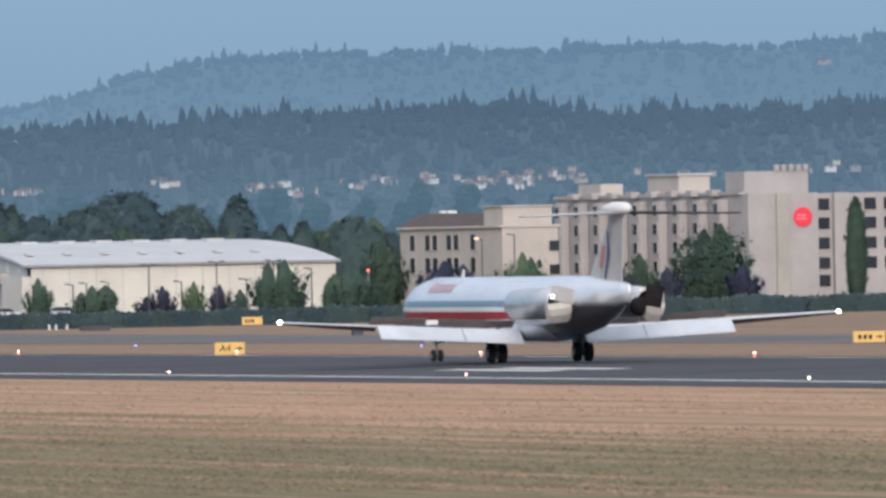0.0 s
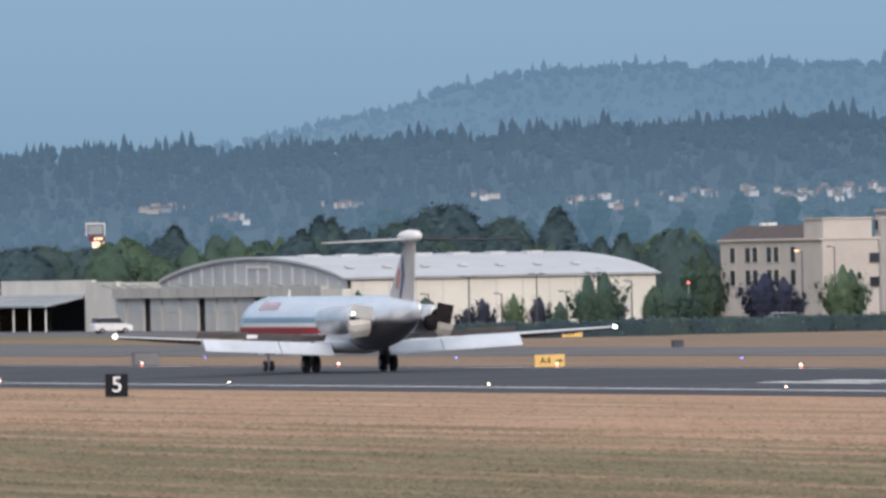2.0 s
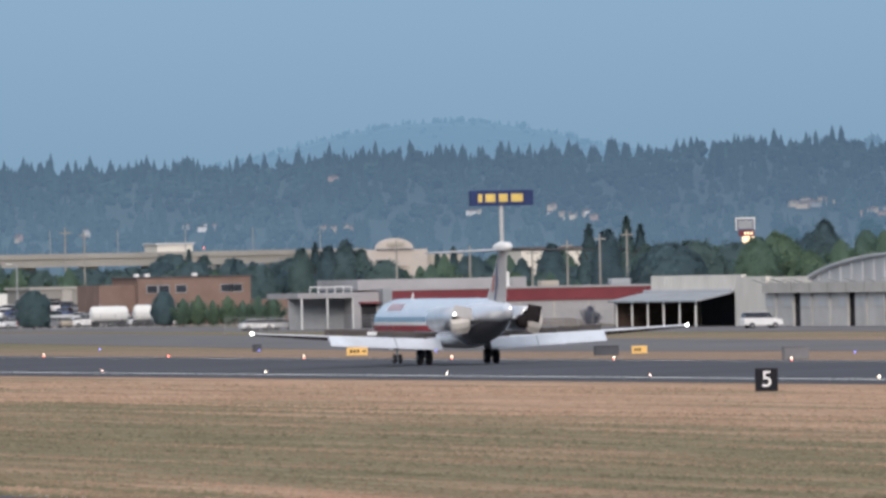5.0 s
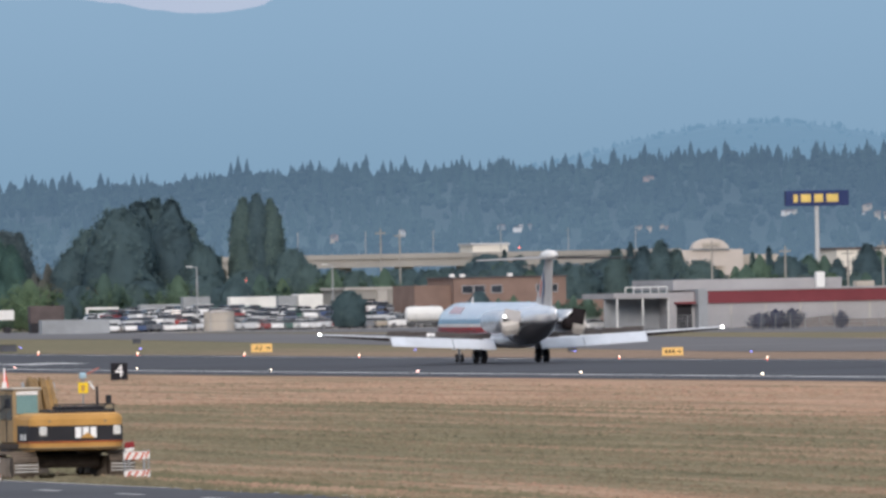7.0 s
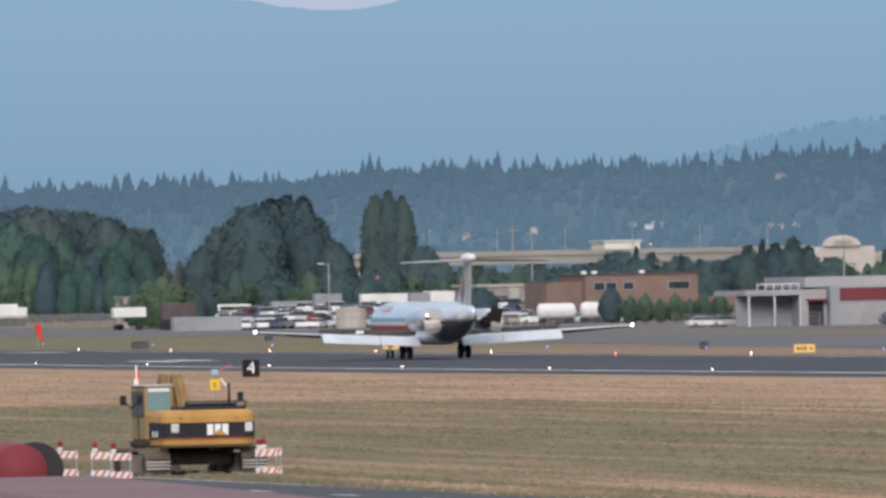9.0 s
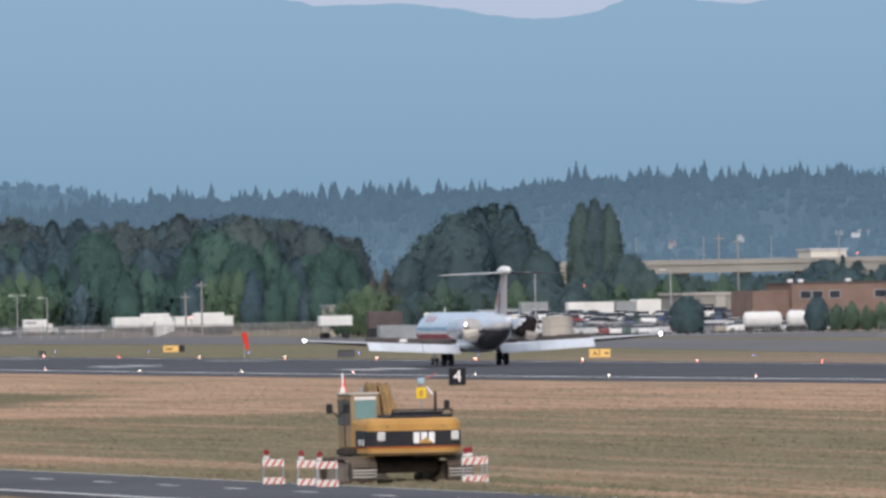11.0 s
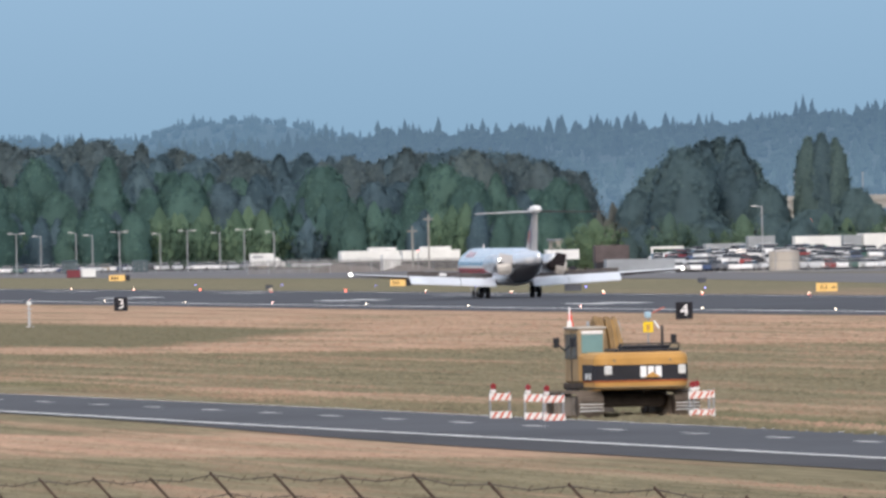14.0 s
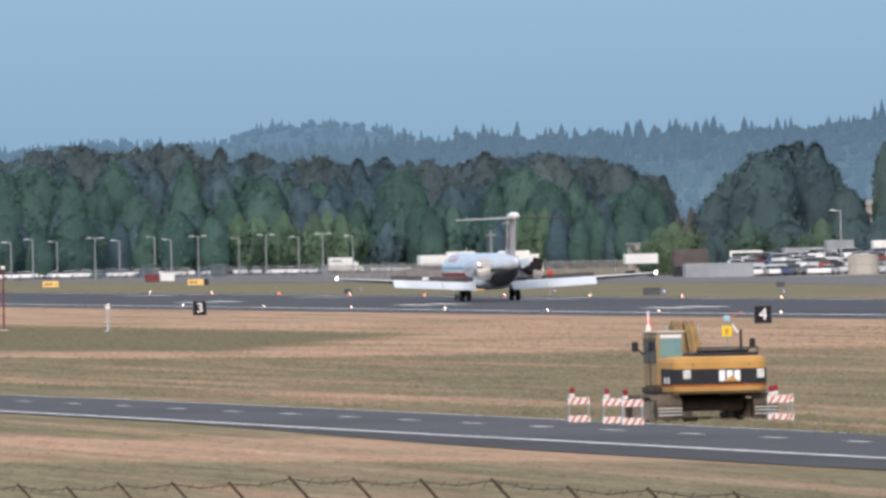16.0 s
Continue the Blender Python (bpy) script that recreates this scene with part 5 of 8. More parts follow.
def long_wood():
    """One dense wood of some 260 trees: a tall back row, a lower one, and young ones of brighter green before them."""
    forms = [crown_data("spire", 10.0, 2.6, 1500, 12), crown_data("spire", 10.0, 2.7, 1500, 33), crown_data("broad", 10.0, 3.4, 1500, 11), crown_data("loose", 10.0, 4.2, 1700, 14)]
    stem = bmesh.new()
    add_tube(stem, (0, 0, -0.3), (0, 0, 6.0), 0.22, 0.08, 6)
    bmesh.ops.triangulate(stem, faces=stem.faces)
    stem.verts.ensure_lookup_table()
    forms.append((np.array([tuple(v.co) for v in stem.verts]), np.array([[v.index for v in f.verts] for f in stem.faces]), np.array([(v.co.x * 4, v.co.y * 4, 0.05) for v in stem.verts])))
    verts, faces, normals, slots = [], [], [], []
    count = 0

    def add(form, slot, deg, d, h, wide):
        nonlocal count
        x, y = ray(deg, d)
        turn = rnd.uniform(0, 6.2832)
        spin = np.array([[math.cos(turn), -math.sin(turn), 0], [math.sin(turn), math.cos(turn), 0], [0, 0, 1]])
        for k, mi in ((form, slot), (4, 4)):
            v, f, nv = forms[k]
            verts.append((v @ spin.T) * (h / 10 * wide, h / 10 * wide, h / 10) + (x, y, -0.6))
            faces.append(f + count)
            normals.append(nv @ spin.T)
            slots.append(np.full(len(f), mi))
            count += len(v)

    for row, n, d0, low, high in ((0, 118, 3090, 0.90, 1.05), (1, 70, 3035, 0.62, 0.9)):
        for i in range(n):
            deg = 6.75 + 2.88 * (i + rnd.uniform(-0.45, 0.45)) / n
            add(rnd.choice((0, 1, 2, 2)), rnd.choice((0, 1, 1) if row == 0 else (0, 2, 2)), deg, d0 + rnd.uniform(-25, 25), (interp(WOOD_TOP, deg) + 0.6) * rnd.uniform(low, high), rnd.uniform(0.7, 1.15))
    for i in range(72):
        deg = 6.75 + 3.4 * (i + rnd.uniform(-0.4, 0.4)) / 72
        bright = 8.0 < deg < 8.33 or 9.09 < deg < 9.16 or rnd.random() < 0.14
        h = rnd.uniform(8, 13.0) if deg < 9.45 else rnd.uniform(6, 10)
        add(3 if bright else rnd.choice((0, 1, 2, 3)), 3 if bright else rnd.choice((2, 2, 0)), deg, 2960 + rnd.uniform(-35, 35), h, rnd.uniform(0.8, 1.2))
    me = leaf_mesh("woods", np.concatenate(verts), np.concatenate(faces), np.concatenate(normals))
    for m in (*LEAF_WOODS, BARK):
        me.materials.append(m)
    me.polygons.foreach_set("material_index", np.concatenate(slots).astype(np.int32))
    tagged(new("woods", me), "long dense dark green wood behind the car park", "woods", "", "stuff")


long_wood()
# The two big groups farther on, the poplar, and what fills the gaps between them.
for deg, h, kind, w in ((9.86, 16.4, "dark1", 0.8), (9.91, 18.0, "dark2", 1.0), (9.97, 19.6, "dark1", 0.95), (10.04, 20.8, "dark2", 1.1), (10.10, 21.3, "dark2", 1.0), (10.16, 21.0, "dark2", 1.0), (10.22, 17.5, "dark2", 0.9), (10.27, 13.5, "dark1", 0.8), (9.79, 13, "dark1", 0.9), (9.70, 11.0, "rusty", 0.8), (9.65, 9.5, "rusty", 0.8), (10.60, 12.5, "dark3", 0.8), (10.66, 10.0, "dark3", 0.9)):
    x, y = ray(deg, 2480 + rnd.uniform(-15, 15))
    plant(kind, x, y, -0.5, h, rnd.uniform(0, 360), w)
for deg, h, w in ((10.425, 20.9, 0.62), (10.475, 21.5, 0.66), (10.525, 20.7, 0.6)):
    x, y = ray(deg, 2480)
    plant("poplar", x, y, -0.5, h, deg * 500, w)
for i in range(34):
    deg = 9.55 + 1.45 * (i + rnd.uniform(-0.4, 0.4)) / 34
    x, y = ray(deg, 2440 + rnd.uniform(-18, 25))
    plant(rnd.choice(("mid1", "dark3", "dark1", "mid2", "light", "rusty" if rnd.random() < 0.4 else "mid1")), x, y, -0.5, rnd.uniform(5.0, 9.5), rnd.uniform(0, 360), rnd.uniform(1.0, 1.4))
# Conifers and trees round the shops and the tall blue sign.
for i in range(30):
    deg = 11.35 + 1.75 * (i + rnd.uniform(-0.4, 0.4)) / 30
    x, y = ray(deg, 2400 + rnd.uniform(-30, 30))
    plant(rnd.choice(("mid1", "dark2", "dark3", "dark1", "mid2", "dark3")), x, y, -0.5, rnd.uniform(7.0, 10.4), rnd.uniform(0, 360), rnd.uniform(0.9, 1.3))
for deg, h in ((12.86, 14.5), (12.93, 13.5), (13.0, 15.5), (13.05, 14.2), (12.72, 11.5)):
    x, y = ray(deg, 2380)
    plant("fir" if h > 13.6 else "dark2", x, y, -0.5, h, h * 77, 1.2)
for deg, h in ((11.80, 11.5), (11.85, 12.4), (11.90, 11.8), (11.96, 12.6), (12.02, 11.2), (12.30, 10.5), (12.36, 11.3), (11.62, 9.5), (11.55, 10.2)):
    x, y = ray(deg, 2395)
    plant("fir" if round(deg * 100) % 3 == 0 else "dark2", x, y, -0.5, h, h * 91, 1.15)
for i in range(26):
    deg = 10.66 + 1.35 * (i + rnd.uniform(-0.4, 0.4)) / 26
    x, y = ray(deg, 2590 + rnd.uniform(-25, 25))
    plant(rnd.choice(("dark1", "dark3", "mid2", "dark2", "fir")), x, y, -0.5, rnd.uniform(6.8, 9.6) + (2.5 if 11.28 < deg < 11.5 else 0), rnd.uniform(0, 360), rnd.uniform(0.9, 1.35))
for i in range(18):
    deg = 11.22 + 0.85 * (i + rnd.uniform(-0.4, 0.4)) / 18
    x, y = ray(deg, 2415 + rnd.uniform(-10, 10))
    plant(rnd.choice(("dark1", "dark3", "dark2", "mid2")), x, y, -0.5, rnd.uniform(7.2, 9.6), rnd.uniform(0, 360), rnd.uniform(0.8, 1.2))
# Wood behind the hangars and up to the hotel.
for i in range(46):
    deg = 13.05 + 2.75 * (i + rnd.uniform(-0.4, 0.4)) / 46
    x, y = ray(deg, 2090 + rnd.uniform(-30, 40))
    h = rnd.uniform(8.5, 11.8)
    plant(rnd.choice(("dark1", "dark2", "mid1", "dark3", "mid2")), x, y, -0.5, h, rnd.uniform(0, 360), rnd.uniform(1.0, 1.4))
for deg, h, kind in ((15.14, 15.2, "dark2"), (14.73, 15.8, "dark3"), (14.68, 15.0, "dark1"), (14.95, 13.8, "dark1"), (14.56, 13.5, "dark1"), (14.30, 13.0, "dark3"), (13.55, 12.0, "mid2"), (13.7, 12, "dark1")):
    x, y = ray(deg, 2150)
    plant(kind, x, y, -0.5, h, deg * 99, 1.2)
for deg, h, kind, w in ((13.73, 13.6, "dark2", 1.2), (13.88, 12.1, "mid1", 1.5), (13.95, 11.9, "mid1", 1.3), (14.05, 11.2, "mid2", 1.3), (14.12, 11.7, "light", 1.1), (14.16, 11.4, "mid1", 1.2), (14.20, 12.8, "dark2", 1.0), (14.265, 14.6, "dark2", 0.9), (14.31, 14.3, "dark2", 0.9), (14.40, 12.6, "dark1", 1.0), (14.47, 11.5, "mid1", 1.1), (14.62, 12.6, "dark3", 1.0)):
    x, y = ray(deg, 2120)
    plant(kind, x, y, -0.5, h, deg * 177, w)
# Trees, purple plums and shrubs along the street between the field and the buildings.
for deg, d, h, kind, w in ((14.40, 1645, 4.8, "mid1", 0.85), (14.60, 1645, 3.9, "mid1", 1.2), (14.65, 1650, 3.8, "mid2", 1.3), (14.56, 1655, 3.2, "mid1", 1.3), (14.858, 1645, 3.7, "plum", 0.9), (14.80, 1650, 2.6, "plum", 1.2), (14.975, 1645, 4.2, "light", 0.75), (15.07, 1645, 3.8, "plum", 0.75), (15.145, 1645, 3.2, "mid1", 1.1), (15.25, 1640, 6.0, "sapling", 0.95), (15.31, 1640, 6.3, "sapling", 1.0), (15.29, 1655, 3.6, "plum", 1.2), (15.34, 1655, 3.3, "plum", 1.1), (15.545, 1645, 5.1, "mid1", 1.0),
                         (15.50, 1650, 4.6, "mid2", 1.2), (15.58, 1650, 5.0, "mid1", 1.0), (15.64, 1660, 6.0, "street", 0.9), (15.675, 1660, 8.8, "street", 0.75), (15.70, 1665, 7.4, "rusty", 0.7), (15.55, 1660, 3.6, "plum", 1.1), (15.90, 1650, 5.8, "plum", 1.15), (15.97, 1650, 5.4, "plum", 1.0),
                         (16.19, 1650, 6.6, "light", 0.9), (16.22, 1655, 6.0, "mid1", 0.9), (16.54, 1680, 4.4, "plum", 1.0), (16.62, 1690, 6.2, "street", 1.0), (16.86, 1760, 8.8, "street", 1.25), (16.92, 1760, 9.4, "street", 1.1), (16.81, 1760, 6.0, "street", 1.0), (17.0, 1750, 4.6, "plum", 1.1), (16.72, 1750, 4.5, "plum", 1.0), (17.42, 1800, 12.3, "column", 1.0)):
    x, y = ray(deg, d)
    plant(kind, x, y, -0.4, h, deg * 313, w)
for deg, d, h, w in ((11.105, 2330, 6.4, 0.9), (10.81, 2240, 5.7, 1.15), (11.29, 2240, 5.2, 0.9), (12.38, 1950, 2.6, 1.5), (12.44, 1950, 2.7, 1.4), (12.32, 1950, 2.2, 1.5), (12.62, 1950, 2.3, 1.0), (12.86, 1950, 2.7, 1.0)):
    x, y = ray(deg, d)
    plant("dark3" if h > 5 else "plum", x, y, -0.4, h, deg * 131, w)
for i in range(12):
    x, y = ray(12.46 + 0.032 * i, 2360 + rnd.uniform(-12, 12))
    plant(rnd.choice(("dark1", "dark3", "mid2", "dark2", "mid1")), x, y, -0.5, rnd.uniform(5.2, 7.2), rnd.uniform(0, 360), rnd.uniform(1.1, 1.5))
for i in range(7):
    x, y = ray(11.36 + 0.055 * i, 2235)
    plant("mid1", x, y, -0.4, rnd.uniform(3.2, 4.6), 55 * i, 1.1)


def hedge(x0, x1, y, h, seed):
    """A clipped run of dense bushes on one line, each bush a part."""
    r = random.Random(seed)
    ob = thing("hedge", "long dark green hedge along the field's boundary", "hedge", (x0, y, -0.4))
    n = int((x1 - x0) / 2.4)
    step = (x1 - x0) / n
    for b in range(n):
        verts, faces = [], []
        top = h * r.uniform(0.88, 1.06)
        lo, hi = step * b - 0.25, step * (b + 1) + 0.25
        for _ in range(150):
            u, w = r.uniform(-1, 1), r.random()
            c = Vector(((lo + hi) / 2 + u * (hi - lo) / 2, r.choice((-0.55, 0.0, 0.55)) * r.uniform(0.7, 1.1), top * w ** 0.7 * (1 - 0.16 * u * u)))
            s = r.uniform(0.10, 0.24)
            d = Vector((r.gauss(0, 0.6), -0.6 + r.gauss(0, 0.5), 0.5 + r.gauss(0, 0.5))).normalized()
            u1 = d.orthogonal().normalized()
            v1 = d.cross(u1)
            k = len(verts)
            verts += [c + u1 * s, c + v1 * s * 0.8, c - u1 * s, c - v1 * s * 0.8]
            faces += [(k, k + 1, k + 2), (k, k + 2, k + 3)]
        k = len(verts)
        for z, g in ((0.0, 0.95), (top * 0.55, 1.0), (top * 0.9, 0.8)):
            for sx, sy in ((-1, -1), (1, -1), (1, 1), (-1, 1)):
                verts.append(Vector(((lo + hi) / 2 + sx * g * (hi - lo) / 2, sy * g * 0.5, z)))
        for ring in (0, 4):
            for q in range(4):
                faces.append((k + ring + q, k + ring + (q + 1) % 4, k + ring + 4 + (q + 1) % 4, k + ring + 4 + q))
        faces.append((k + 8, k + 9, k + 10, k + 11))
        me = bpy.data.meshes.new("bush")
        me.from_pydata([tuple(v) for v in verts], [], faces)
        me.materials.append(HEDGE)
        new("bush", me).parent = ob


hedge(366, 404, 1452, 1.75, 41)
hedge(404, 440, 1462, 1.85, 42)
hedge(440, 480, 1475, 1.95, 43)


# ---- hotel ----
def window_row_x(wall, x, ys, zs, w, h):
    """Windows on a wall that faces the field."""
    for z in zs:
        for y in ys:
            f = part("window", box((x - 0.10, y - w / 2 - 0.12, z - h / 2 - 0.12), (x - 0.004, y + w / 2 + 0.12, z + h / 2 + 0.12)), PLASTER_LOW, wall)
            part("pane", box((x - 0.13, y - w / 2, z - h / 2), (x - 0.102, y + w / 2, z + h / 2)), GLASS, f, "dark window glass")


def window_row_y(wall, y, xs, zs, w, h, frame_mat=PLASTER_LOW):
    for z in zs:
        for x in xs:
            f = part("window", box((x - w / 2 - 0.1, y - 0.10, z - h / 2 - 0.1), (x + w / 2 + 0.1, y - 0.004, z + h / 2 + 0.1)), frame_mat, wall)
            part("pane", box((x - w / 2, y - 0.13, z - h / 2), (x + w / 2, y - 0.102, z + h / 2)), GLASS, f, "dark window glass")


def hotel():
    ob = thing("hotel", "beige plastered hotel with window rows and a round red sign", "hotel", (0, 0, -0.4))
    main = part("long_wing", box((570.8, 1865, 0), (579.9, 1950, 13.0)), PLASTER, ob, "long wing with bays and windows")
    part("parapet", box((570.5, 1867, 13.0), (571.2, 1950, 13.4)), PLASTER, main)
    for k in range(9):
        y = 1874 + 8.9 * k
        part("bay", box((569.6, y - 1.5, 0), (570.79, y + 1.5, 12.4), 0.15), PLASTER, main, "projecting bay")
        window_row_x(main, 569.6, (y,), (11.3, 8.9, 6.5, 4.1), 1.5, 1.35)
        window_row_x(main, 570.8, (y + 4.4,), (11.3, 8.9, 6.5, 4.1), 1.5, 1.35)
        if k < 8:
            part("merlon", box((569.7, y + 2.2, 12.9), (570.9, y + 4.8, 13.7), 0.05), PLASTER, main)
    tower = part("tower", box((570.8, 1864.2, 0), (580, 1864.98, 13.1)), PLASTER, ob, "blank gable wall with the sign")
    part("pilaster", box((574.4, 1863.7, 0), (576.0, 1864.19, 13.05)), CONCRETE, tower, "grey vertical strip")
    n = 28
    disc = [(577.9 + 1.22 * math.cos(i * 6.2832 / n), 10.05 + 1.22 * math.sin(i * 6.2832 / n)) for i in range(n)]
    s = part("round_sign", prism(disc, 1863.95, 1864.19, "y"), RED_GLOW, tower, "round lit red sign")
    for z, w in ((10.3, 0.6), (9.85, 0.75)):
        part("sign_bar", box((577.7 - w, 1863.9, z - 0.1), (577.7 + w, 1863.945, z + 0.1)), mat("pink_lit_bar", (0.75, 0.2, 0.24), 0.6, glow=(0.9, 0.2, 0.25), glow_power=0.35) if z > 10 else bpy.data.materials["pink_lit_bar"], s, "paler bar")
    top = part("roof_house", box((571.5, 1868, 13.05), (579.9, 1876, 15.9)), PLASTER, ob, "boxy roof house with teeth")
    for k in range(5):
        part("tooth", box((575.5 + 0.95 * k, 1867.7, 15.9), (576.05 + 0.95 * k, 1868.3, 16.7)), PLASTER, top)
    part("roof_house", box((573.5, 1903, 13.05), (577.6, 1917, 15.7)), PLASTER_LOW, ob, "pale roof house")
    part("roof_cap", box((573.2, 1902.7, 15.7), (577.9, 1917.3, 15.95)), ROOF_WHITE, ob)
    part("roof_house", box((572.5, 1935, 13.05), (575.5, 1945, 14.9)), PLASTER_LOW, ob, "pale roof house")
    right = part("right_wing", box((580.0, 1865.5, 0), (606, 1880, 13.0)), PLASTER, ob)
    part("pier", box((582.2, 1864.4, 0), (584.2, 1865.49, 13.05)), PLASTER, right)
    window_row_y(right, 1865.5, (581.1,), (11.6, 9.2, 6.7, 4.2, 2.0), 1.5, 1.5)
    window_row_y(right, 1865.5, (587.2, 589.8, 592.4, 595.0, 597.6), (11.6, 9.2, 6.7, 4.2), 1.6, 1.5)
    # the lower wing with its tiled roof
    low = part("low_wing", box((539.9, 1878, 0), (547.2, 1915.6, 9.4)), PLASTER_LOW, ob, "lower wing with paired windows")
    part("cornice", box((539.5, 1868.4, 9.4), (547.5, 1915.9, 9.7), 0.06), PLASTER_LOW, low)
    part("roof", loft([[(539.6, 1878, 9.7), (539.6, 1915.8, 9.7), (547.3, 1915.8, 9.7), (547.3, 1878, 9.7)], [(542.0, 1878, 11.4), (542.0, 1913, 11.4), (546.2, 1913, 11.4), (546.2, 1878, 11.4)]]), ROOF_BROWN, low, "brown tiled mansard roof")
    for y in (1908, 1911):
        part("vent", box((544, y - 0.7, 11.3), (545.2, y + 0.7, 11.75), 0.1), WHITE_BOX, low, "white roof vent")
    window_row_x(low, 539.9, (1909.6, 1902.5, 1899.1, 1892.6, 1889.3, 1881.6), (7.7, 4.8), 2.1, 1.9)
    end = part("stair_tower", box((539.9, 1868.6, 0), (547.2, 1877.95, 9.4)), PLASTER_LOW, ob, "blank lit stair tower")
    part("upper_block", box((540.2, 1869.2, 9.7), (546.6, 1877.9, 12.0), 0.05), PLASTER_LOW, end)
    part("coping", box((540.0, 1869.0, 12.0), (546.8, 1878.1, 12.2)), PLASTER_LOW, end)
    # balcony shadows painted on as dark panes
    for z in (7.0, 4.0):
        part("balcony_shadow", box((546.0, 1868.3, z - 0.5), (547.25, 1868.59, z + 0.7)), GLASS, end, "dark pane drawn for a balcony's shadow")


hotel()


# ---- hangar ----
BEAM_GREY = mat("pale_concrete_beam", (0.47, 0.45, 0.42), 0.85, 0, 0.1, (0.2, 2))


def hangar():
    ob = thing("hangar", "cream hangar with a curved white metal roof and grey arched front", "hangar", (0, 0, -0.55))
    y0, y1, x0, x1, eave, rise = 1690.5, 1779.0, 433.0, 468.8, 6.1, 2.6
    n = 28

    def arc(f):
        return eave + rise * (1 - (2 * f - 1) ** 2) ** 0.85

    part("side_wall", box((x0, y0, 0), (x1, y0 + 0.4, eave)), CREAM, ob, "plain cream side wall")
    for k in range(11):
        x = x0 + 1.6 + 3.1 * k
        part("seam", box((x, y0 - 0.03, 0.2), (x + 0.10, y0 - 0.003, eave - 0.2)), ROOF_WHITE, ob)
    prof = [(y0 + (y1 - y0) * i / n, arc(i / n)) for i in range(n + 1)]
    part("roof", prism([(y - (0.5 if i == 0 else 0), z) for i, (y, z) in enumerate(prof)] + [(y, z - 0.25) for y, z in reversed(prof)], x0 - 0.5, x1 + 0.5, "x"), ROOF_WHITE, ob, "curved white metal roof")
    part("gutter", box((x0 - 0.5, y0 - 0.65, eave - 0.18), (x1 + 0.5, y0 - 0.52, eave + 0.05)), GREY_BOX, ob, "dark gutter line")
    for k in range(7):
        f = 0.36
        part("roof_vent", box((x0 + 3 + 4.4 * k, y0 + (y1 - y0) * f, arc(f) - 0.1), (x0 + 5 + 4.4 * k, y0 + (y1 - y0) * f + 3, arc(f) + 0.3), 0.08), ROOF_WHITE, ob, "low roof vent")
        part("skylight", box((x0 + 2 + 4.4 * k, y0 + 8, arc(0.1) + 0.02), (x0 + 2.8 + 4.4 * k, y0 + 10, arc(0.12) + 0.1), 0.03), ROOF_WHITE, ob, "small roof light")
    part("arched_front", prism([(y, z - 0.26) for y, z in prof] + [(y1, 4.1), (y0, 4.1)], x0, x0 + 0.3, "x"), ARCH_GREY, ob, "grey arched gable")
    part("arch_trim", prism([(y, z + 0.02) for y, z in prof] + [(y, z - 0.42) for y, z in reversed(prof)], x0 - 0.3, x0 - 0.06, "x"), ROOF_WHITE, ob, "white edge trim")
    for k in range(16):
        y = y0 + (y1 - y0) * (k + 0.7) / 16.4
        part("gable_rib", box((x0 - 0.12, y, 5.4), (x0 - 0.003, y + 0.35, max(5.6, arc((y - y0) / (y1 - y0)) - 0.5))), ROOF_WHITE, ob)
    part("gable_sign", box((x0 - 0.16, 1727, 7.3), (x0 - 0.04, 1737, 7.7)), CREAM, ob, "pale strip on the gable")
    part("lintel", box((x0 - 0.9, y0 + 9.1, 4.1), (x0 + 0.2, y1 + 21.5, 5.3)), BEAM_GREY, ob, "wide pale concrete beam above the doors")
    for k in range(10):
        part("beam_joint", box((x0 - 0.93, y0 + 14 + 9 * k, 4.12), (x0 - 0.903, y0 + 14.3 + 9 * k, 5.28)), CONCRETE_GREY, ob)
        part("beam_lamp", tube((x0 - 0.9, y0 + 18 + 9 * k, 5.35), (x0 - 2.4, y0 + 18 + 9 * k, 5.75), 0.06), STEEL, ob, "thin lamp arm")
    for k in range(12):
        y = y0 + 7 + 9 * k
        door = part("hangar_door", box((x0 - 0.25, y, 0), (x0 - 0.02, y + (8.2 if k % 3 else 5.5), 4.09)), DOOR_GREY, ob, "grey sliding door leaf")
        part("door_panel", box((x0 - 0.33, y + 0.6, 2.4), (x0 - 0.252, y + 4.8, 3.5)), ARCH_GREY, door)
    # dark sheet painting in the shade between the door leaves
    part("door_recess", box((x0 + 0.25, y0 + 1, 0), (x0 + 0.5, y1 + 30, 4.1)), DARK, ob, "dark sheet for the shade behind the doors")
    part("corner_block", box((x0 - 0.8, y0 - 0.2, 0), (x0 + 0.2, y0 + 9, 4.9)), CREAM, ob, "white corner block")
    annex = part("annex", box((x0 + 0.1, y1 + 0.1, 4.6), (x1, y1 + 22, 6.0)), CREAM, ob, "lower annex")
    part("annex_wall", box((x0 - 0.3, y1 + 22, 0), (x0 + 0.4, y1 + 38, 6.1)), CREAM, annex, "white annex wall")
    for k in range(5):
        y = y1 + 3 + 5 * k
        part("wall_lamp", tube((x0 - 0.2, y, 5.2), (x0 - 1.8, y, 5.7), 0.07), STEEL, annex)


hangar()


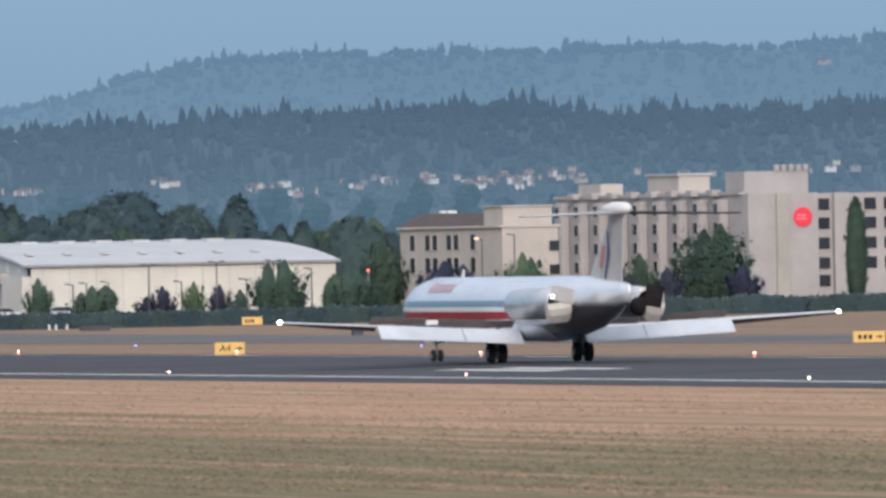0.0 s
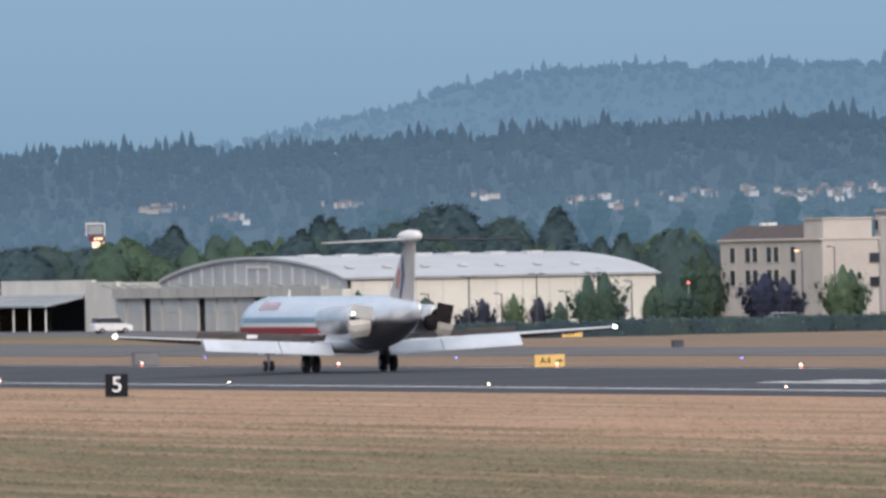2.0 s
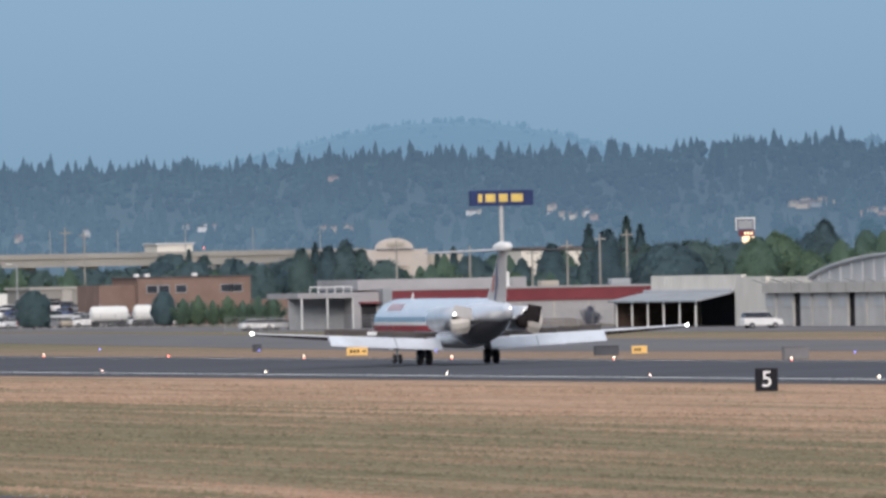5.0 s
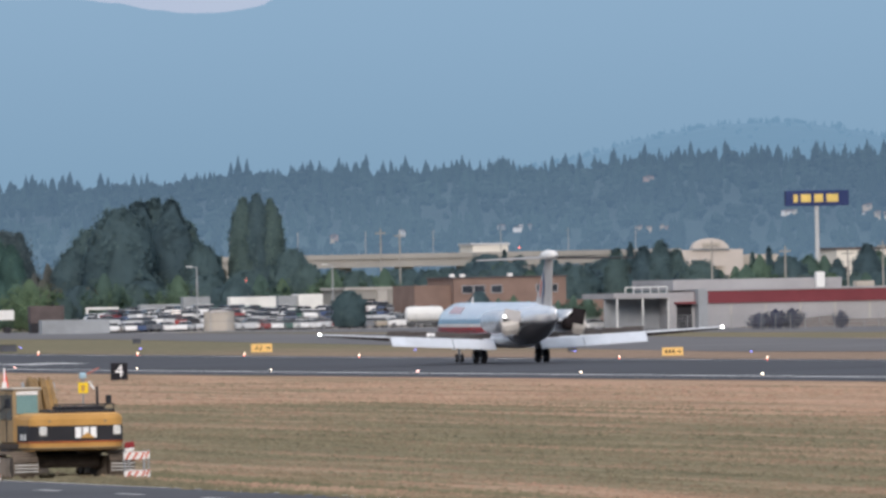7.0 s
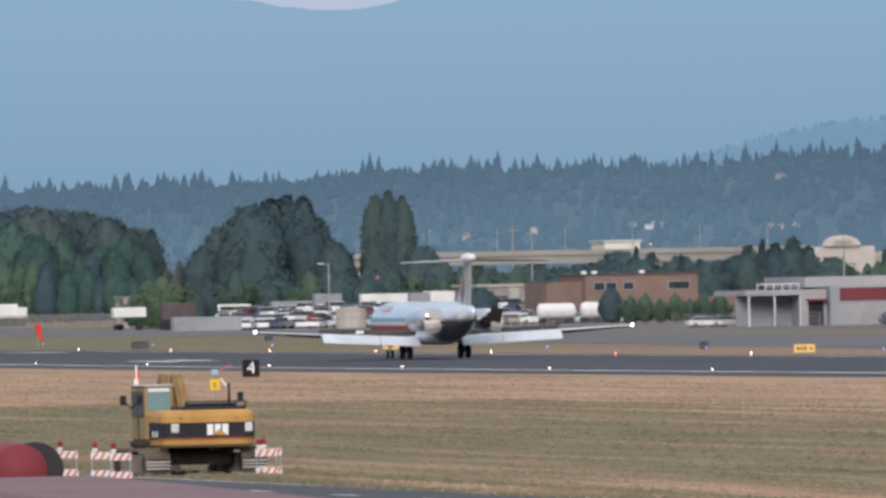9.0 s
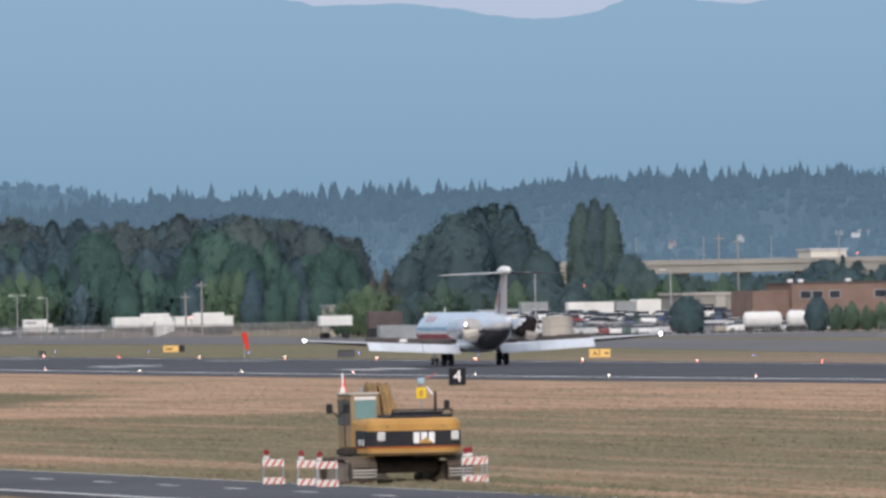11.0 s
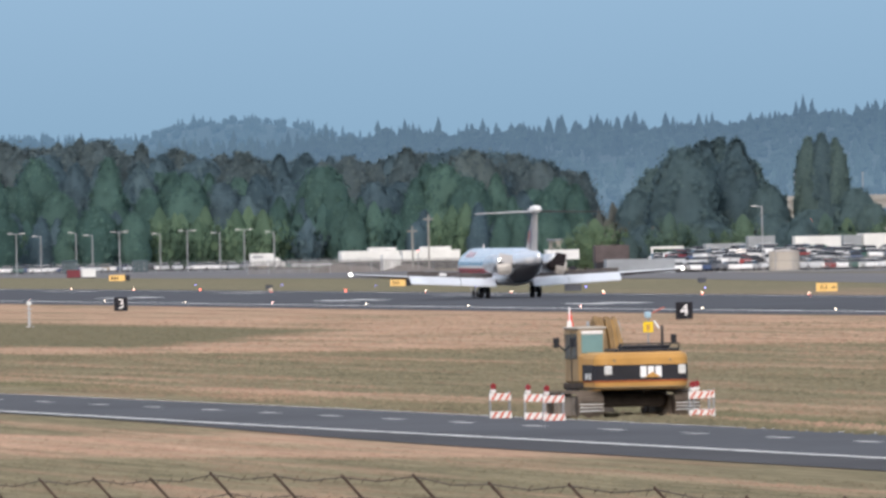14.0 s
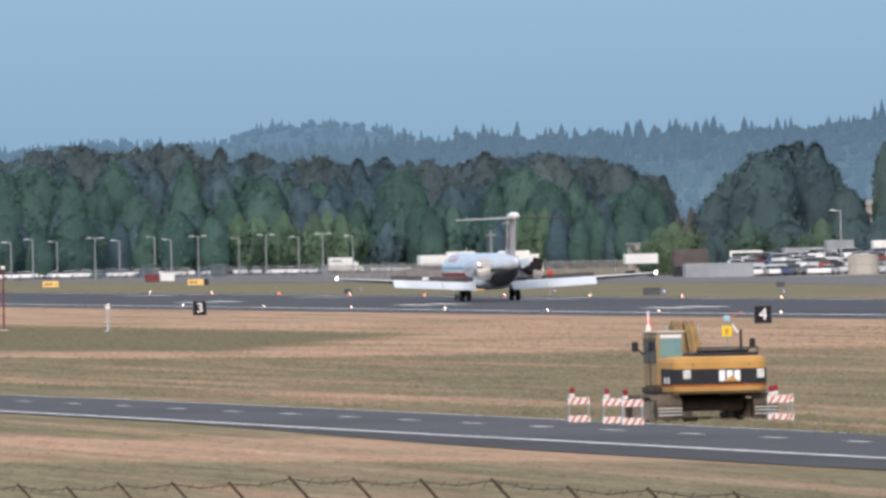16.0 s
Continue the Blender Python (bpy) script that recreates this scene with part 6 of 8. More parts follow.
# ---- sheds with the ribbed roof, the red-banded warehouse ----
def open_shed():
    ob = thing("open_shed", "open shed with a ribbed white front roof and dark bays", "shed", (0, 0, -0.4))
    part("roof", box((433, 1820, 4.0), (460, 1867, 4.5)), ROOF_WHITE, ob)
    for k in range(13):
        y = 1819 + 3.7 * k
        part("roof_rib", prism([(y, 4.0), (y + 1.85, 4.4), (y + 3.6, 4.0), (y + 3.6, 6.2), (y, 6.2)], 434, 434.6, "x"), CREAM, ob, "rounded metal rib")
    part("sloped_canopy", loft([[(433.6, 1820, 4.3), (433.6, 1867, 4.3), (433.6, 1867, 4.1), (433.6, 1820, 4.1)], [(428.5, 1820, 3.2), (428.5, 1867, 3.2), (428.5, 1867, 3.0), (428.5, 1820, 3.0)]]), GREY_BOX, ob, "sloping grey canopy")
    # dark back and end panels, added to paint the shade under the roof
    part("back_wall", box((440, 1820, 0), (440.5, 1866, 4.0)), DARK, ob, "back wall darkened for the shed's inner shade")
    part("end_wall", box((429.2, 1866.1, 0), (439.99, 1866.5, 3.1)), DARK_STEEL, ob, "dark end panel added for the shed's inner shade")
    for k in range(6):
        part("post", tube((429, 1822 + 8.5 * k, 0), (429, 1822 + 8.5 * k, 3.1), 0.12), WHITE_BOX, ob)


open_shed()


def warehouse():
    ob = thing("warehouse", "long low white warehouse with a dark red band under the roof", "warehouse", (0, 0, -0.4))
    x0, x1, y0 = 423.0, 460.0, 1968.0
    part("wall", box((x0, y0, 0), (x1, y0 + 24, 3.25)), WHITE_WALL, ob, "white block wall")
    part("red_band", box((x0 - 0.02, y0 - 0.25, 3.26), (x1, y0 + 24, 4.85)), RED_BAND, ob, "dark red band")
    part("coping", box((x0 - 0.1, y0 - 0.4, 4.86), (x1 + 0.1, y0 + 24, 5.1)), WHITE_WALL, ob, "white coping")
    part("corner_pier", box((x0 - 1.25, y0 - 0.3, 0), (x0 - 0.03, y0 + 2, 5.15)), GREY_BOX, ob, "grey corner pier")
    for k in range(7):
        part("wall_joint", box((x0 + 4.6 * k + 3, y0 - 0.06, 0), (x0 + 4.6 * k + 3.2, y0 - 0.003, 3.2)), CONCRETE, ob)
    part("penthouse", box((421.5, y0 + 14, 5.0), (444, y0 + 40, 6.35)), WHITE_WALL, ob, "white upper storey")
    part("chimney", box((440.2, y0 + 12, 5.1), (441.3, y0 + 13.2, 7.1), 0.03), WHITE_BOX, ob, "white chimney")
    part("roof_unit", box((444.6, y0 + 8, 5.1), (447, y0 + 10, 5.8), 0.05), BEIGE, ob, "rooftop machine")
    part("roof_unit", box((454, y0 + 8, 5.1), (456.6, y0 + 10, 5.9), 0.05), GREY_BOX, ob, "rooftop machine")
    lo = part("loading_bay", box((411.0, y0 + 2, 4.05), (421.7, y0 + 22, 4.75)), WHITE_WALL, ob, "flat roof of the loading bay")
    part("back_wall", box((411.2, y0 + 9, 0), (419, y0 + 9.4, 4.05)), GREY_BOX, lo, "shaded back wall")
    part("side_wall", box((418.3, y0 + 2, 0), (421.7, y0 + 8, 4.04)), WHITE_WALL, lo)
    # dark panel in place of the doorway's inner shade
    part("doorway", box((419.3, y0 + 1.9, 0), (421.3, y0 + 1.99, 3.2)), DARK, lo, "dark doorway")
    part("awning", box((419.0, y0 + 0.6, 3.25), (421.6, y0 + 1.99, 3.5)), RED_BAND, lo)
    for k in range(3):
        part("post", tube((411.5 + 3.4 * k, y0 + 2.2, 0), (411.5 + 3.4 * k, y0 + 2.2, 4.05), 0.12), WHITE_BOX, lo)
    for k in range(6):
        part("roof_rail", tube((413 + 1.1 * k, y0 + 4, 4.75), (413 + 1.1 * k, y0 + 4, 5.5), 0.06), WHITE_BOX, lo)
    part("rail_bar", tube((413, y0 + 4, 5.5), (418.5, y0 + 4, 5.5), 0.06), WHITE_BOX, lo)


warehouse()


# ---- brick office, shops, bridge, tall sign ----
def brick_office():
    ob = thing("office_building", "two-storey brown brick office with strips of windows", "office", (0, 0, -0.4))
    w = part("wall", box((446.5, 2256, 0), (463.5, 2276, 7.0)), BRICK, ob, "brown brick wall")
    part("coping", box((446.3, 2255.8, 7.0), (463.7, 2276, 7.25)), ROOF_BROWN, ob)
    part("left_block", box((441, 2258, 0), (446.49, 2275, 6.1)), BRICK, ob)
    window_row_y(w, 2256, (448.6, 450.4, 453.0, 459.8, 461.4), (5.4,), 1.5, 1.0, GREY_BOX)
    window_row_y(w, 2256, (448.6, 450.4, 453.0, 455.0), (2.6,), 1.5, 1.0, GREY_BOX)
    for x in (447.2, 448.8, 456):
        part("roof_unit", box((x, 2262, 7.0), (x + 0.7, 2263, 7.7), 0.05), WHITE_BOX, ob, "white rooftop machine")
    part("wing", box((463.6, 2252, 0), (469, 2270, 3.6)), BRICK, ob)


brick_office()


def pale_shed():
    ob = thing("shed_building", "long low grey shed with a pale front", "shed", (0, 0, -0.4))
    part("wall", box((437, 2290, 0), (452, 2310, 5.6)), CONCRETE_GREY, ob)
    part("roof", box((436.6, 2289.6, 5.6), (452.4, 2310, 6.0)), CONCRETE, ob)
    # dark panel that paints the shade of the door opening
    part("doorway", box((439.4, 2289.8, 0), (441.2, 2289.99, 4.2)), DARK, ob, "dark doorway")
    part("pier", box((441.5, 2289.5, 0), (443.0, 2289.99, 5.5)), CONCRETE, ob)


pale_shed()


def shops():
    ob = thing("shopping_centre", "beige shopping centre with a rounded gable", "shop building", (0, 0, -0.4))
    part("hall", box((520, 2445, 0), (531.5, 2470, 10.9)), PLASTER_LOW, ob)
    part("rear_hall", box((531.6, 2450, 0), (538.5, 2470, 10.0)), BEIGE, ob)
    n = 16
    dome = [(526 + 3.0 * math.cos(math.pi * i / n), 11.0 + 1.7 * math.sin(math.pi * i / n)) for i in range(n + 1)]
    part("rounded_gable", prism(dome, 2444, 2446, "y"), PLASTER_LOW, ob, "rounded gable")
    front = part("lower_front", box((516.5, 2426, 0), (524.5, 2440, 8.2)), BEIGE, ob)
    arch = [(520.5 + 3.6 * math.cos(math.pi * i / n), 8.2 + 1.2 * math.sin(math.pi * i / n)) for i in range(n + 1)]
    part("arched_top", prism(arch, 2425.5, 2427, "y"), PLASTER_LOW, ob, "arched top")
    window_row_y(front, 2426, (518, 520.5, 523), (6.6,), 1.4, 1.2)
    part("signboard", box((524.6, 2443.6, 11.4), (527.4, 2443.98, 12.0)), BEIGE, ob, "tan board without writing")
    side = part("side_hall", box((500, 2460, 0), (519.9, 2480, 8.9)), CONCRETE_GREY, ob)
    window_row_y(side, 2460, (502, 505, 508, 511, 514, 517), (7.4, 5.6), 1.6, 1.0)


shops()


def box_building(name, label, lo, hi, wall, roof):
    ob = thing(name, label, "building", (0, 0, -0.4))
    x0, y0, z0 = lo
    x1, y1, z1 = hi
    w = part("wall", box(lo, hi), wall, ob)
    part("roof", box((x0 - 0.3, y0 - 0.3, z1), (x1 + 0.3, y1 + 0.3, z1 + 0.35)), roof, ob)
    n = max(1, int((x1 - x0) / 2.6))
    window_row_y(w, y0, [x0 + (x1 - x0) * (k + 0.5) / n for k in range(n)], (z0 + (z1 - z0) * 0.68,), 1.2, 0.9)
    return ob


box_building("hilltop_building", "small cream building above the bridge", (538.0, 2700, 0), (544.4, 2712, 12.8), CREAM, ROOF_WHITE)
box_building("house", "small house half hidden behind the poplar", (490.5, 2706, 0), (496, 2716, 9.8), CREAM, ROOF_BROWN)
box_building("store", "flat white store behind the conifers", (566, 2530, 0), (580, 2545, 10.6), CREAM, ROOF_BROWN)
box_building("hut", "weathered grey cargo hut at the lot's edge", (413, 2470, 0), (419.5, 2478, 4.7), BEIGE, GREY_BOX)


def bridge():
    ob = thing("overpass", "long grey concrete road overpass behind the lots", "bridge", (0, 0, -0.4))
    part("deck", box((480, 2655, 9.2), (566, 2668, 10.6)), CONCRETE_GREY, ob, "grey concrete deck")
    part("parapet", box((480, 2654.6, 10.6), (566, 2655, 11.5)), CONCRETE_GREY, ob, "grey parapet")
    for k in range(8):
        part("pier", box((484 + 11 * k, 2658, 0), (486 + 11 * k, 2665, 9.2)), CONCRETE_GREY, ob)
    for k in range(7):
        part("lamp_post", tube((486 + 12 * k, 2654.8, 11.4), (486 + 12 * k, 2654.8, 15.5), 0.08), STEEL, ob)


bridge()


def tall_sign():
    ob = thing("pylon_sign", "tall blue store sign with yellow shapes on one grey column", "sign", (564.5, 2538, -0.5))
    part("column", tube((0, 0, 0), (0, 0, 18.2), 0.42, 0.36, 12), ARCH_GREY, ob, "pale grey round column")
    p = part("panel", box((-5.4, -0.7, 18.1), (5.4, 0.7, 20.7), 0.08), BLUE_SIGN, ob, "dark blue panel")
    for x, w in ((-4.1, 0.7), (-2.85, 1.7), (-0.55, 1.5), (1.55, 2.0)):
        part("yellow_shape", box((x, -0.78, 18.72), (x + w, -0.705, 20.08), 0.02), YELLOW_LETTER, p, "plain yellow block")


tall_sign()


def lit_board():
    ob = thing("billboard", "tall lit roadside board with orange and white panels", "sign", (581, 2432, -0.5))
    part("pole", tube((0, 0, 0), (0, 0, 11), 0.25), STEEL, ob)
    part("panel", box((-1.5, -0.3, 13.0), (1.5, 0.3, 15.0), 0.04), BLUE_SIGN, ob, "dark blue top panel")
    part("panel_edge", box((-1.6, -0.34, 14.8), (1.6, -0.31, 15.05)), WHITE_BOX, ob)
    for x in (-1.6, 1.4):
        part("panel_edge", box((x, -0.34, 12.95), (x + 0.2, -0.31, 14.79)), WHITE_BOX, ob)
    part("glass", box((-1.2, -0.335, 13.2), (1.2, -0.305, 14.6)), GREY_BOX, ob, "pale grey upper panel")
    part("panel", box((-0.4, -0.3, 10.9), (1.5, 0.3, 12.0), 0.04), LAMP_SIGN, ob, "glowing orange panel")
    part("panel", box((-1.0, -0.3, 12.05), (1.5, 0.3, 12.95), 0.04), RED_BAND, ob, "red panel")
    for k in range(3):
        part("bar", box((-0.2 + 0.5 * k, -0.35, 12.3), (0.15 + 0.5 * k, -0.305, 12.7)), LAMP_SIGN, ob)


lit_board()


# ---- lamp posts ----
def lamp_post(x, y, h, double, lit=False, material=STEEL):
    ob = thing("lamp_post", "tall grey car-park lamp post with flat heads", "street lamp", (x, y, zg(y)), 0, "lamp posts")
    part("pole", tube((0, 0, 0), (0, 0, h), 0.14 if material is STEEL else 0.09, 0.1 if material is STEEL else 0.07, 8), material, ob)
    for s in (-1, 1) if double else (-1,):
        reach, half = (1.2, 0.45) if material is STEEL else (0.6, 0.24)
        part("arm", tube((0, 0, h - 0.1), (s * (reach - 0.2), 0, h), 0.07 if material is STEEL else 0.05), material, ob)
        part("head", box((s * reach - half, -0.2, h - 0.04), (s * reach + half, 0.2, h + 0.1), 0.03), LAMP_WARM if lit else (WHITE_BOX if material is STEEL else material), ob, "flat lamp head")
    return ob


for k, (deg, dbl) in enumerate(((7.19, 0), (7.27, 0), (7.36, 0), (7.50, 1), (7.59, 0), (7.72, 0), (7.78, 0), (7.88, 1), (8.03, 0), (8.13, 1), (8.25, 0), (8.34, 1), (8.45, 0))):
    x, y = ray(deg, 2850 + 30 * (k % 3))
    lamp_post(x, y, 7.0 + 0.5 * (k % 2), dbl)
for deg, d, h in ((14.53, 1630, 4.0), (14.58, 1640, 4.1), (14.66, 1640, 4.2), (14.93, 1640, 4.1), (14.81, 1640, 5.9), (15.06, 1640, 6.1), (15.17, 1645, 4.2), (15.27, 1650, 6.1), (15.41, 1650, 5.2), (15.32, 1640, 4.4), (16.04, 1690, 8.0), (16.16, 1690, 8.4), (10.25, 2300, 9.5), (10.75, 2330, 9.5)):
    x, y = ray(deg, d)
    lamp_post(x, y, h, h > 5.8 and d < 1680, deg == 16.04, BOX_GREY if d < 1700 else STEEL)
for deg, d, h in ((11.0, 2560, 15), (10.93, 2560, 15.5), (12.78, 2330, 11.5), (12.65, 2330, 10.5), (13.0, 2330, 13), (12.42, 2330, 11), (12.15, 2330, 12), (12.9, 2360, 12.5), (8.96, 2690, 7.5), (9.02, 2690, 9.5)):
    x, y = ray(deg, d)
    ob = thing("utility_pole", "tall weathered wooden utility pole", "pole", (x, y, -0.4), 0, "utility poles")
    part("pole", tube((0, 0, 0), (0, 0, h), 0.18, 0.12, 8), CONCRETE_GREY, ob)
    part("crossarm", box((-0.9, -0.08, h - 0.9), (0.9, 0.08, h - 0.7)), CONCRETE_GREY, ob)


# ---- vehicles and trailers in the lots ----
PAINTS = [mat("car_" + n, c, 0.35, 0, 0.08) for n, c in (("white", (0.78, 0.78, 0.78)), ("silver", (0.52, 0.54, 0.56)), ("grey", (0.16, 0.17, 0.19)), ("blue", (0.05, 0.08, 0.17)), ("red", (0.26, 0.04, 0.04)), ("green", (0.06, 0.14, 0.12)), ("black", (0.025, 0.025, 0.03)), ("tan", (0.36, 0.31, 0.24)))]
PAINT_WORDS = ("white", "silver", "grey", "dark blue", "red", "green", "black", "tan")
CARS = {}
BUILDS = {  # name: body outline, cabin foot and top (from, to, half width, height)
    "sedan": ([(-2.2, 0.35), (-2.25, 0.75), (-2.1, 0.98), (-1.1, 1.02), (1.0, 1.0), (2.0, 0.85), (2.2, 0.7), (2.2, 0.35)], (-1.75, 1.0, 0.99), (-1.25, 0.2, 1.45)),
    "van": ([(-2.3, 0.4), (-2.35, 1.1), (-2.3, 1.25), (1.2, 1.2), (2.2, 1.0), (2.35, 0.8), (2.35, 0.4)], (-2.25, 1.3, 1.2), (-2.1, 0.7, 1.85)),
    "pickup": ([(-2.6, 0.5), (-2.65, 1.15), (-0.7, 1.15), (-0.7, 1.05), (1.1, 1.08), (2.3, 1.0), (2.45, 0.85), (2.45, 0.5)], (-0.68, 1.1, 1.07), (-0.5, 0.45, 1.7)),
}


def car(x, y, z, turn, paint, build="sedan"):
    if (paint, build) in CARS:
        return copy_thing(CARS[paint, build], pose(x, y, z, 0, 0, turn))
    word = {"sedan": "car", "van": "van", "pickup": "pickup truck"}[build]
    ob = thing({"sedan": "car", "van": "van", "pickup": "pickup_truck"}[build], f"{PAINT_WORDS[paint]} parked {word} in the crowded lot", word, (x, y, z), turn, "parked cars")
    side, (c0, c1, cz), (r0, r1, rz) = BUILDS[build]
    part("body", prism(side, -0.86, 0.86, "y"), PAINTS[paint], ob)
    cabin = [[(c0, -0.8, cz), (c1, -0.8, cz), (c1, 0.8, cz), (c0, 0.8, cz)], [(r0, -0.66, rz), (r1, -0.66, rz), (r1, 0.66, rz), (r0, 0.66, rz)]]
    c = part("cabin", loft(cabin), GLASS, ob, "dark car windows")
    part("roof", box((r0 + 0.03, -0.65, rz + 0.002), (r1 - 0.02, 0.65, rz + 0.06), 0.02), PAINTS[paint], c)
    for wx in (-1.4, 1.4):
        for wy in (-0.8, 0.8):
            w = part("wheel", tube((wx, wy - 0.1, 0.34), (wx, wy + 0.1, 0.34), 0.34, None, 12), TYRE, ob, "black wheel")
            part("rim", tube((wx, wy - 0.115, 0.34), (wx, wy + 0.115, 0.34), 0.18, None, 10), STEEL, w)
    CARS[paint, build] = ob
    return ob


def cargo(name, label, x, y, l, w, z0, h, material, wheels=True, stripe=None, ribs=True):
    ob = thing(name, label, "trailer" if wheels else "container", (x, y, -0.4))
    b = part("box_body", box((-l / 2, -w / 2, z0), (l / 2, w / 2, z0 + h), 0.05), material, ob)
    if ribs:
        n = int(l / 0.8)
        for k in range(n):
            px = -l / 2 + l * (k + 0.5) / n
            part("rib", box((px - 0.06, -w / 2 - 0.05, z0 + 0.1), (px + 0.06, -w / 2 - 0.003, z0 + h - 0.1)), material, b)
    if stripe:
        part("painted_mark", box((-l * 0.22, -w / 2 - 0.02, z0 + h * 0.35), (l * 0.18, -w / 2 - 0.004, z0 + h * 0.65)), stripe, b, "plain green painted mark")
    if wheels:
        for px in (-l * 0.36, -l * 0.28, l * 0.32):
            for s in (-1, 1):
                part("wheel", tube((px, s * w / 2 * 0.9 - 0.12, 0.48), (px, s * w / 2 * 0.9 + 0.12, 0.48), 0.48, None, 12), TYRE, ob)
    elif z0 > 0.05:
        # plain black box that fills the space below the body
        part("skid", box((-l / 2 + 0.1, -w / 2 + 0.1, 0), (l / 2 - 0.1, w / 2 - 0.1, z0)), BLACK, ob)
    return ob


GREY_DARK = mat("dark_grey_steel", (0.07, 0.10, 0.11), 0.7, 0, 0.15)
GREEN_MARK = mat("green_mark_paint", (0.10, 0.22, 0.18), 0.6)
cargo("container", "long grey steel container at the lot's edge", 386.2, 2237, 10.1, 2.5, 0.0, 2.1, GREY_BOX, False)
cargo("trailer", "grey box trailer parked among cars", 414.7, 2326, 6.2, 2.5, 1.1, 2.9, GREY_BOX)
cargo("trailer", "grey box trailer parked among cars", 425.0, 2352, 4.2, 2.5, 1.1, 3.9, GREY_BOX)
cargo("box_truck_body", "white box truck body with a green mark", 424.2, 2300, 7.0, 2.5, 1.0, 3.9, WHITE_BOX, True, GREEN_MARK, False)
cargo("trailer", "grey box trailer parked beside a white one", 434.8, 2330, 2.9, 6, 1.0, 3.9, GREY_BOX)
cargo("trailer", "white box trailer standing end-on in the lot", 438.4, 2329, 4.2, 6, 1.0, 4.1, WHITE_BOX, True, None, False)
cargo("trailer", "low white flatbed trailer with a long load", 392, 2340, 5.0, 2.4, 2.0, 1.5, WHITE_BOX, True, None, False)
cargo("container", "brown weathered steel container", 394.5, 2310, 5.2, 2.4, 1.5, 2.6, ROOF_BROWN, False)


def storage_tank(x, y, r, h):
    ob = thing("storage_tank", "round beige steel storage tank at the lot's edge", "tank", (x, y, -0.4))
    shell = part("shell", tube((0, 0, 0), (0, 0, h), r, r, 28), BEIGE, ob)
    for z in (0.05, h * 0.5, h - 0.1):
        part("hoop", tube((0, 0, z), (0, 0, z + 0.09), r + 0.04, r + 0.04, 28), CONCRETE_GREY, shell)
    part("roof", tube((0, 0, h), (0, 0, h + 0.28), r + 0.02, 0.3, 28), PLASTER_LOW, ob, "low conical roof")
    part("hatch", tube((0.5, -0.6, h + 0.12), (0.5, -0.6, h + 0.42), 0.25, 0.25, 10), STEEL, ob)
    part("pipe", tube((-r * 0.7, -r * 0.76, 0), (-r * 0.7, -r * 0.76, h), 0.07), STEEL, ob)


def tank_trailer(x, y, l, h):
    ob = thing("tank_trailer", "white rounded tank trailer parked by the office", "trailer", (x, y, -0.4))
    zc, rz, n = 0.75 + h / 2, h / 2, 20
    rings = [[(px, 1.2 * k * math.cos(i * 2 * math.pi / n), zc + rz * k * math.sin(i * 2 * math.pi / n)) for i in range(n)] for px, k in ((-l / 2, 0.55), (-l / 2 + 0.15, 0.85), (-l / 2 + 0.45, 1.0), (l / 2 - 0.45, 1.0), (l / 2 - 0.15, 0.85), (l / 2, 0.55))]
    t = part("tank", loft(rings), WHITE_BOX, ob, "white painted tank", True)
    for px in (-l * 0.25, l * 0.2):
        part("dome_lid", tube((px, 0, zc + rz - 0.05), (px, 0, zc + rz + 0.14), 0.28, 0.26, 12), STEEL, t)
    part("chassis", box((-l / 2 + 0.3, -0.9, 0.5), (l / 2 - 0.3, 0.9, 0.85)), BLACK, ob)
    for px in (-l * 0.36, l * 0.32):
        for s in (-1, 1):
            part("wheel", tube((px, s * 1.0 - 0.12, 0.48), (px, s * 1.0 + 0.12, 0.48), 0.48, None, 12), TYRE, ob)


storage_tank(407.7, 2237, 2.25, 2.85)
tank_trailer(438.5, 2238, 5.6, 2.3)
tank_trailer(443.6, 2238, 2.8, 2.4)
cargo("mobile_home", "long white mobile building with a raised roof", 421.0, 2720, 10.4, 3.5, 1.45, 1.85, WHITE_BOX, False, None, False)
cargo("mobile_home", "long white mobile building with a raised roof", 427.2, 2690, 10.2, 3.5, 1.45, 1.85, WHITE_BOX, False, None, False)
cargo("raised_roof", "white raised roof box on the mobile building", 423.4, 2720.5, 4.8, 3.0, 3.32, 0.55, WHITE_BOX, False, None, False)
cargo("raised_roof", "white raised roof box on the mobile building", 428.2, 2690.5, 5.2, 3.0, 3.32, 0.55, WHITE_BOX, False, None, False)
cargo("gate_booth", "white gate booth beside the lot entrance", 406.2, 2600, 3.2, 2.5, 0.1, 2.6, WHITE_BOX, False, None, False)
cargo("barrier_block", "red barrier block on the taxiway edge", 346.5, 2560, 2.2, 1.0, 0.1, 1.2, RED_BAND, False, None, False)
cargo("barrier_block", "white barrier block beside a red one", 349.0, 2560, 2.4, 1.0, 0.1, 1.35, WHITE_BOX, False, None, False)
cargo("container", "dark skip container near the lamp posts", 394, 2820, 2.7, 2.5, 0.1, 2.2, GREY_DARK, False)
cargo("container", "dark skip container near the lamp posts", 381, 2820, 2.6, 2.5, 0.1, 2.4, GREY_DARK, False)


EARTH = mat("bare_earth", (0.17, 0.145, 0.13), 0.95, 0, 0.25, (0.3, 2), 0.03)


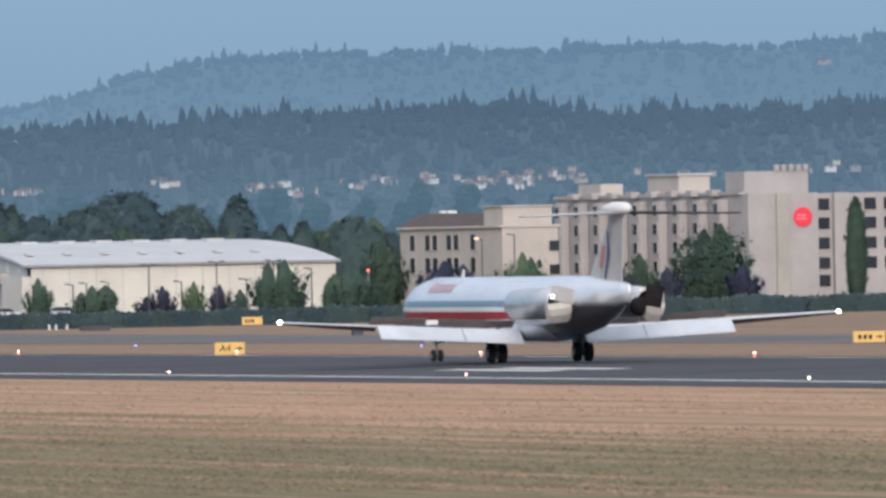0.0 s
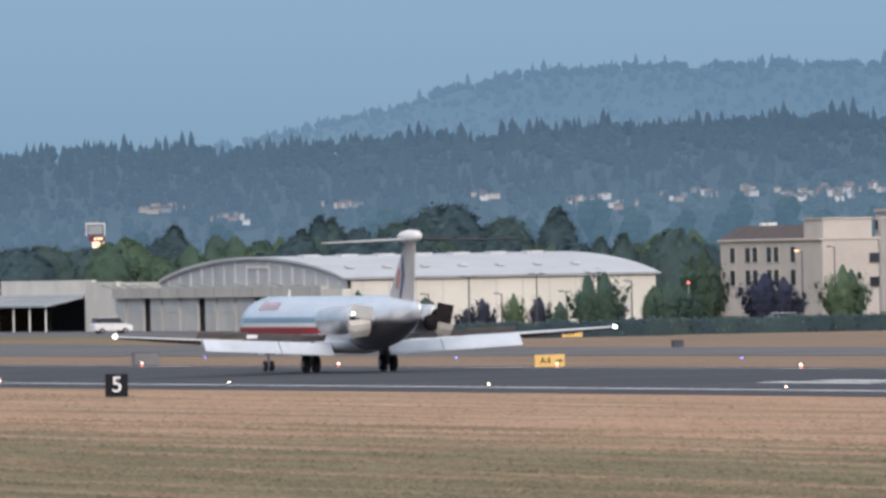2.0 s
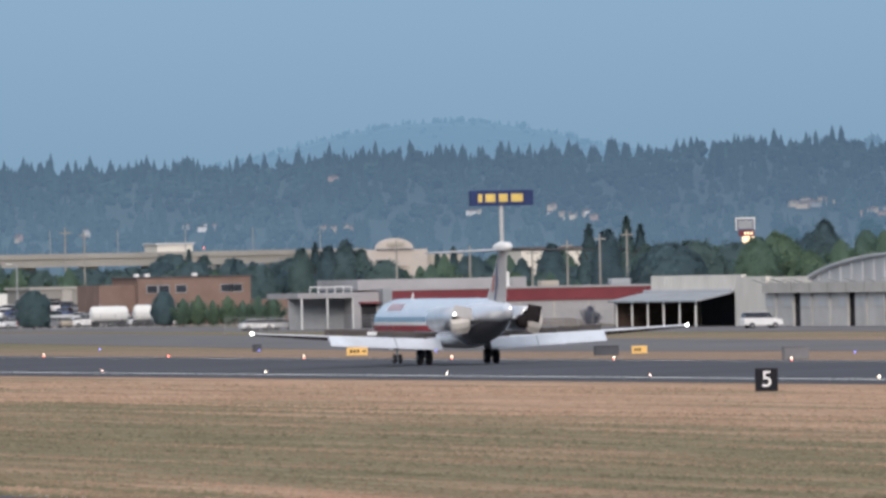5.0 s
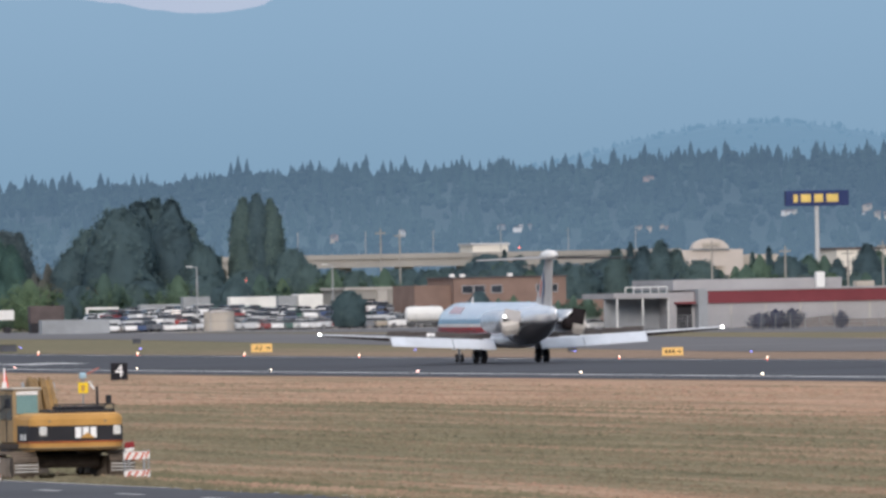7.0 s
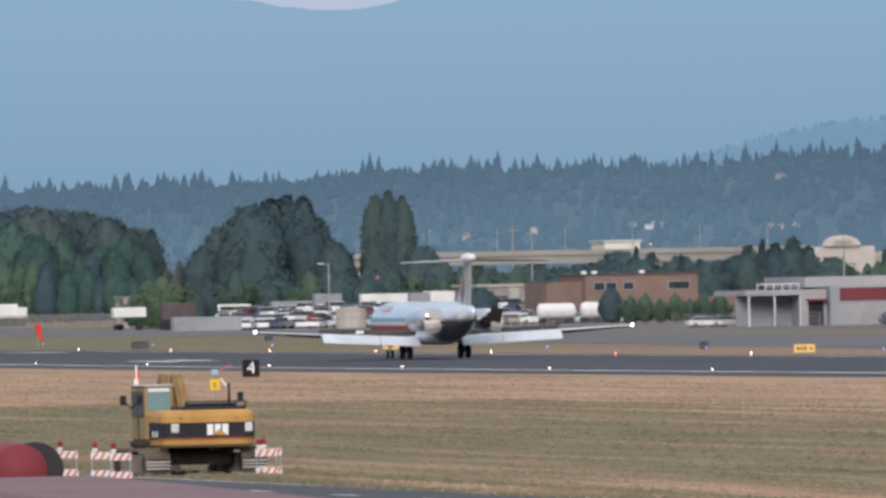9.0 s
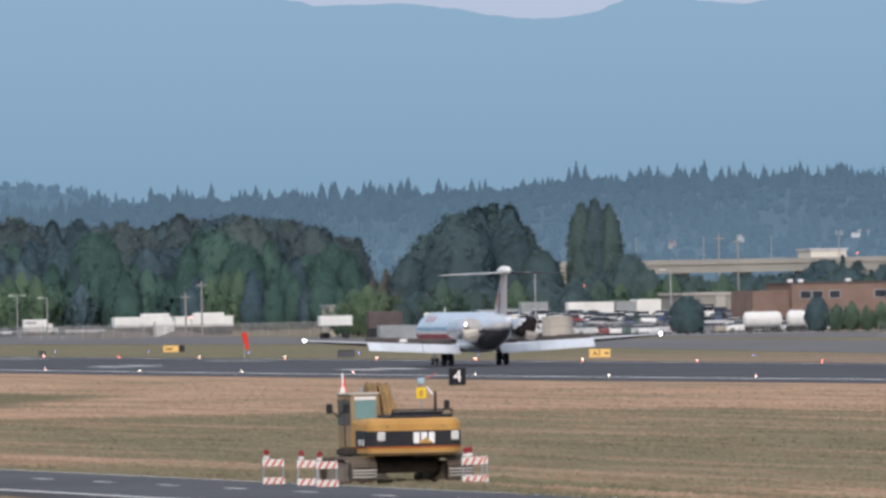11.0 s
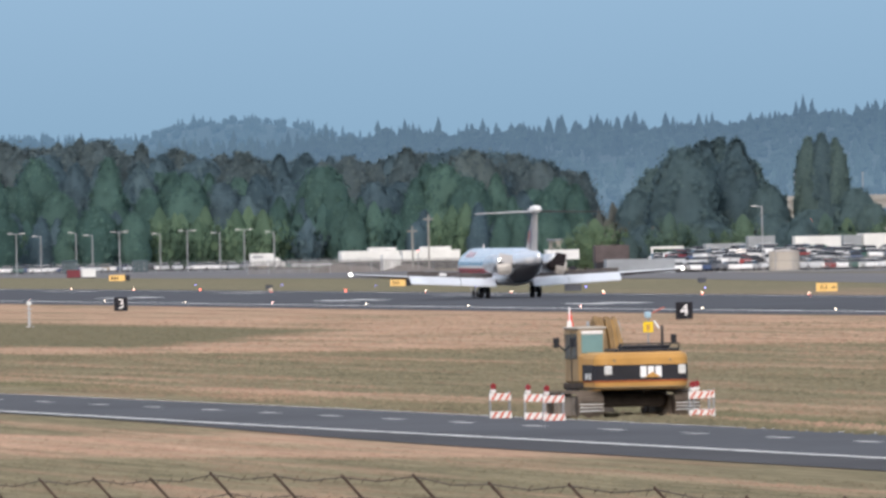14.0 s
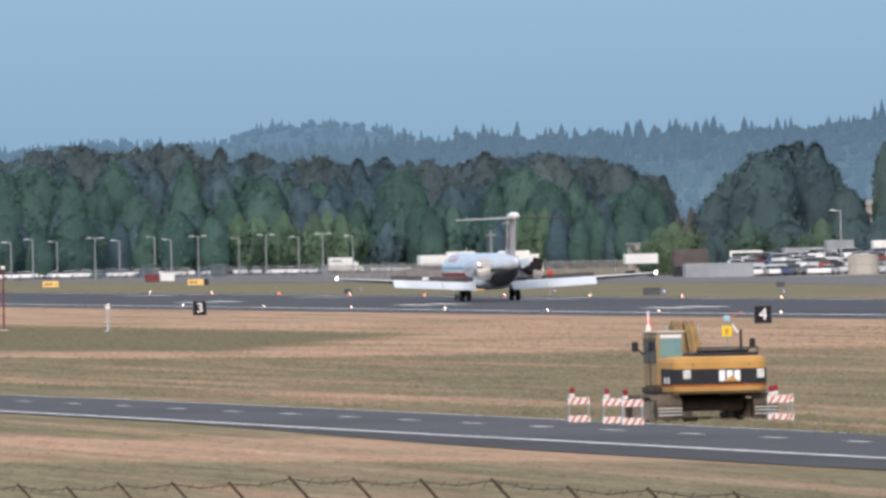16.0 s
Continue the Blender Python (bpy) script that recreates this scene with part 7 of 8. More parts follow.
def earth_mound(x, y, l, w, h, seed):
    bm = bmesh.new()
    nx, ny = 22, 8
    rows = []
    for j in range(ny + 1):
        row = []
        for i in range(nx + 1):
            u, v = i / nx, j / ny
            hump = (math.sin(math.pi * u) * math.sin(math.pi * v)) ** 0.7
            rough = 1 + 0.45 * noise.noise((u * 6 + seed, v * 4, 0.3))
            row.append(bm.verts.new((l * (u - 0.5), w * (v - 0.5), h * hump * rough - 0.15)))
        rows.append(row)
    for a, b in zip(rows, rows[1:]):
        for i in range(nx):
            bm.faces.new((a[i], a[i + 1], b[i + 1], b[i]))
    tagged(link("earth_mound", bm, EARTH, None, "", True), "low brown heap of bare earth on the field's edge", "mound").location = (x, y, -0.4)


earth_mound(396, 2585, 13, 9, 1.4, 2)
earth_mound(409, 2598, 9, 8, 1.1, 5)
earth_mound(436, 1952, 26, 9, 1.3, 8)


def screen_fence(a0, a1, d, h, n):
    """A chain-link fence closed with grey privacy slats."""
    x0, y0 = ray(a0, d)
    x1, y1 = ray(a1, d)
    ob = thing("slatted_fence", "long chain-link fence filled with grey privacy slats", "fence", (x0, y0, -0.4))
    for k in range(n):
        f = k / n
        x, y = (x1 - x0) * f, (y1 - y0) * f
        if k % 12 == 0:
            part("post", tube((x, y, 0), (x, y, h + 0.15), 0.05, None, 6), STEEL, ob)
        else:
            part("slat", box((x - 0.075, y - 0.01, 0.1), (x + 0.075, y + 0.01, h)), FENCE_SLAT, ob)
    part("rail", tube((0, 0, h + 0.05), (x1 - x0, y1 - y0, h + 0.05), 0.04), STEEL, ob)


FENCE_SLAT = mat("grey_fence_slats", (0.25, 0.235, 0.235), 0.8, 0, 0.15, each=True)
screen_fence(8.35, 9.62, 2565, 2.1, 200)


def white_frame(x, y):
    ob = thing("steel_frame", "open white steel gantry frame over the cars", "frame", (x, y, -0.4))
    for s in (-2.3, 2.3):
        part("post", box((s - 0.15, -0.15, 0), (s + 0.15, 0.15, 3.4)), WHITE_BOX, ob)
    part("beam", box((-2.5, -0.2, 3.4), (2.5, 0.2, 3.75)), WHITE_BOX, ob)


white_frame(401, 2298)


def van(x, y):
    ob = thing("van", "white box van with faded marks parked by the fence", "van", (x, y, -0.4))
    b = part("box_body", box((-3.1, -1.1, 0.7), (1.3, 1.1, 3.0), 0.06), WHITE_BOX, ob)
    part("marking", box((-2.8, -1.13, 2.2), (-0.8, -1.104, 2.6)), GREY_BOX, b, "grey unreadable marking")
    part("cab", prism([(1.35, 0.5), (3.3, 0.5), (3.3, 1.25), (2.6, 1.4), (2.1, 2.2), (1.35, 2.25)], -1.0, 1.0, "y"), WHITE_BOX, ob)
    part("windscreen", prism([(2.62, 1.42), (2.15, 2.15), (2.1, 2.1), (2.5, 1.42)], -0.9, 0.9, "y"), GLASS, ob)
    for wx in (-2.0, 2.3):
        for wy in (-0.95, 0.95):
            part("wheel", tube((wx, wy - 0.12, 0.4), (wx, wy + 0.12, 0.4), 0.4, None, 12), TYRE, ob)


van(421.9, 2850)
rnd2 = random.Random(77)
GRAVEL = mat("pale_gravel", (0.30, 0.285, 0.275), 0.95, 0, 0.25, (0.3, 2))
tagged(link("lot_ground", box((380, 2212, -0.6), (462, 2262, -0.385)), GRAVEL), "pale gravel ground of the crowded car park", "gravel", "", "structure")
weights = (0, 0, 0, 0, 0, 0, 0, 1, 1, 1, 1, 1, 2, 2, 3, 3, 4, 5, 6, 7)
LOT_ROWS = ((2276, 0.0, 10.45, 10.72, 11), (2290, 0.0, 9.86, 11.35, 46), (2300, 0.75, 9.86, 11.25, 46), (2310, 1.4, 9.86, 11.2, 46), (2319, 1.95, 9.9, 11.15, 42))
for d, rise, a0, a1, n in LOT_ROWS:
    for i in range(n):
        if rnd2.random() < 0.26:
            continue
        deg = a0 + (a1 - a0) * (i + rnd2.uniform(-0.35, 0.35)) / n
        x, y = ray(deg, d)
        car(x, y, -0.4 + rise + rnd2.uniform(-0.05, 0.05) * (rise > 0), rnd2.choice((0, 180, 160, 75, 90, 105, 90, 62, 118, 40)), rnd2.choice(weights), rnd2.choice(("sedan", "sedan", "sedan", "van", "pickup")))
for i in range(44):
    x, y = ray(6.9 + 1.75 * (i + rnd2.uniform(-0.4, 0.4)) / 44, 2905 + rnd2.uniform(-20, 25))
    car(x, y, -0.4, rnd2.choice((0, 180, 90)), rnd2.choice(weights))
for deg, d, p in ((14.28, 1690, 0), (14.60, 1690, 6), (14.50, 1690, 1), (11.66, 2030, 0), (11.72, 2030, 1), (11.63, 2025, 0), (15.97, 1640, 0), (16.0, 1640, 1), (13.49, 1795, 0)):
    x, y = ray(deg, d)
    car(x, y, -0.4, 5, p, "van" if d == 1795 else "sedan")
# terraced ground for the parked rows, and the lot's surface
for d, rise, a0, a1, n in LOT_ROWS[2:]:
    x, y = ray((a0 + a1) / 2, d)
    tagged(link("lot_terrace", box((x - 32, y - 4.5, -0.5), (x + 32, y + 5.4, -0.4 + rise)), GRAVEL), "raised pale gravel terrace under the parked cars", "terrace", "", "structure")

for deg, d, z in ((11.44, 2640, 11.9), (10.43, 2430, 7.2), (15.62, 1655, 4.7), (8.98, 2600, 3.2)):
    x, y = ray(deg, d)
    ob = thing("warning_lamp", "small red obstruction lamp on a thin pole", "lamp", (x, y, -0.4), 0, "red lamps")
    part("pole", tube((0, 0, 0), (0, 0, z), 0.07), STEEL, ob)
    bm = bmesh.new()
    bmesh.ops.create_icosphere(bm, subdivisions=1, radius=0.11, matrix=Matrix.Translation((0, 0, z + 0.15)))
    part("lens", bm, LAMP_RED, ob, "glowing red lens")


# ---- the far boundary fence ----
def boundary_fence(x0, y0, x1, y1, n, h):
    ob = thing("boundary_fence", "grey chain-link boundary fence along the field", "fence", (0, 0, -0.4))
    for i in range(n + 1):
        x, y = x0 + (x1 - x0) * i / n, y0 + (y1 - y0) * i / n
        part("post", tube((x, y, 0), (x, y, h), 0.05, None, 5), STEEL, ob)
    bm = bmesh.new()
    for k in range(5):
        add_tube(bm, (x0, y0, h * (k + 1) / 5), (x1, y1, h * (k + 1) / 5), 0.02, None, 4, False)
    for i in range(n * 6):
        f = i / (n * 6)
        x, y = x0 + (x1 - x0) * f, y0 + (y1 - y0) * f
        add_tube(bm, (x, y, 0.05), (x, y, h), 0.012, None, 3, False)
    part("wire", bm, STEEL, ob, "grey wire mesh")


boundary_fence(345, 2650, 432, 2700, 40, 2.2)
boundary_fence(405, 2215, 480, 2205, 36, 2.0)
boundary_fence(386, 1895, 440, 1885, 30, 2.0)


# ---- excavator ----
CAT_YELLOW = mat("machine_yellow", (0.49, 0.275, 0.085), 0.5, 0, 0.15, (0.8, 8))
MUD = mat("dusty_steel", (0.27, 0.225, 0.185), 0.85, 0.1, 0.3, (1.5, 10))
CAB_GLASS = mat("teal_cab_glass", (0.16, 0.27, 0.27), 0.12, 0, 0.15)
CAB_DUST = mat("dusty_cab_paint", (0.31, 0.225, 0.13), 0.7, 0, 0.2, (1, 8))
RUST = mat("rusty_scrape", (0.34, 0.10, 0.04), 0.8, 0, 0.3, (2, 10))
LAMP_DULL = mat("frosted_lamp", (0.62, 0.62, 0.60), 0.3, 0, 0.1)
BOARD_WHITE = mat("reflective_white", (0.72, 0.70, 0.68), 0.5, 0, 0.06)
BOARD_RED = mat("reflective_orange_red", (0.58, 0.17, 0.12), 0.5, 0, 0.1)


UNDER = mat("dusty_underbody", (0.075, 0.06, 0.05), 0.85, 0, 0.3, (1.5, 9))
BOOM_PAINT = mat("dusty_boom_yellow", (0.40, 0.245, 0.095), 0.7, 0, 0.25, (1, 8))
SHOE_STEEL = mat("muddy_track_steel", (0.165, 0.135, 0.11), 0.85, 0.1, 0.3, (1.5, 10))
BOOM_DIRT = mat("dirty_boom_paint", (0.30, 0.20, 0.10), 0.8, 0, 0.25, (1, 8))


def excavator():
    ob = thing("excavator", "yellow and black tracked excavator parked on grass beside the road", "excavator", (95.36, 556.6, zg(556) - 0.05), 4.5)
    for s in (-1, 1):
        x0, x1 = (s * 2.18, s * 1.28) if s > 0 else (-2.18, -1.28)
        lo, hi = min(x0, x1), max(x0, x1)
        belt = []
        n = 40
        for i in range(n):
            a = 2 * math.pi * i / n
            cy = 2.05 if math.cos(a) > 0 else -2.05
            belt.append((cy + 0.5 * math.cos(a), 0.5 + 0.46 * math.sin(a)))
        t = part("track_frame", prism([(y * 0.93, 0.5 + (z - 0.5) * 0.72) for y, z in belt], lo + 0.12, hi - 0.12, "x"), MUD, ob, "dusty track frame")
        per = []
        for k in range(46):
            f = k / 46 * (8.2 + 2 * math.pi * 0.48)
            if f < 4.1:
                y, z, q = -2.05 + f, 0.97, 0
            elif f < 4.1 + math.pi * 0.48:
                a = math.pi / 2 - (f - 4.1) / 0.48
                y, z, q = 2.05 + 0.48 * math.cos(a), 0.49 + 0.48 * math.sin(a), a - math.pi / 2
            elif f < 8.2 + math.pi * 0.48:
                y, z, q = 2.05 - (f - 4.1 - math.pi * 0.48), 0.02, math.pi
            else:
                a = -math.pi / 2 - (f - 8.2 - math.pi * 0.48) / 0.48
                y, z, q = -2.05 + 0.48 * math.cos(a), 0.49 + 0.48 * math.sin(a), a - math.pi / 2
            per.append((y, z, q))
        for y, z, q in per:
            bm = box((lo, -0.105, -0.03), (hi, 0.105, 0.03))
            add_box(bm, (lo, -0.02, 0.031), (hi, 0.02, 0.075))
            bmesh.ops.rotate(bm, verts=bm.verts, cent=(0, 0, 0), matrix=Matrix.Rotation(q, 3, "X"))
            bmesh.ops.translate(bm, verts=bm.verts, vec=(0, y, z))
            part("track_shoe", bm, SHOE_STEEL, t)
        for z in (0.3, 0.42, 0.54):
            part("worn_rail", box((lo + 0.03, -2.62, z), (hi - 0.03, -2.585, z + 0.035)), LAMP_DULL, t, "bright worn edge of a track shoe")
        for y in (-2.05, 2.05):
            part("sprocket", tube((lo + 0.06, y, 0.5), (hi - 0.06, y, 0.5), 0.36, None, 16), UNDER, t)
        for k in range(6):
            part("roller", tube((lo + 0.1, -1.5 + 0.6 * k, 0.2), (hi - 0.1, -1.5 + 0.6 * k, 0.2), 0.13, None, 10), MUD, t)
    part("car_body", box((-1.3, -1.2, 0.42), (1.3, 1.2, 0.92), 0.1), UNDER, ob, "dark undercarriage body")
    part("slew_ring", tube((0, 0, 0.9), (0, 0, 1.14), 0.75, None, 24), BLACK, ob)
    part("upper_deck", box((-1.62, -2.4, 1.08), (1.62, 2.1, 1.32), 0.05), UNDER, ob, "dark upper deck")

    # the rounded counterweight
    def rear(z_in, inset=0.0):
        pts = [(-1.68 + inset, -1.2)]
        for k in range(9):
            a = math.pi + (math.pi / 2) * k / 8
            pts.append((-1.18 + (0.5 - inset) * math.cos(a), -2.75 + (0.5 - inset) * math.sin(a)))
        for k in range(9):
            a = 1.5 * math.pi + (math.pi / 2) * k / 8
            pts.append((1.18 + (0.5 - inset) * math.cos(a), -2.75 + (0.5 - inset) * math.sin(a)))
        pts.append((1.68 - inset, -1.2))
        return [(x, y, z_in) for x, y in pts]

    cw = part("counterweight", loft([rear(1.08, 0.16), rear(1.2, 0.03), rear(1.38), rear(2.22), rear(2.36, 0.05), rear(2.44, 0.22)]), CAT_YELLOW, ob, "rounded yellow counterweight")
    part("black_band", loft([rear(1.42, -0.006), rear(1.98, -0.006)]), BLACK, cw, "black painted band")
    part("rust_stripe", loft([rear(1.35, -0.008), rear(1.415, -0.008)]), RUST, cw, "scraped red stripe")
    # maker's mark as plain white blocks over a yellow wedge
    for k in range(3):
        x = -0.12 + 0.27 * k
        part("white_mark", box((x, -3.285, 1.52), (x + 0.21, -3.262, 1.92)), SIGN_WHITE, cw, "white block of the maker's mark")
    part("yellow_wedge", prism([(0.02, 1.515), (0.60, 1.515), (0.31, 1.72)], -3.30, -3.287, "y"), CAT_YELLOW, cw, "small yellow wedge")
    for x in (-1.40, 1.24):
        part("rear_lamp", box((x, -3.285, 1.62), (x + 0.27, -2.95, 1.95), 0.03), LAMP_DULL, cw, "square frosted lamp")
    part("grille", box((-1.72, -2.7, 1.42), (-1.685, -1.25, 2.0), 0.01), BLACK, cw, "black side panel")
    for y in (-2.55, -2.05):
        part("side_plate", box((-1.735, y, 1.46), (-1.722, y + 0.3, 1.68)), LAMP_DULL, cw, "small pale plate")
    for x, z in ((-1.05, 2.0), (0.95, 2.0)):
        part("lifting_eye", tube((x, -3.262, z + 0.14), (x, -3.30, z + 0.14), 0.05, None, 10), CAB_DUST, cw)
    part("lower_lip", loft([rear(1.10, 0.1), rear(1.17, -0.004), rear(1.20, -0.004)]), CAB_DUST, cw, "scuffed lower lip")
    # engine hood with handrails
    hood = part("engine_hood", box((-0.85, -2.7, 2.40), (1.45, -0.9, 2.56), 0.05), BLACK, ob, "black engine hood")
    for x in (-0.7, 0.0, 0.7, 1.4):
        part("rail_post", tube((x, -2.72, 2.5), (x, -2.72, 2.74), 0.022), BLACK, hood)
    part("hand_rail", tube((-0.75, -2.72, 2.74), (1.42, -2.72, 2.74), 0.025), BLACK, hood)
    part("hood_cover", box((-0.4, -2.3, 2.561), (1.2, -1.0, 2.68), 0.04), BLACK, hood)
    part("exhaust", tube((1.02, -1.9, 2.6), (1.02, -1.9, 3.4), 0.055, 0.045), BLACK, ob, "black exhaust stack")
    part("mirror", box((1.76, -0.2, 2.72), (1.96, -0.1, 3.05), 0.03), BLACK, ob, "black mirror")
    part("mirror_arm", tube((1.5, -0.15, 2.3), (1.84, -0.15, 2.85), 0.025), BLACK, ob)
    part("side_body", box((0.35, -1.25, 1.32), (1.62, 1.7, 2.3), 0.08), CAT_YELLOW, ob)
    part("side_body", box((-1.66, -1.25, 1.32), (-0.6, -0.35, 2.38), 0.08), CAT_YELLOW, ob)
    # cab
    cab = part("cab", box((-1.62, -0.3, 1.32), (-0.62, 1.75, 3.28), 0.06), CAB_DUST, ob, "yellow operator cab")
    part("cab_roof", box((-1.66, -0.34, 3.28), (-0.58, 1.8, 3.38), 0.04), BEIGE, cab, "dusty pale roof")
    part("rear_window", box((-1.50, -0.325, 2.42), (-0.74, -0.303, 3.10)), CAB_GLASS, cab, "teal rear window")
    part("window_visor", box((-1.50, -0.345, 3.11), (-0.74, -0.302, 3.24)), BOARD_WHITE, cab, "pale strip with unreadable marks")
    for y0, y1 in ((-0.15, 0.62), (0.72, 1.62)):
        part("side_window", box((-1.648, y0, 2.2), (-1.624, y1, 3.12)), GLASS, cab, "dark side window")
    part("door_seam", box((-1.645, 0.63, 1.4), (-1.624, 0.70, 3.2)), BLACK, cab)
    part("step", box((-1.8, 0.1, 1.02), (-1.5, 0.9, 1.10)), BLACK, cab)
    part("left_mirror", box((-2.06, 1.55, 2.62), (-1.84, 1.65, 2.98), 0.03), BLACK, cab, "black mirror")
    part("left_mirror_arm", tube((-1.65, 1.6, 2.5), (-1.9, 1.6, 2.75), 0.025), BLACK, cab)
    # boom and stick
    boom = [(1.0, 1.5), (1.4, 2.2), (2.6, 3.1), (3.8, 3.62), (4.5, 3.6), (6.2, 2.9), (8.0, 1.9), (8.0, 1.5), (6.0, 2.3), (4.3, 3.1), (3.4, 2.9), (2.2, 1.9), (1.7, 1.3)]
    b = part("boom", prism(boom, -0.02, 0.42, "x"), BOOM_PAINT, ob, "curved yellow boom dulled by dust")
    part("boom_guard", prism([(y, z + 0.05) for y, z in boom], -0.42, -0.10, "x"), BOOM_DIRT, b, "dirty brown boom plate")
    for x in (-0.66, 0.40):
        part("boom_cylinder", tube((x + 0.1, 1.8, 1.3), (x + 0.1, 3.9, 2.9), 0.11, None, 10), BOOM_DIRT, b)
        part("cylinder_rod", tube((x + 0.1, 3.6, 2.9), (x + 0.1, 4.4, 3.5), 0.06, None, 8), STEEL, b)
    for x, z in ((-0.36, 0.06), (-0.2, 0.02), (0.02, 0.04), (0.12, 0.0), (0.30, 0.03)):
        hose = bmesh.new()
        for (y0, z0), (y1, z1) in zip([(1.45, 2.30), (2.0, 2.80), (2.8, 3.28), (3.7, 3.66)], [(2.0, 2.80), (2.8, 3.28), (3.7, 3.66), (4.4, 3.64)]):
            add_tube(hose, (x + 0.3 * z, y0, z0 + z), (x - 0.3 * z, y1, z1 + z), 0.035, None, 6)
        part("hose", hose, BOOM_DIRT, b, "dusty brown hydraulic hose")
    b.matrix_basis = pose(0, 1.2, 0) @ pose(0, 0, 0, 0, 0, -8) @ pose(0, -1.2, 0)
    part("stick", prism([(7.6, 2.2), (8.2, 2.1), (7.7, 0.5), (7.3, 0.4)], -0.25, 0.2, "x"), CAT_YELLOW, b)
    part("bucket", prism([(6.9, 0.0), (8.0, 0.0), (8.1, 0.6), (7.5, 0.8), (6.8, 0.5)], -0.6, 0.55, "x"), MUD, b, "dusty steel bucket")
    # the flag on the cab
    fl = part("flag_pole", tube((-1.55, 1.2, 3.3), (-1.55, 1.2, 4.1), 0.03), SIGN_WHITE, ob)
    part("flag", loft([[(-1.57, 1.2, 4.04), (-1.53, 1.22, 4.04), (-1.53, 1.18, 4.04)], [(-1.60, 1.2, 3.7), (-1.47, 1.24, 3.7), (-1.47, 1.16, 3.7)], [(-1.62, 1.2, 3.38), (-1.42, 1.25, 3.38), (-1.42, 1.15, 3.38)]]), ORANGE, fl, "folded orange flag")
    part("flag_hem", loft([[(-1.63, 1.18, 3.60), (-1.50, 1.26, 3.60), (-1.50, 1.12, 3.60)], [(-1.66, 1.18, 3.36), (-1.48, 1.28, 3.36), (-1.48, 1.1, 3.36)]]), BOARD_WHITE, fl, "white part of the flag")
    ob.scale = (1.04, 1.0, 0.99)
    return ob


excavator()


def field_marker():
    ob = thing("marker_post", "yellow square plate on a thin post with a small instrument", "marker", (98.6, 569.5, zg(570)))
    part("post", tube((0, 0, 0), (0, 0, 3.7), 0.03), STEEL, ob)
    part("plate", box((-0.19, -0.05, 2.95), (0.19, -0.02, 3.35), 0.01), mat("yellow_plate", (0.80, 0.55, 0.03), 0.5, 0, 0.1), ob, "yellow square plate")
    part("plate_mark", box((-0.07, -0.062, 3.02), (0.05, -0.051, 3.25)), CAT_YELLOW, ob)
    part("instrument", box((-0.12, -0.1, 3.5), (0.12, 0.1, 3.72), 0.03), mat("pale_blue_case", (0.35, 0.5, 0.6), 0.5, 0, 0.1), ob, "pale blue case")
    part("white_rod", tube((0.22, 0, 3.38), (0.42, 0, 3.1), 0.035), SIGN_WHITE, ob, "slanting white rod")
    part("red_rod", tube((0.1, 0, 3.65), (0.62, 0, 3.88), 0.02), BOARD_RED, ob, "thin red rod")


field_marker()


def barricade(x, y, turn):
    ob = thing("barricade", "folding barricade with orange-red and white striped boards and a lamp", "barricade", (x, y, zg(y) - 0.04), turn, "barricades")
    for s in (-0.36, 0.36):
        for lean in (-0.16, 0.16):
            part("leg", tube((s, lean, 0), (s, lean * 0.15, 1.05), 0.022, None, 6), STEEL, ob)
    for z0 in (0.06, 0.72):
        board = part("board", box((-0.40, -0.185 + 0.12 * z0, z0), (0.40, -0.16 + 0.12 * z0, z0 + 0.26), 0.005), BOARD_WHITE, ob, "white reflective board")
        for k in range(3):
            x0 = -0.36 + 0.26 * k
            pts = [(x0, z0 + 0.004), (x0 + 0.10, z0 + 0.004), (min(0.4, x0 + 0.26), z0 + 0.256), (min(0.396, x0 + 0.16), z0 + 0.256)]
            part("stripe", prism(pts, -0.192 + 0.12 * z0, -0.187 + 0.12 * z0, "y"), BOARD_RED, board, "orange-red slanting stripe")
    part("battery", box((-0.33, -0.08, 1.0), (-0.15, 0.06, 1.12), 0.02), BOARD_WHITE, ob)
    n = 14
    part("lamp", prism([(-0.24 + 0.10 * math.cos(i * 6.283 / n), 1.23 + 0.12 * math.sin(i * 6.283 / n)) for i in range(n)], -0.06, 0.06, "y"), mat("red_lens", (0.22, 0.012, 0.016), 0.3, 0, 0.1) if "red_lens" not in bpy.data.materials else bpy.data.materials["red_lens"], ob, "dark red lamp lens")
    return ob


for x, y, r in ((90.95, 557.2, 3), (91.3, 551.5, -4), (91.15, 546.6, 4), (97.0, 549.8, 2), (97.55, 552.0, -3)):
    barricade(x, y, r)


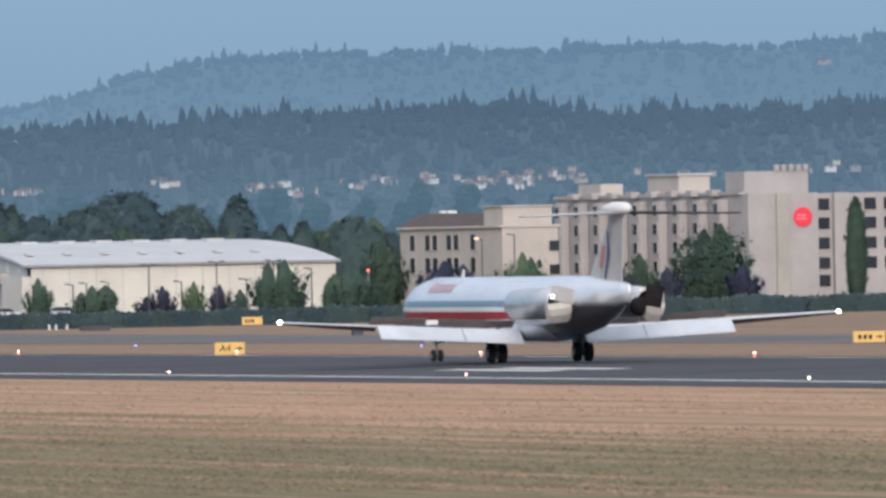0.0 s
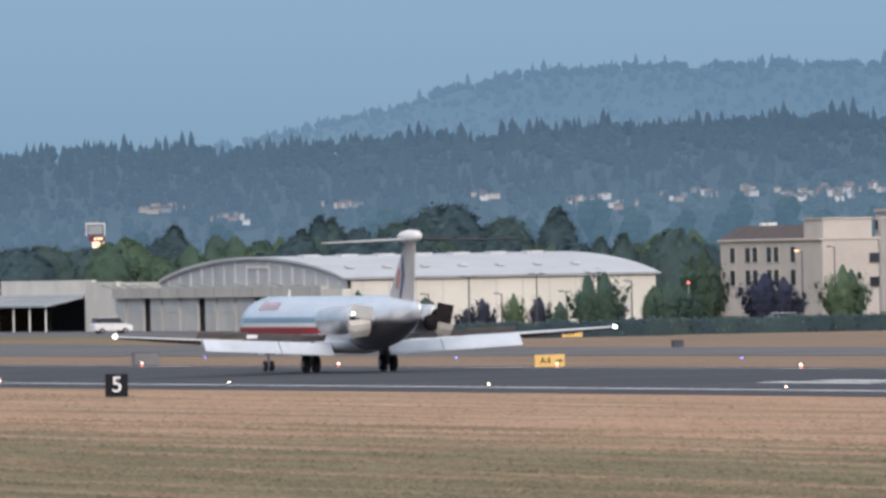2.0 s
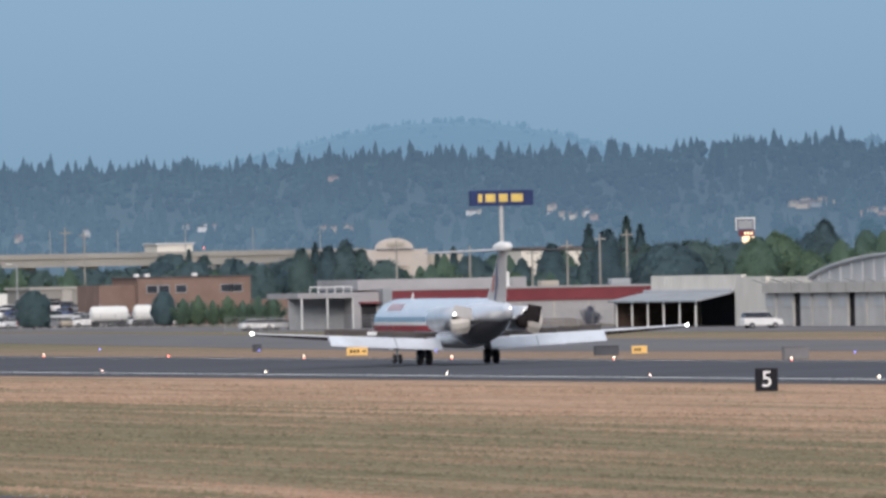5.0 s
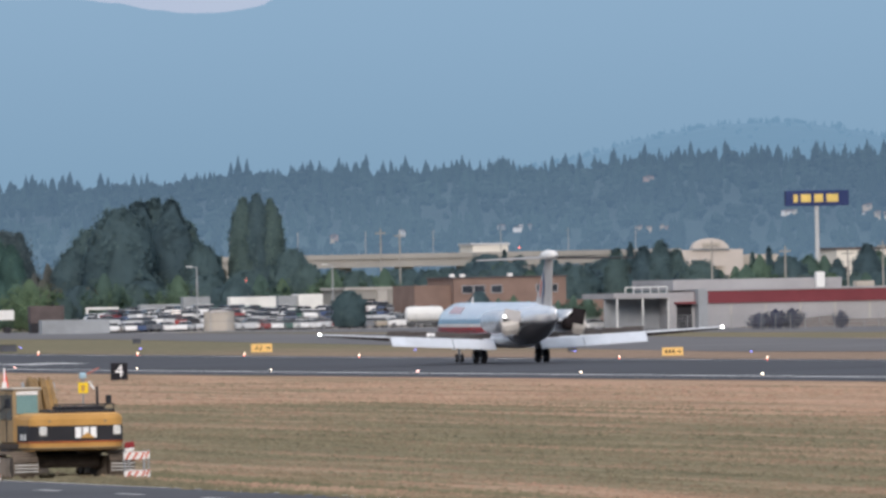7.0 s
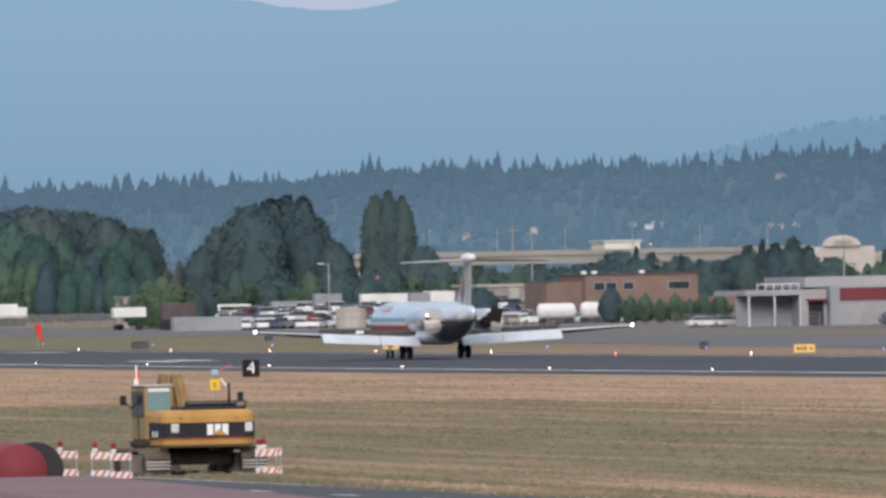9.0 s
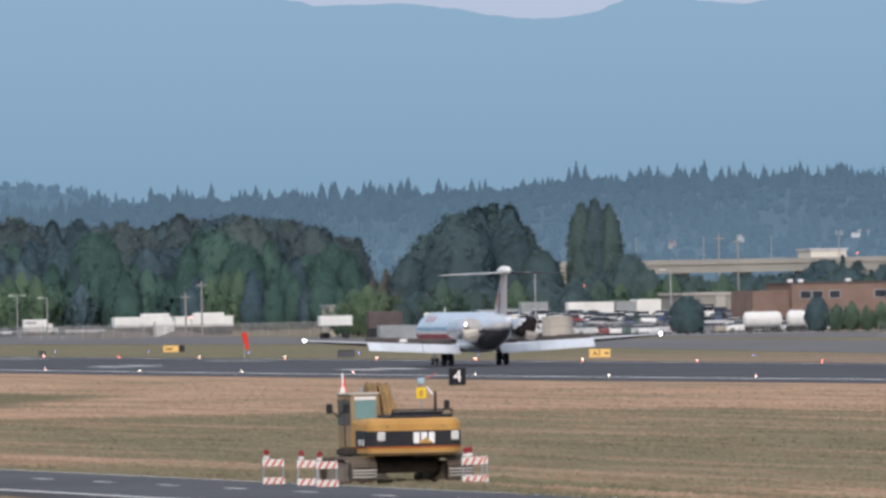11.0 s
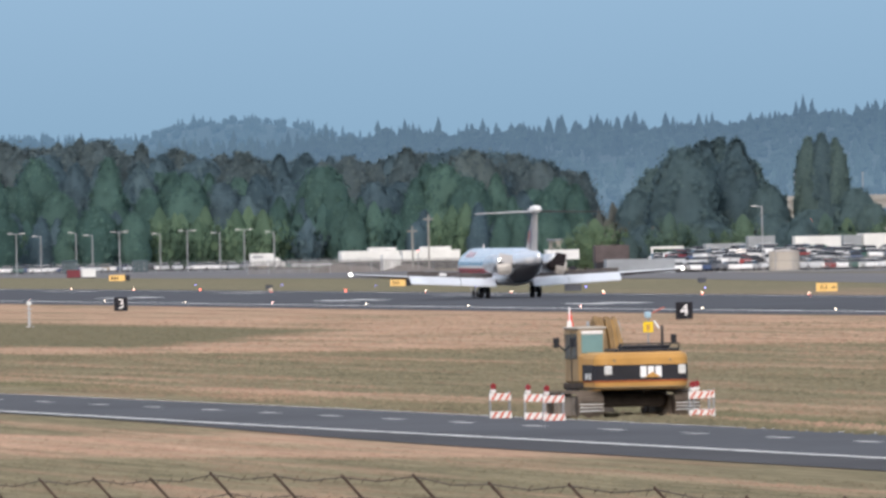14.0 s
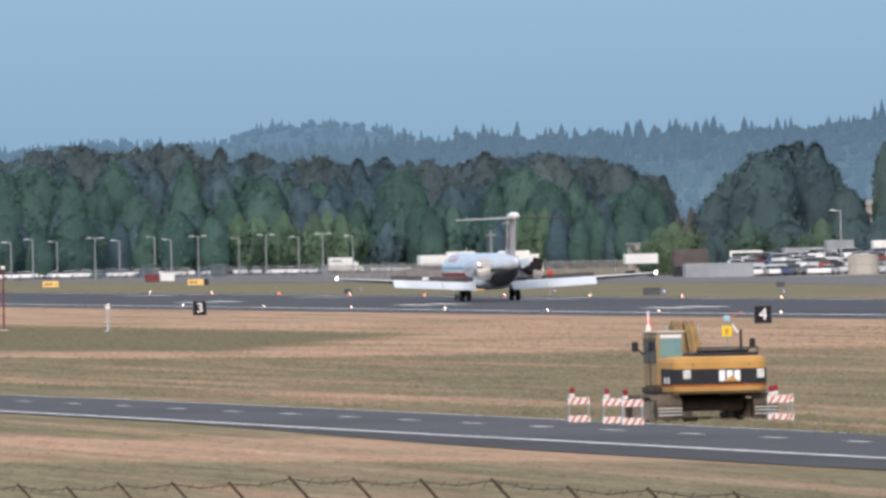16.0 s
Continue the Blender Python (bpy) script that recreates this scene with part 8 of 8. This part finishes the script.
# ---- low tufts on the verges by the road ----
def tufts(name, label, spots, material, seed):
    """Blades and tussocks that stand out of the mown grass; spots: x from, to, y from, to, how many, how high."""
    r = random.Random(seed)
    verts, faces = [], []
    for x0, x1, y0, y1, n, h in spots:
        for _ in range(n):
            x, y = r.uniform(x0, x1), y0 + (y1 - y0) * r.random() ** 1.5
            z = zg(y) - 0.02
            for _ in range(2):
                wide, s, skew = r.uniform(0.6, 1.6), h * r.uniform(0.4, 1.3), r.uniform(-0.4, 0.4)
                k = len(verts)
                verts += [(x - wide * s, y - skew * s, z), (x + wide * s, y + skew * s, z), (x + r.gauss(0, 0.5) * s, y + r.uniform(0, 0.5) * s, z + s)]
                faces.append((k, k + 1, k + 2))
    me = bpy.data.meshes.new(name)
    me.from_pydata(verts, [], faces)
    me.materials.append(material)
    me.polygons.foreach_set("use_smooth", [True] * len(me.polygons))
    me.normals_split_custom_set_from_vertices([(0.0, -0.25, 0.97)] * len(verts))
    tagged(new(name, me), label, "grass", "", "stuff")


tufts("grass_tufts", "dry straw tufts standing in the mown airfield grass", [(93, 130, 430, 900, 18000, 0.10), (122, 170, 410, 900, 20000, 0.11), (160, 212, 600, 900, 6000, 0.10), (110, 205, 850, 1300, 8000, 0.13), (52, 76, 380, 640, 7000, 0.07)], GRASS, 5)
tufts("weed_tufts", "low green weeds along the road edge", [(92.6, 97, 440, 700, 2500, 0.14)], GRASS, 6)


# ---- passing truck ----
TRUCK_RED = mat("truck_red_paint", (0.21, 0.042, 0.052), 0.6, 0, 0.06, (0.8, 6))
TRUCK_DUSTY = mat("dusty_red_tarp", (0.22, 0.145, 0.15), 0.85, 0, 0.14, (0.6, 5))
ROAD_TURN, ROAD_OFF = 3.9, 5.98


def near_road():
    bm = bmesh.new()
    d = Vector((math.sin(radians(ROAD_TURN)), math.cos(radians(ROAD_TURN)), 0))
    n = Vector((d.y, -d.x, 0))
    rows = []
    for s in range(-260, 301, 40):
        rows.append([bm.verts.new(d * s + n * c + Vector((0, 0, 1.96 + 0.10 * smooth01((s - 55) / 25)))) for c in (1.6, 5.2, 9.0)])
    for a, b in zip(rows, rows[1:]):
        for i in range(2):
            bm.faces.new((a[i], a[i + 1], b[i + 1], b[i]))
    tagged(link("road_near", bm, ROAD), "grey asphalt road on the near bank", "road", "", "structure")


near_road()


def truck():
    """The truck's own y runs ahead; its origin lies under the rear end of the rolled cover."""
    ob = thing("truck", "red truck with a long covered trailer and a rolled tarpaulin", "truck", (0, -122, 2.06))
    body = part("front_trailer", box((-1.25, 0.3, 1.1), (1.2, 12.6, 4.0), 0.04), TRUCK_RED, ob, "red trailer body")
    n = 20
    roll = []
    for y, r in ((-0.2, 0.128), (-0.15, 0.138), (6, 0.138), (10.2, 0.138), (10.7, 0.11), (10.9, 0.05)):
        roll.append([(0.87 + r * math.cos(i * 6.2832 / n), y, 4.15 + r * math.sin(i * 6.2832 / n)) for i in range(n)])
    tube_part = part("rolled_cover", loft(roll), TRUCK_RED, body, "long rolled red cover", True)
    # black round end, set slightly to the right of the roll
    part("rolled_edge", tube((0.945, -0.16, 4.155), (0.945, 0.6, 4.155), 0.14, 0.12, 20), BLACK, tube_part, "black round end of the roll")
    rear = part("rear_trailer", box((-1.25, -20.0, 1.1), (1.2, -0.6, 3.92), 0.04), TRUCK_RED, ob, "red ribbed rear trailer")
    part("dusty_cover", box((0.15, -20.0, 3.92), (1.24, -0.6, 4.13), 0.05), TRUCK_DUSTY, rear, "dusty pink side cover")
    for k in range(30):
        part("rib", box((0.02, -19.8 + 0.64 * k, 3.8), (0.145, -19.62 + 0.64 * k, 4.09)), TRUCK_RED, rear)
    part("drawbar", box((-0.2, -0.6, 0.9), (0.2, 0.4, 1.1)), BLACK, ob)
    cab = part("cab", box((-1.2, 13.3, 0.7), (1.2, 15.6, 3.2), 0.12), TRUCK_RED, ob, "red cab")
    part("windscreen", box((-1.05, 15.61, 2.1), (1.05, 15.64, 3.0)), GLASS, cab)
    part("bonnet", box((-1.0, 15.65, 0.8), (1.0, 17.2, 2.0), 0.12), TRUCK_RED, cab)
    part("chassis", box((-0.5, -19.5, 0.8), (0.5, 16.8, 1.05)), BLACK, ob)
    for y in (16.3, 12.6, 11.4, 2.4, 1.2, -2.0, -17.5, -18.7):
        for s in (-1, 1):
            part("wheel", tube((s * 1.02 - 0.15, y, 0.5), (s * 1.02 + 0.15, y, 0.5), 0.5, None, 16), TYRE, ob, "black wheel")
    return ob


lorry = truck()


def motions():
    """What moves: the airliner slowing on the runway, and the truck that passes on the near road."""
    walk(plane, [(t, pose(RX, y, zg(y) + 0.34)) for t, y in AIRLINER_WAY])
    rows = []
    for t in (0, 4, 8, 8.4, 8.7, 9.0, 9.4, 12, 16):
        s = 61.7 + 22.9 * (t - 8.4)
        a = radians(ROAD_TURN)
        rows.append((t, pose(s * math.sin(a) + ROAD_OFF * math.cos(a), s * math.cos(a) - ROAD_OFF * math.sin(a), 1.92 + 0.065 * smooth01((t - 8.4) / 0.6), -0.42 * (1 - smooth01((t - 8.4) / 0.8)), 0, -ROAD_TURN)))
    walk(lorry, rows)


AIRLINER_WAY = [(0, 844.2), (1, 903.2), (2, 960.5), (3, 1016.0), (4, 1069.8), (5, 1121.7), (6, 1171.6), (7, 1219.7), (8, 1265.7), (9, 1309.8),
                (10, 1351.8), (11, 1391.8), (12, 1429.7), (13, 1465.7), (14, 1499.6), (15, 1531.5), (16, 1561.5)]
motions()
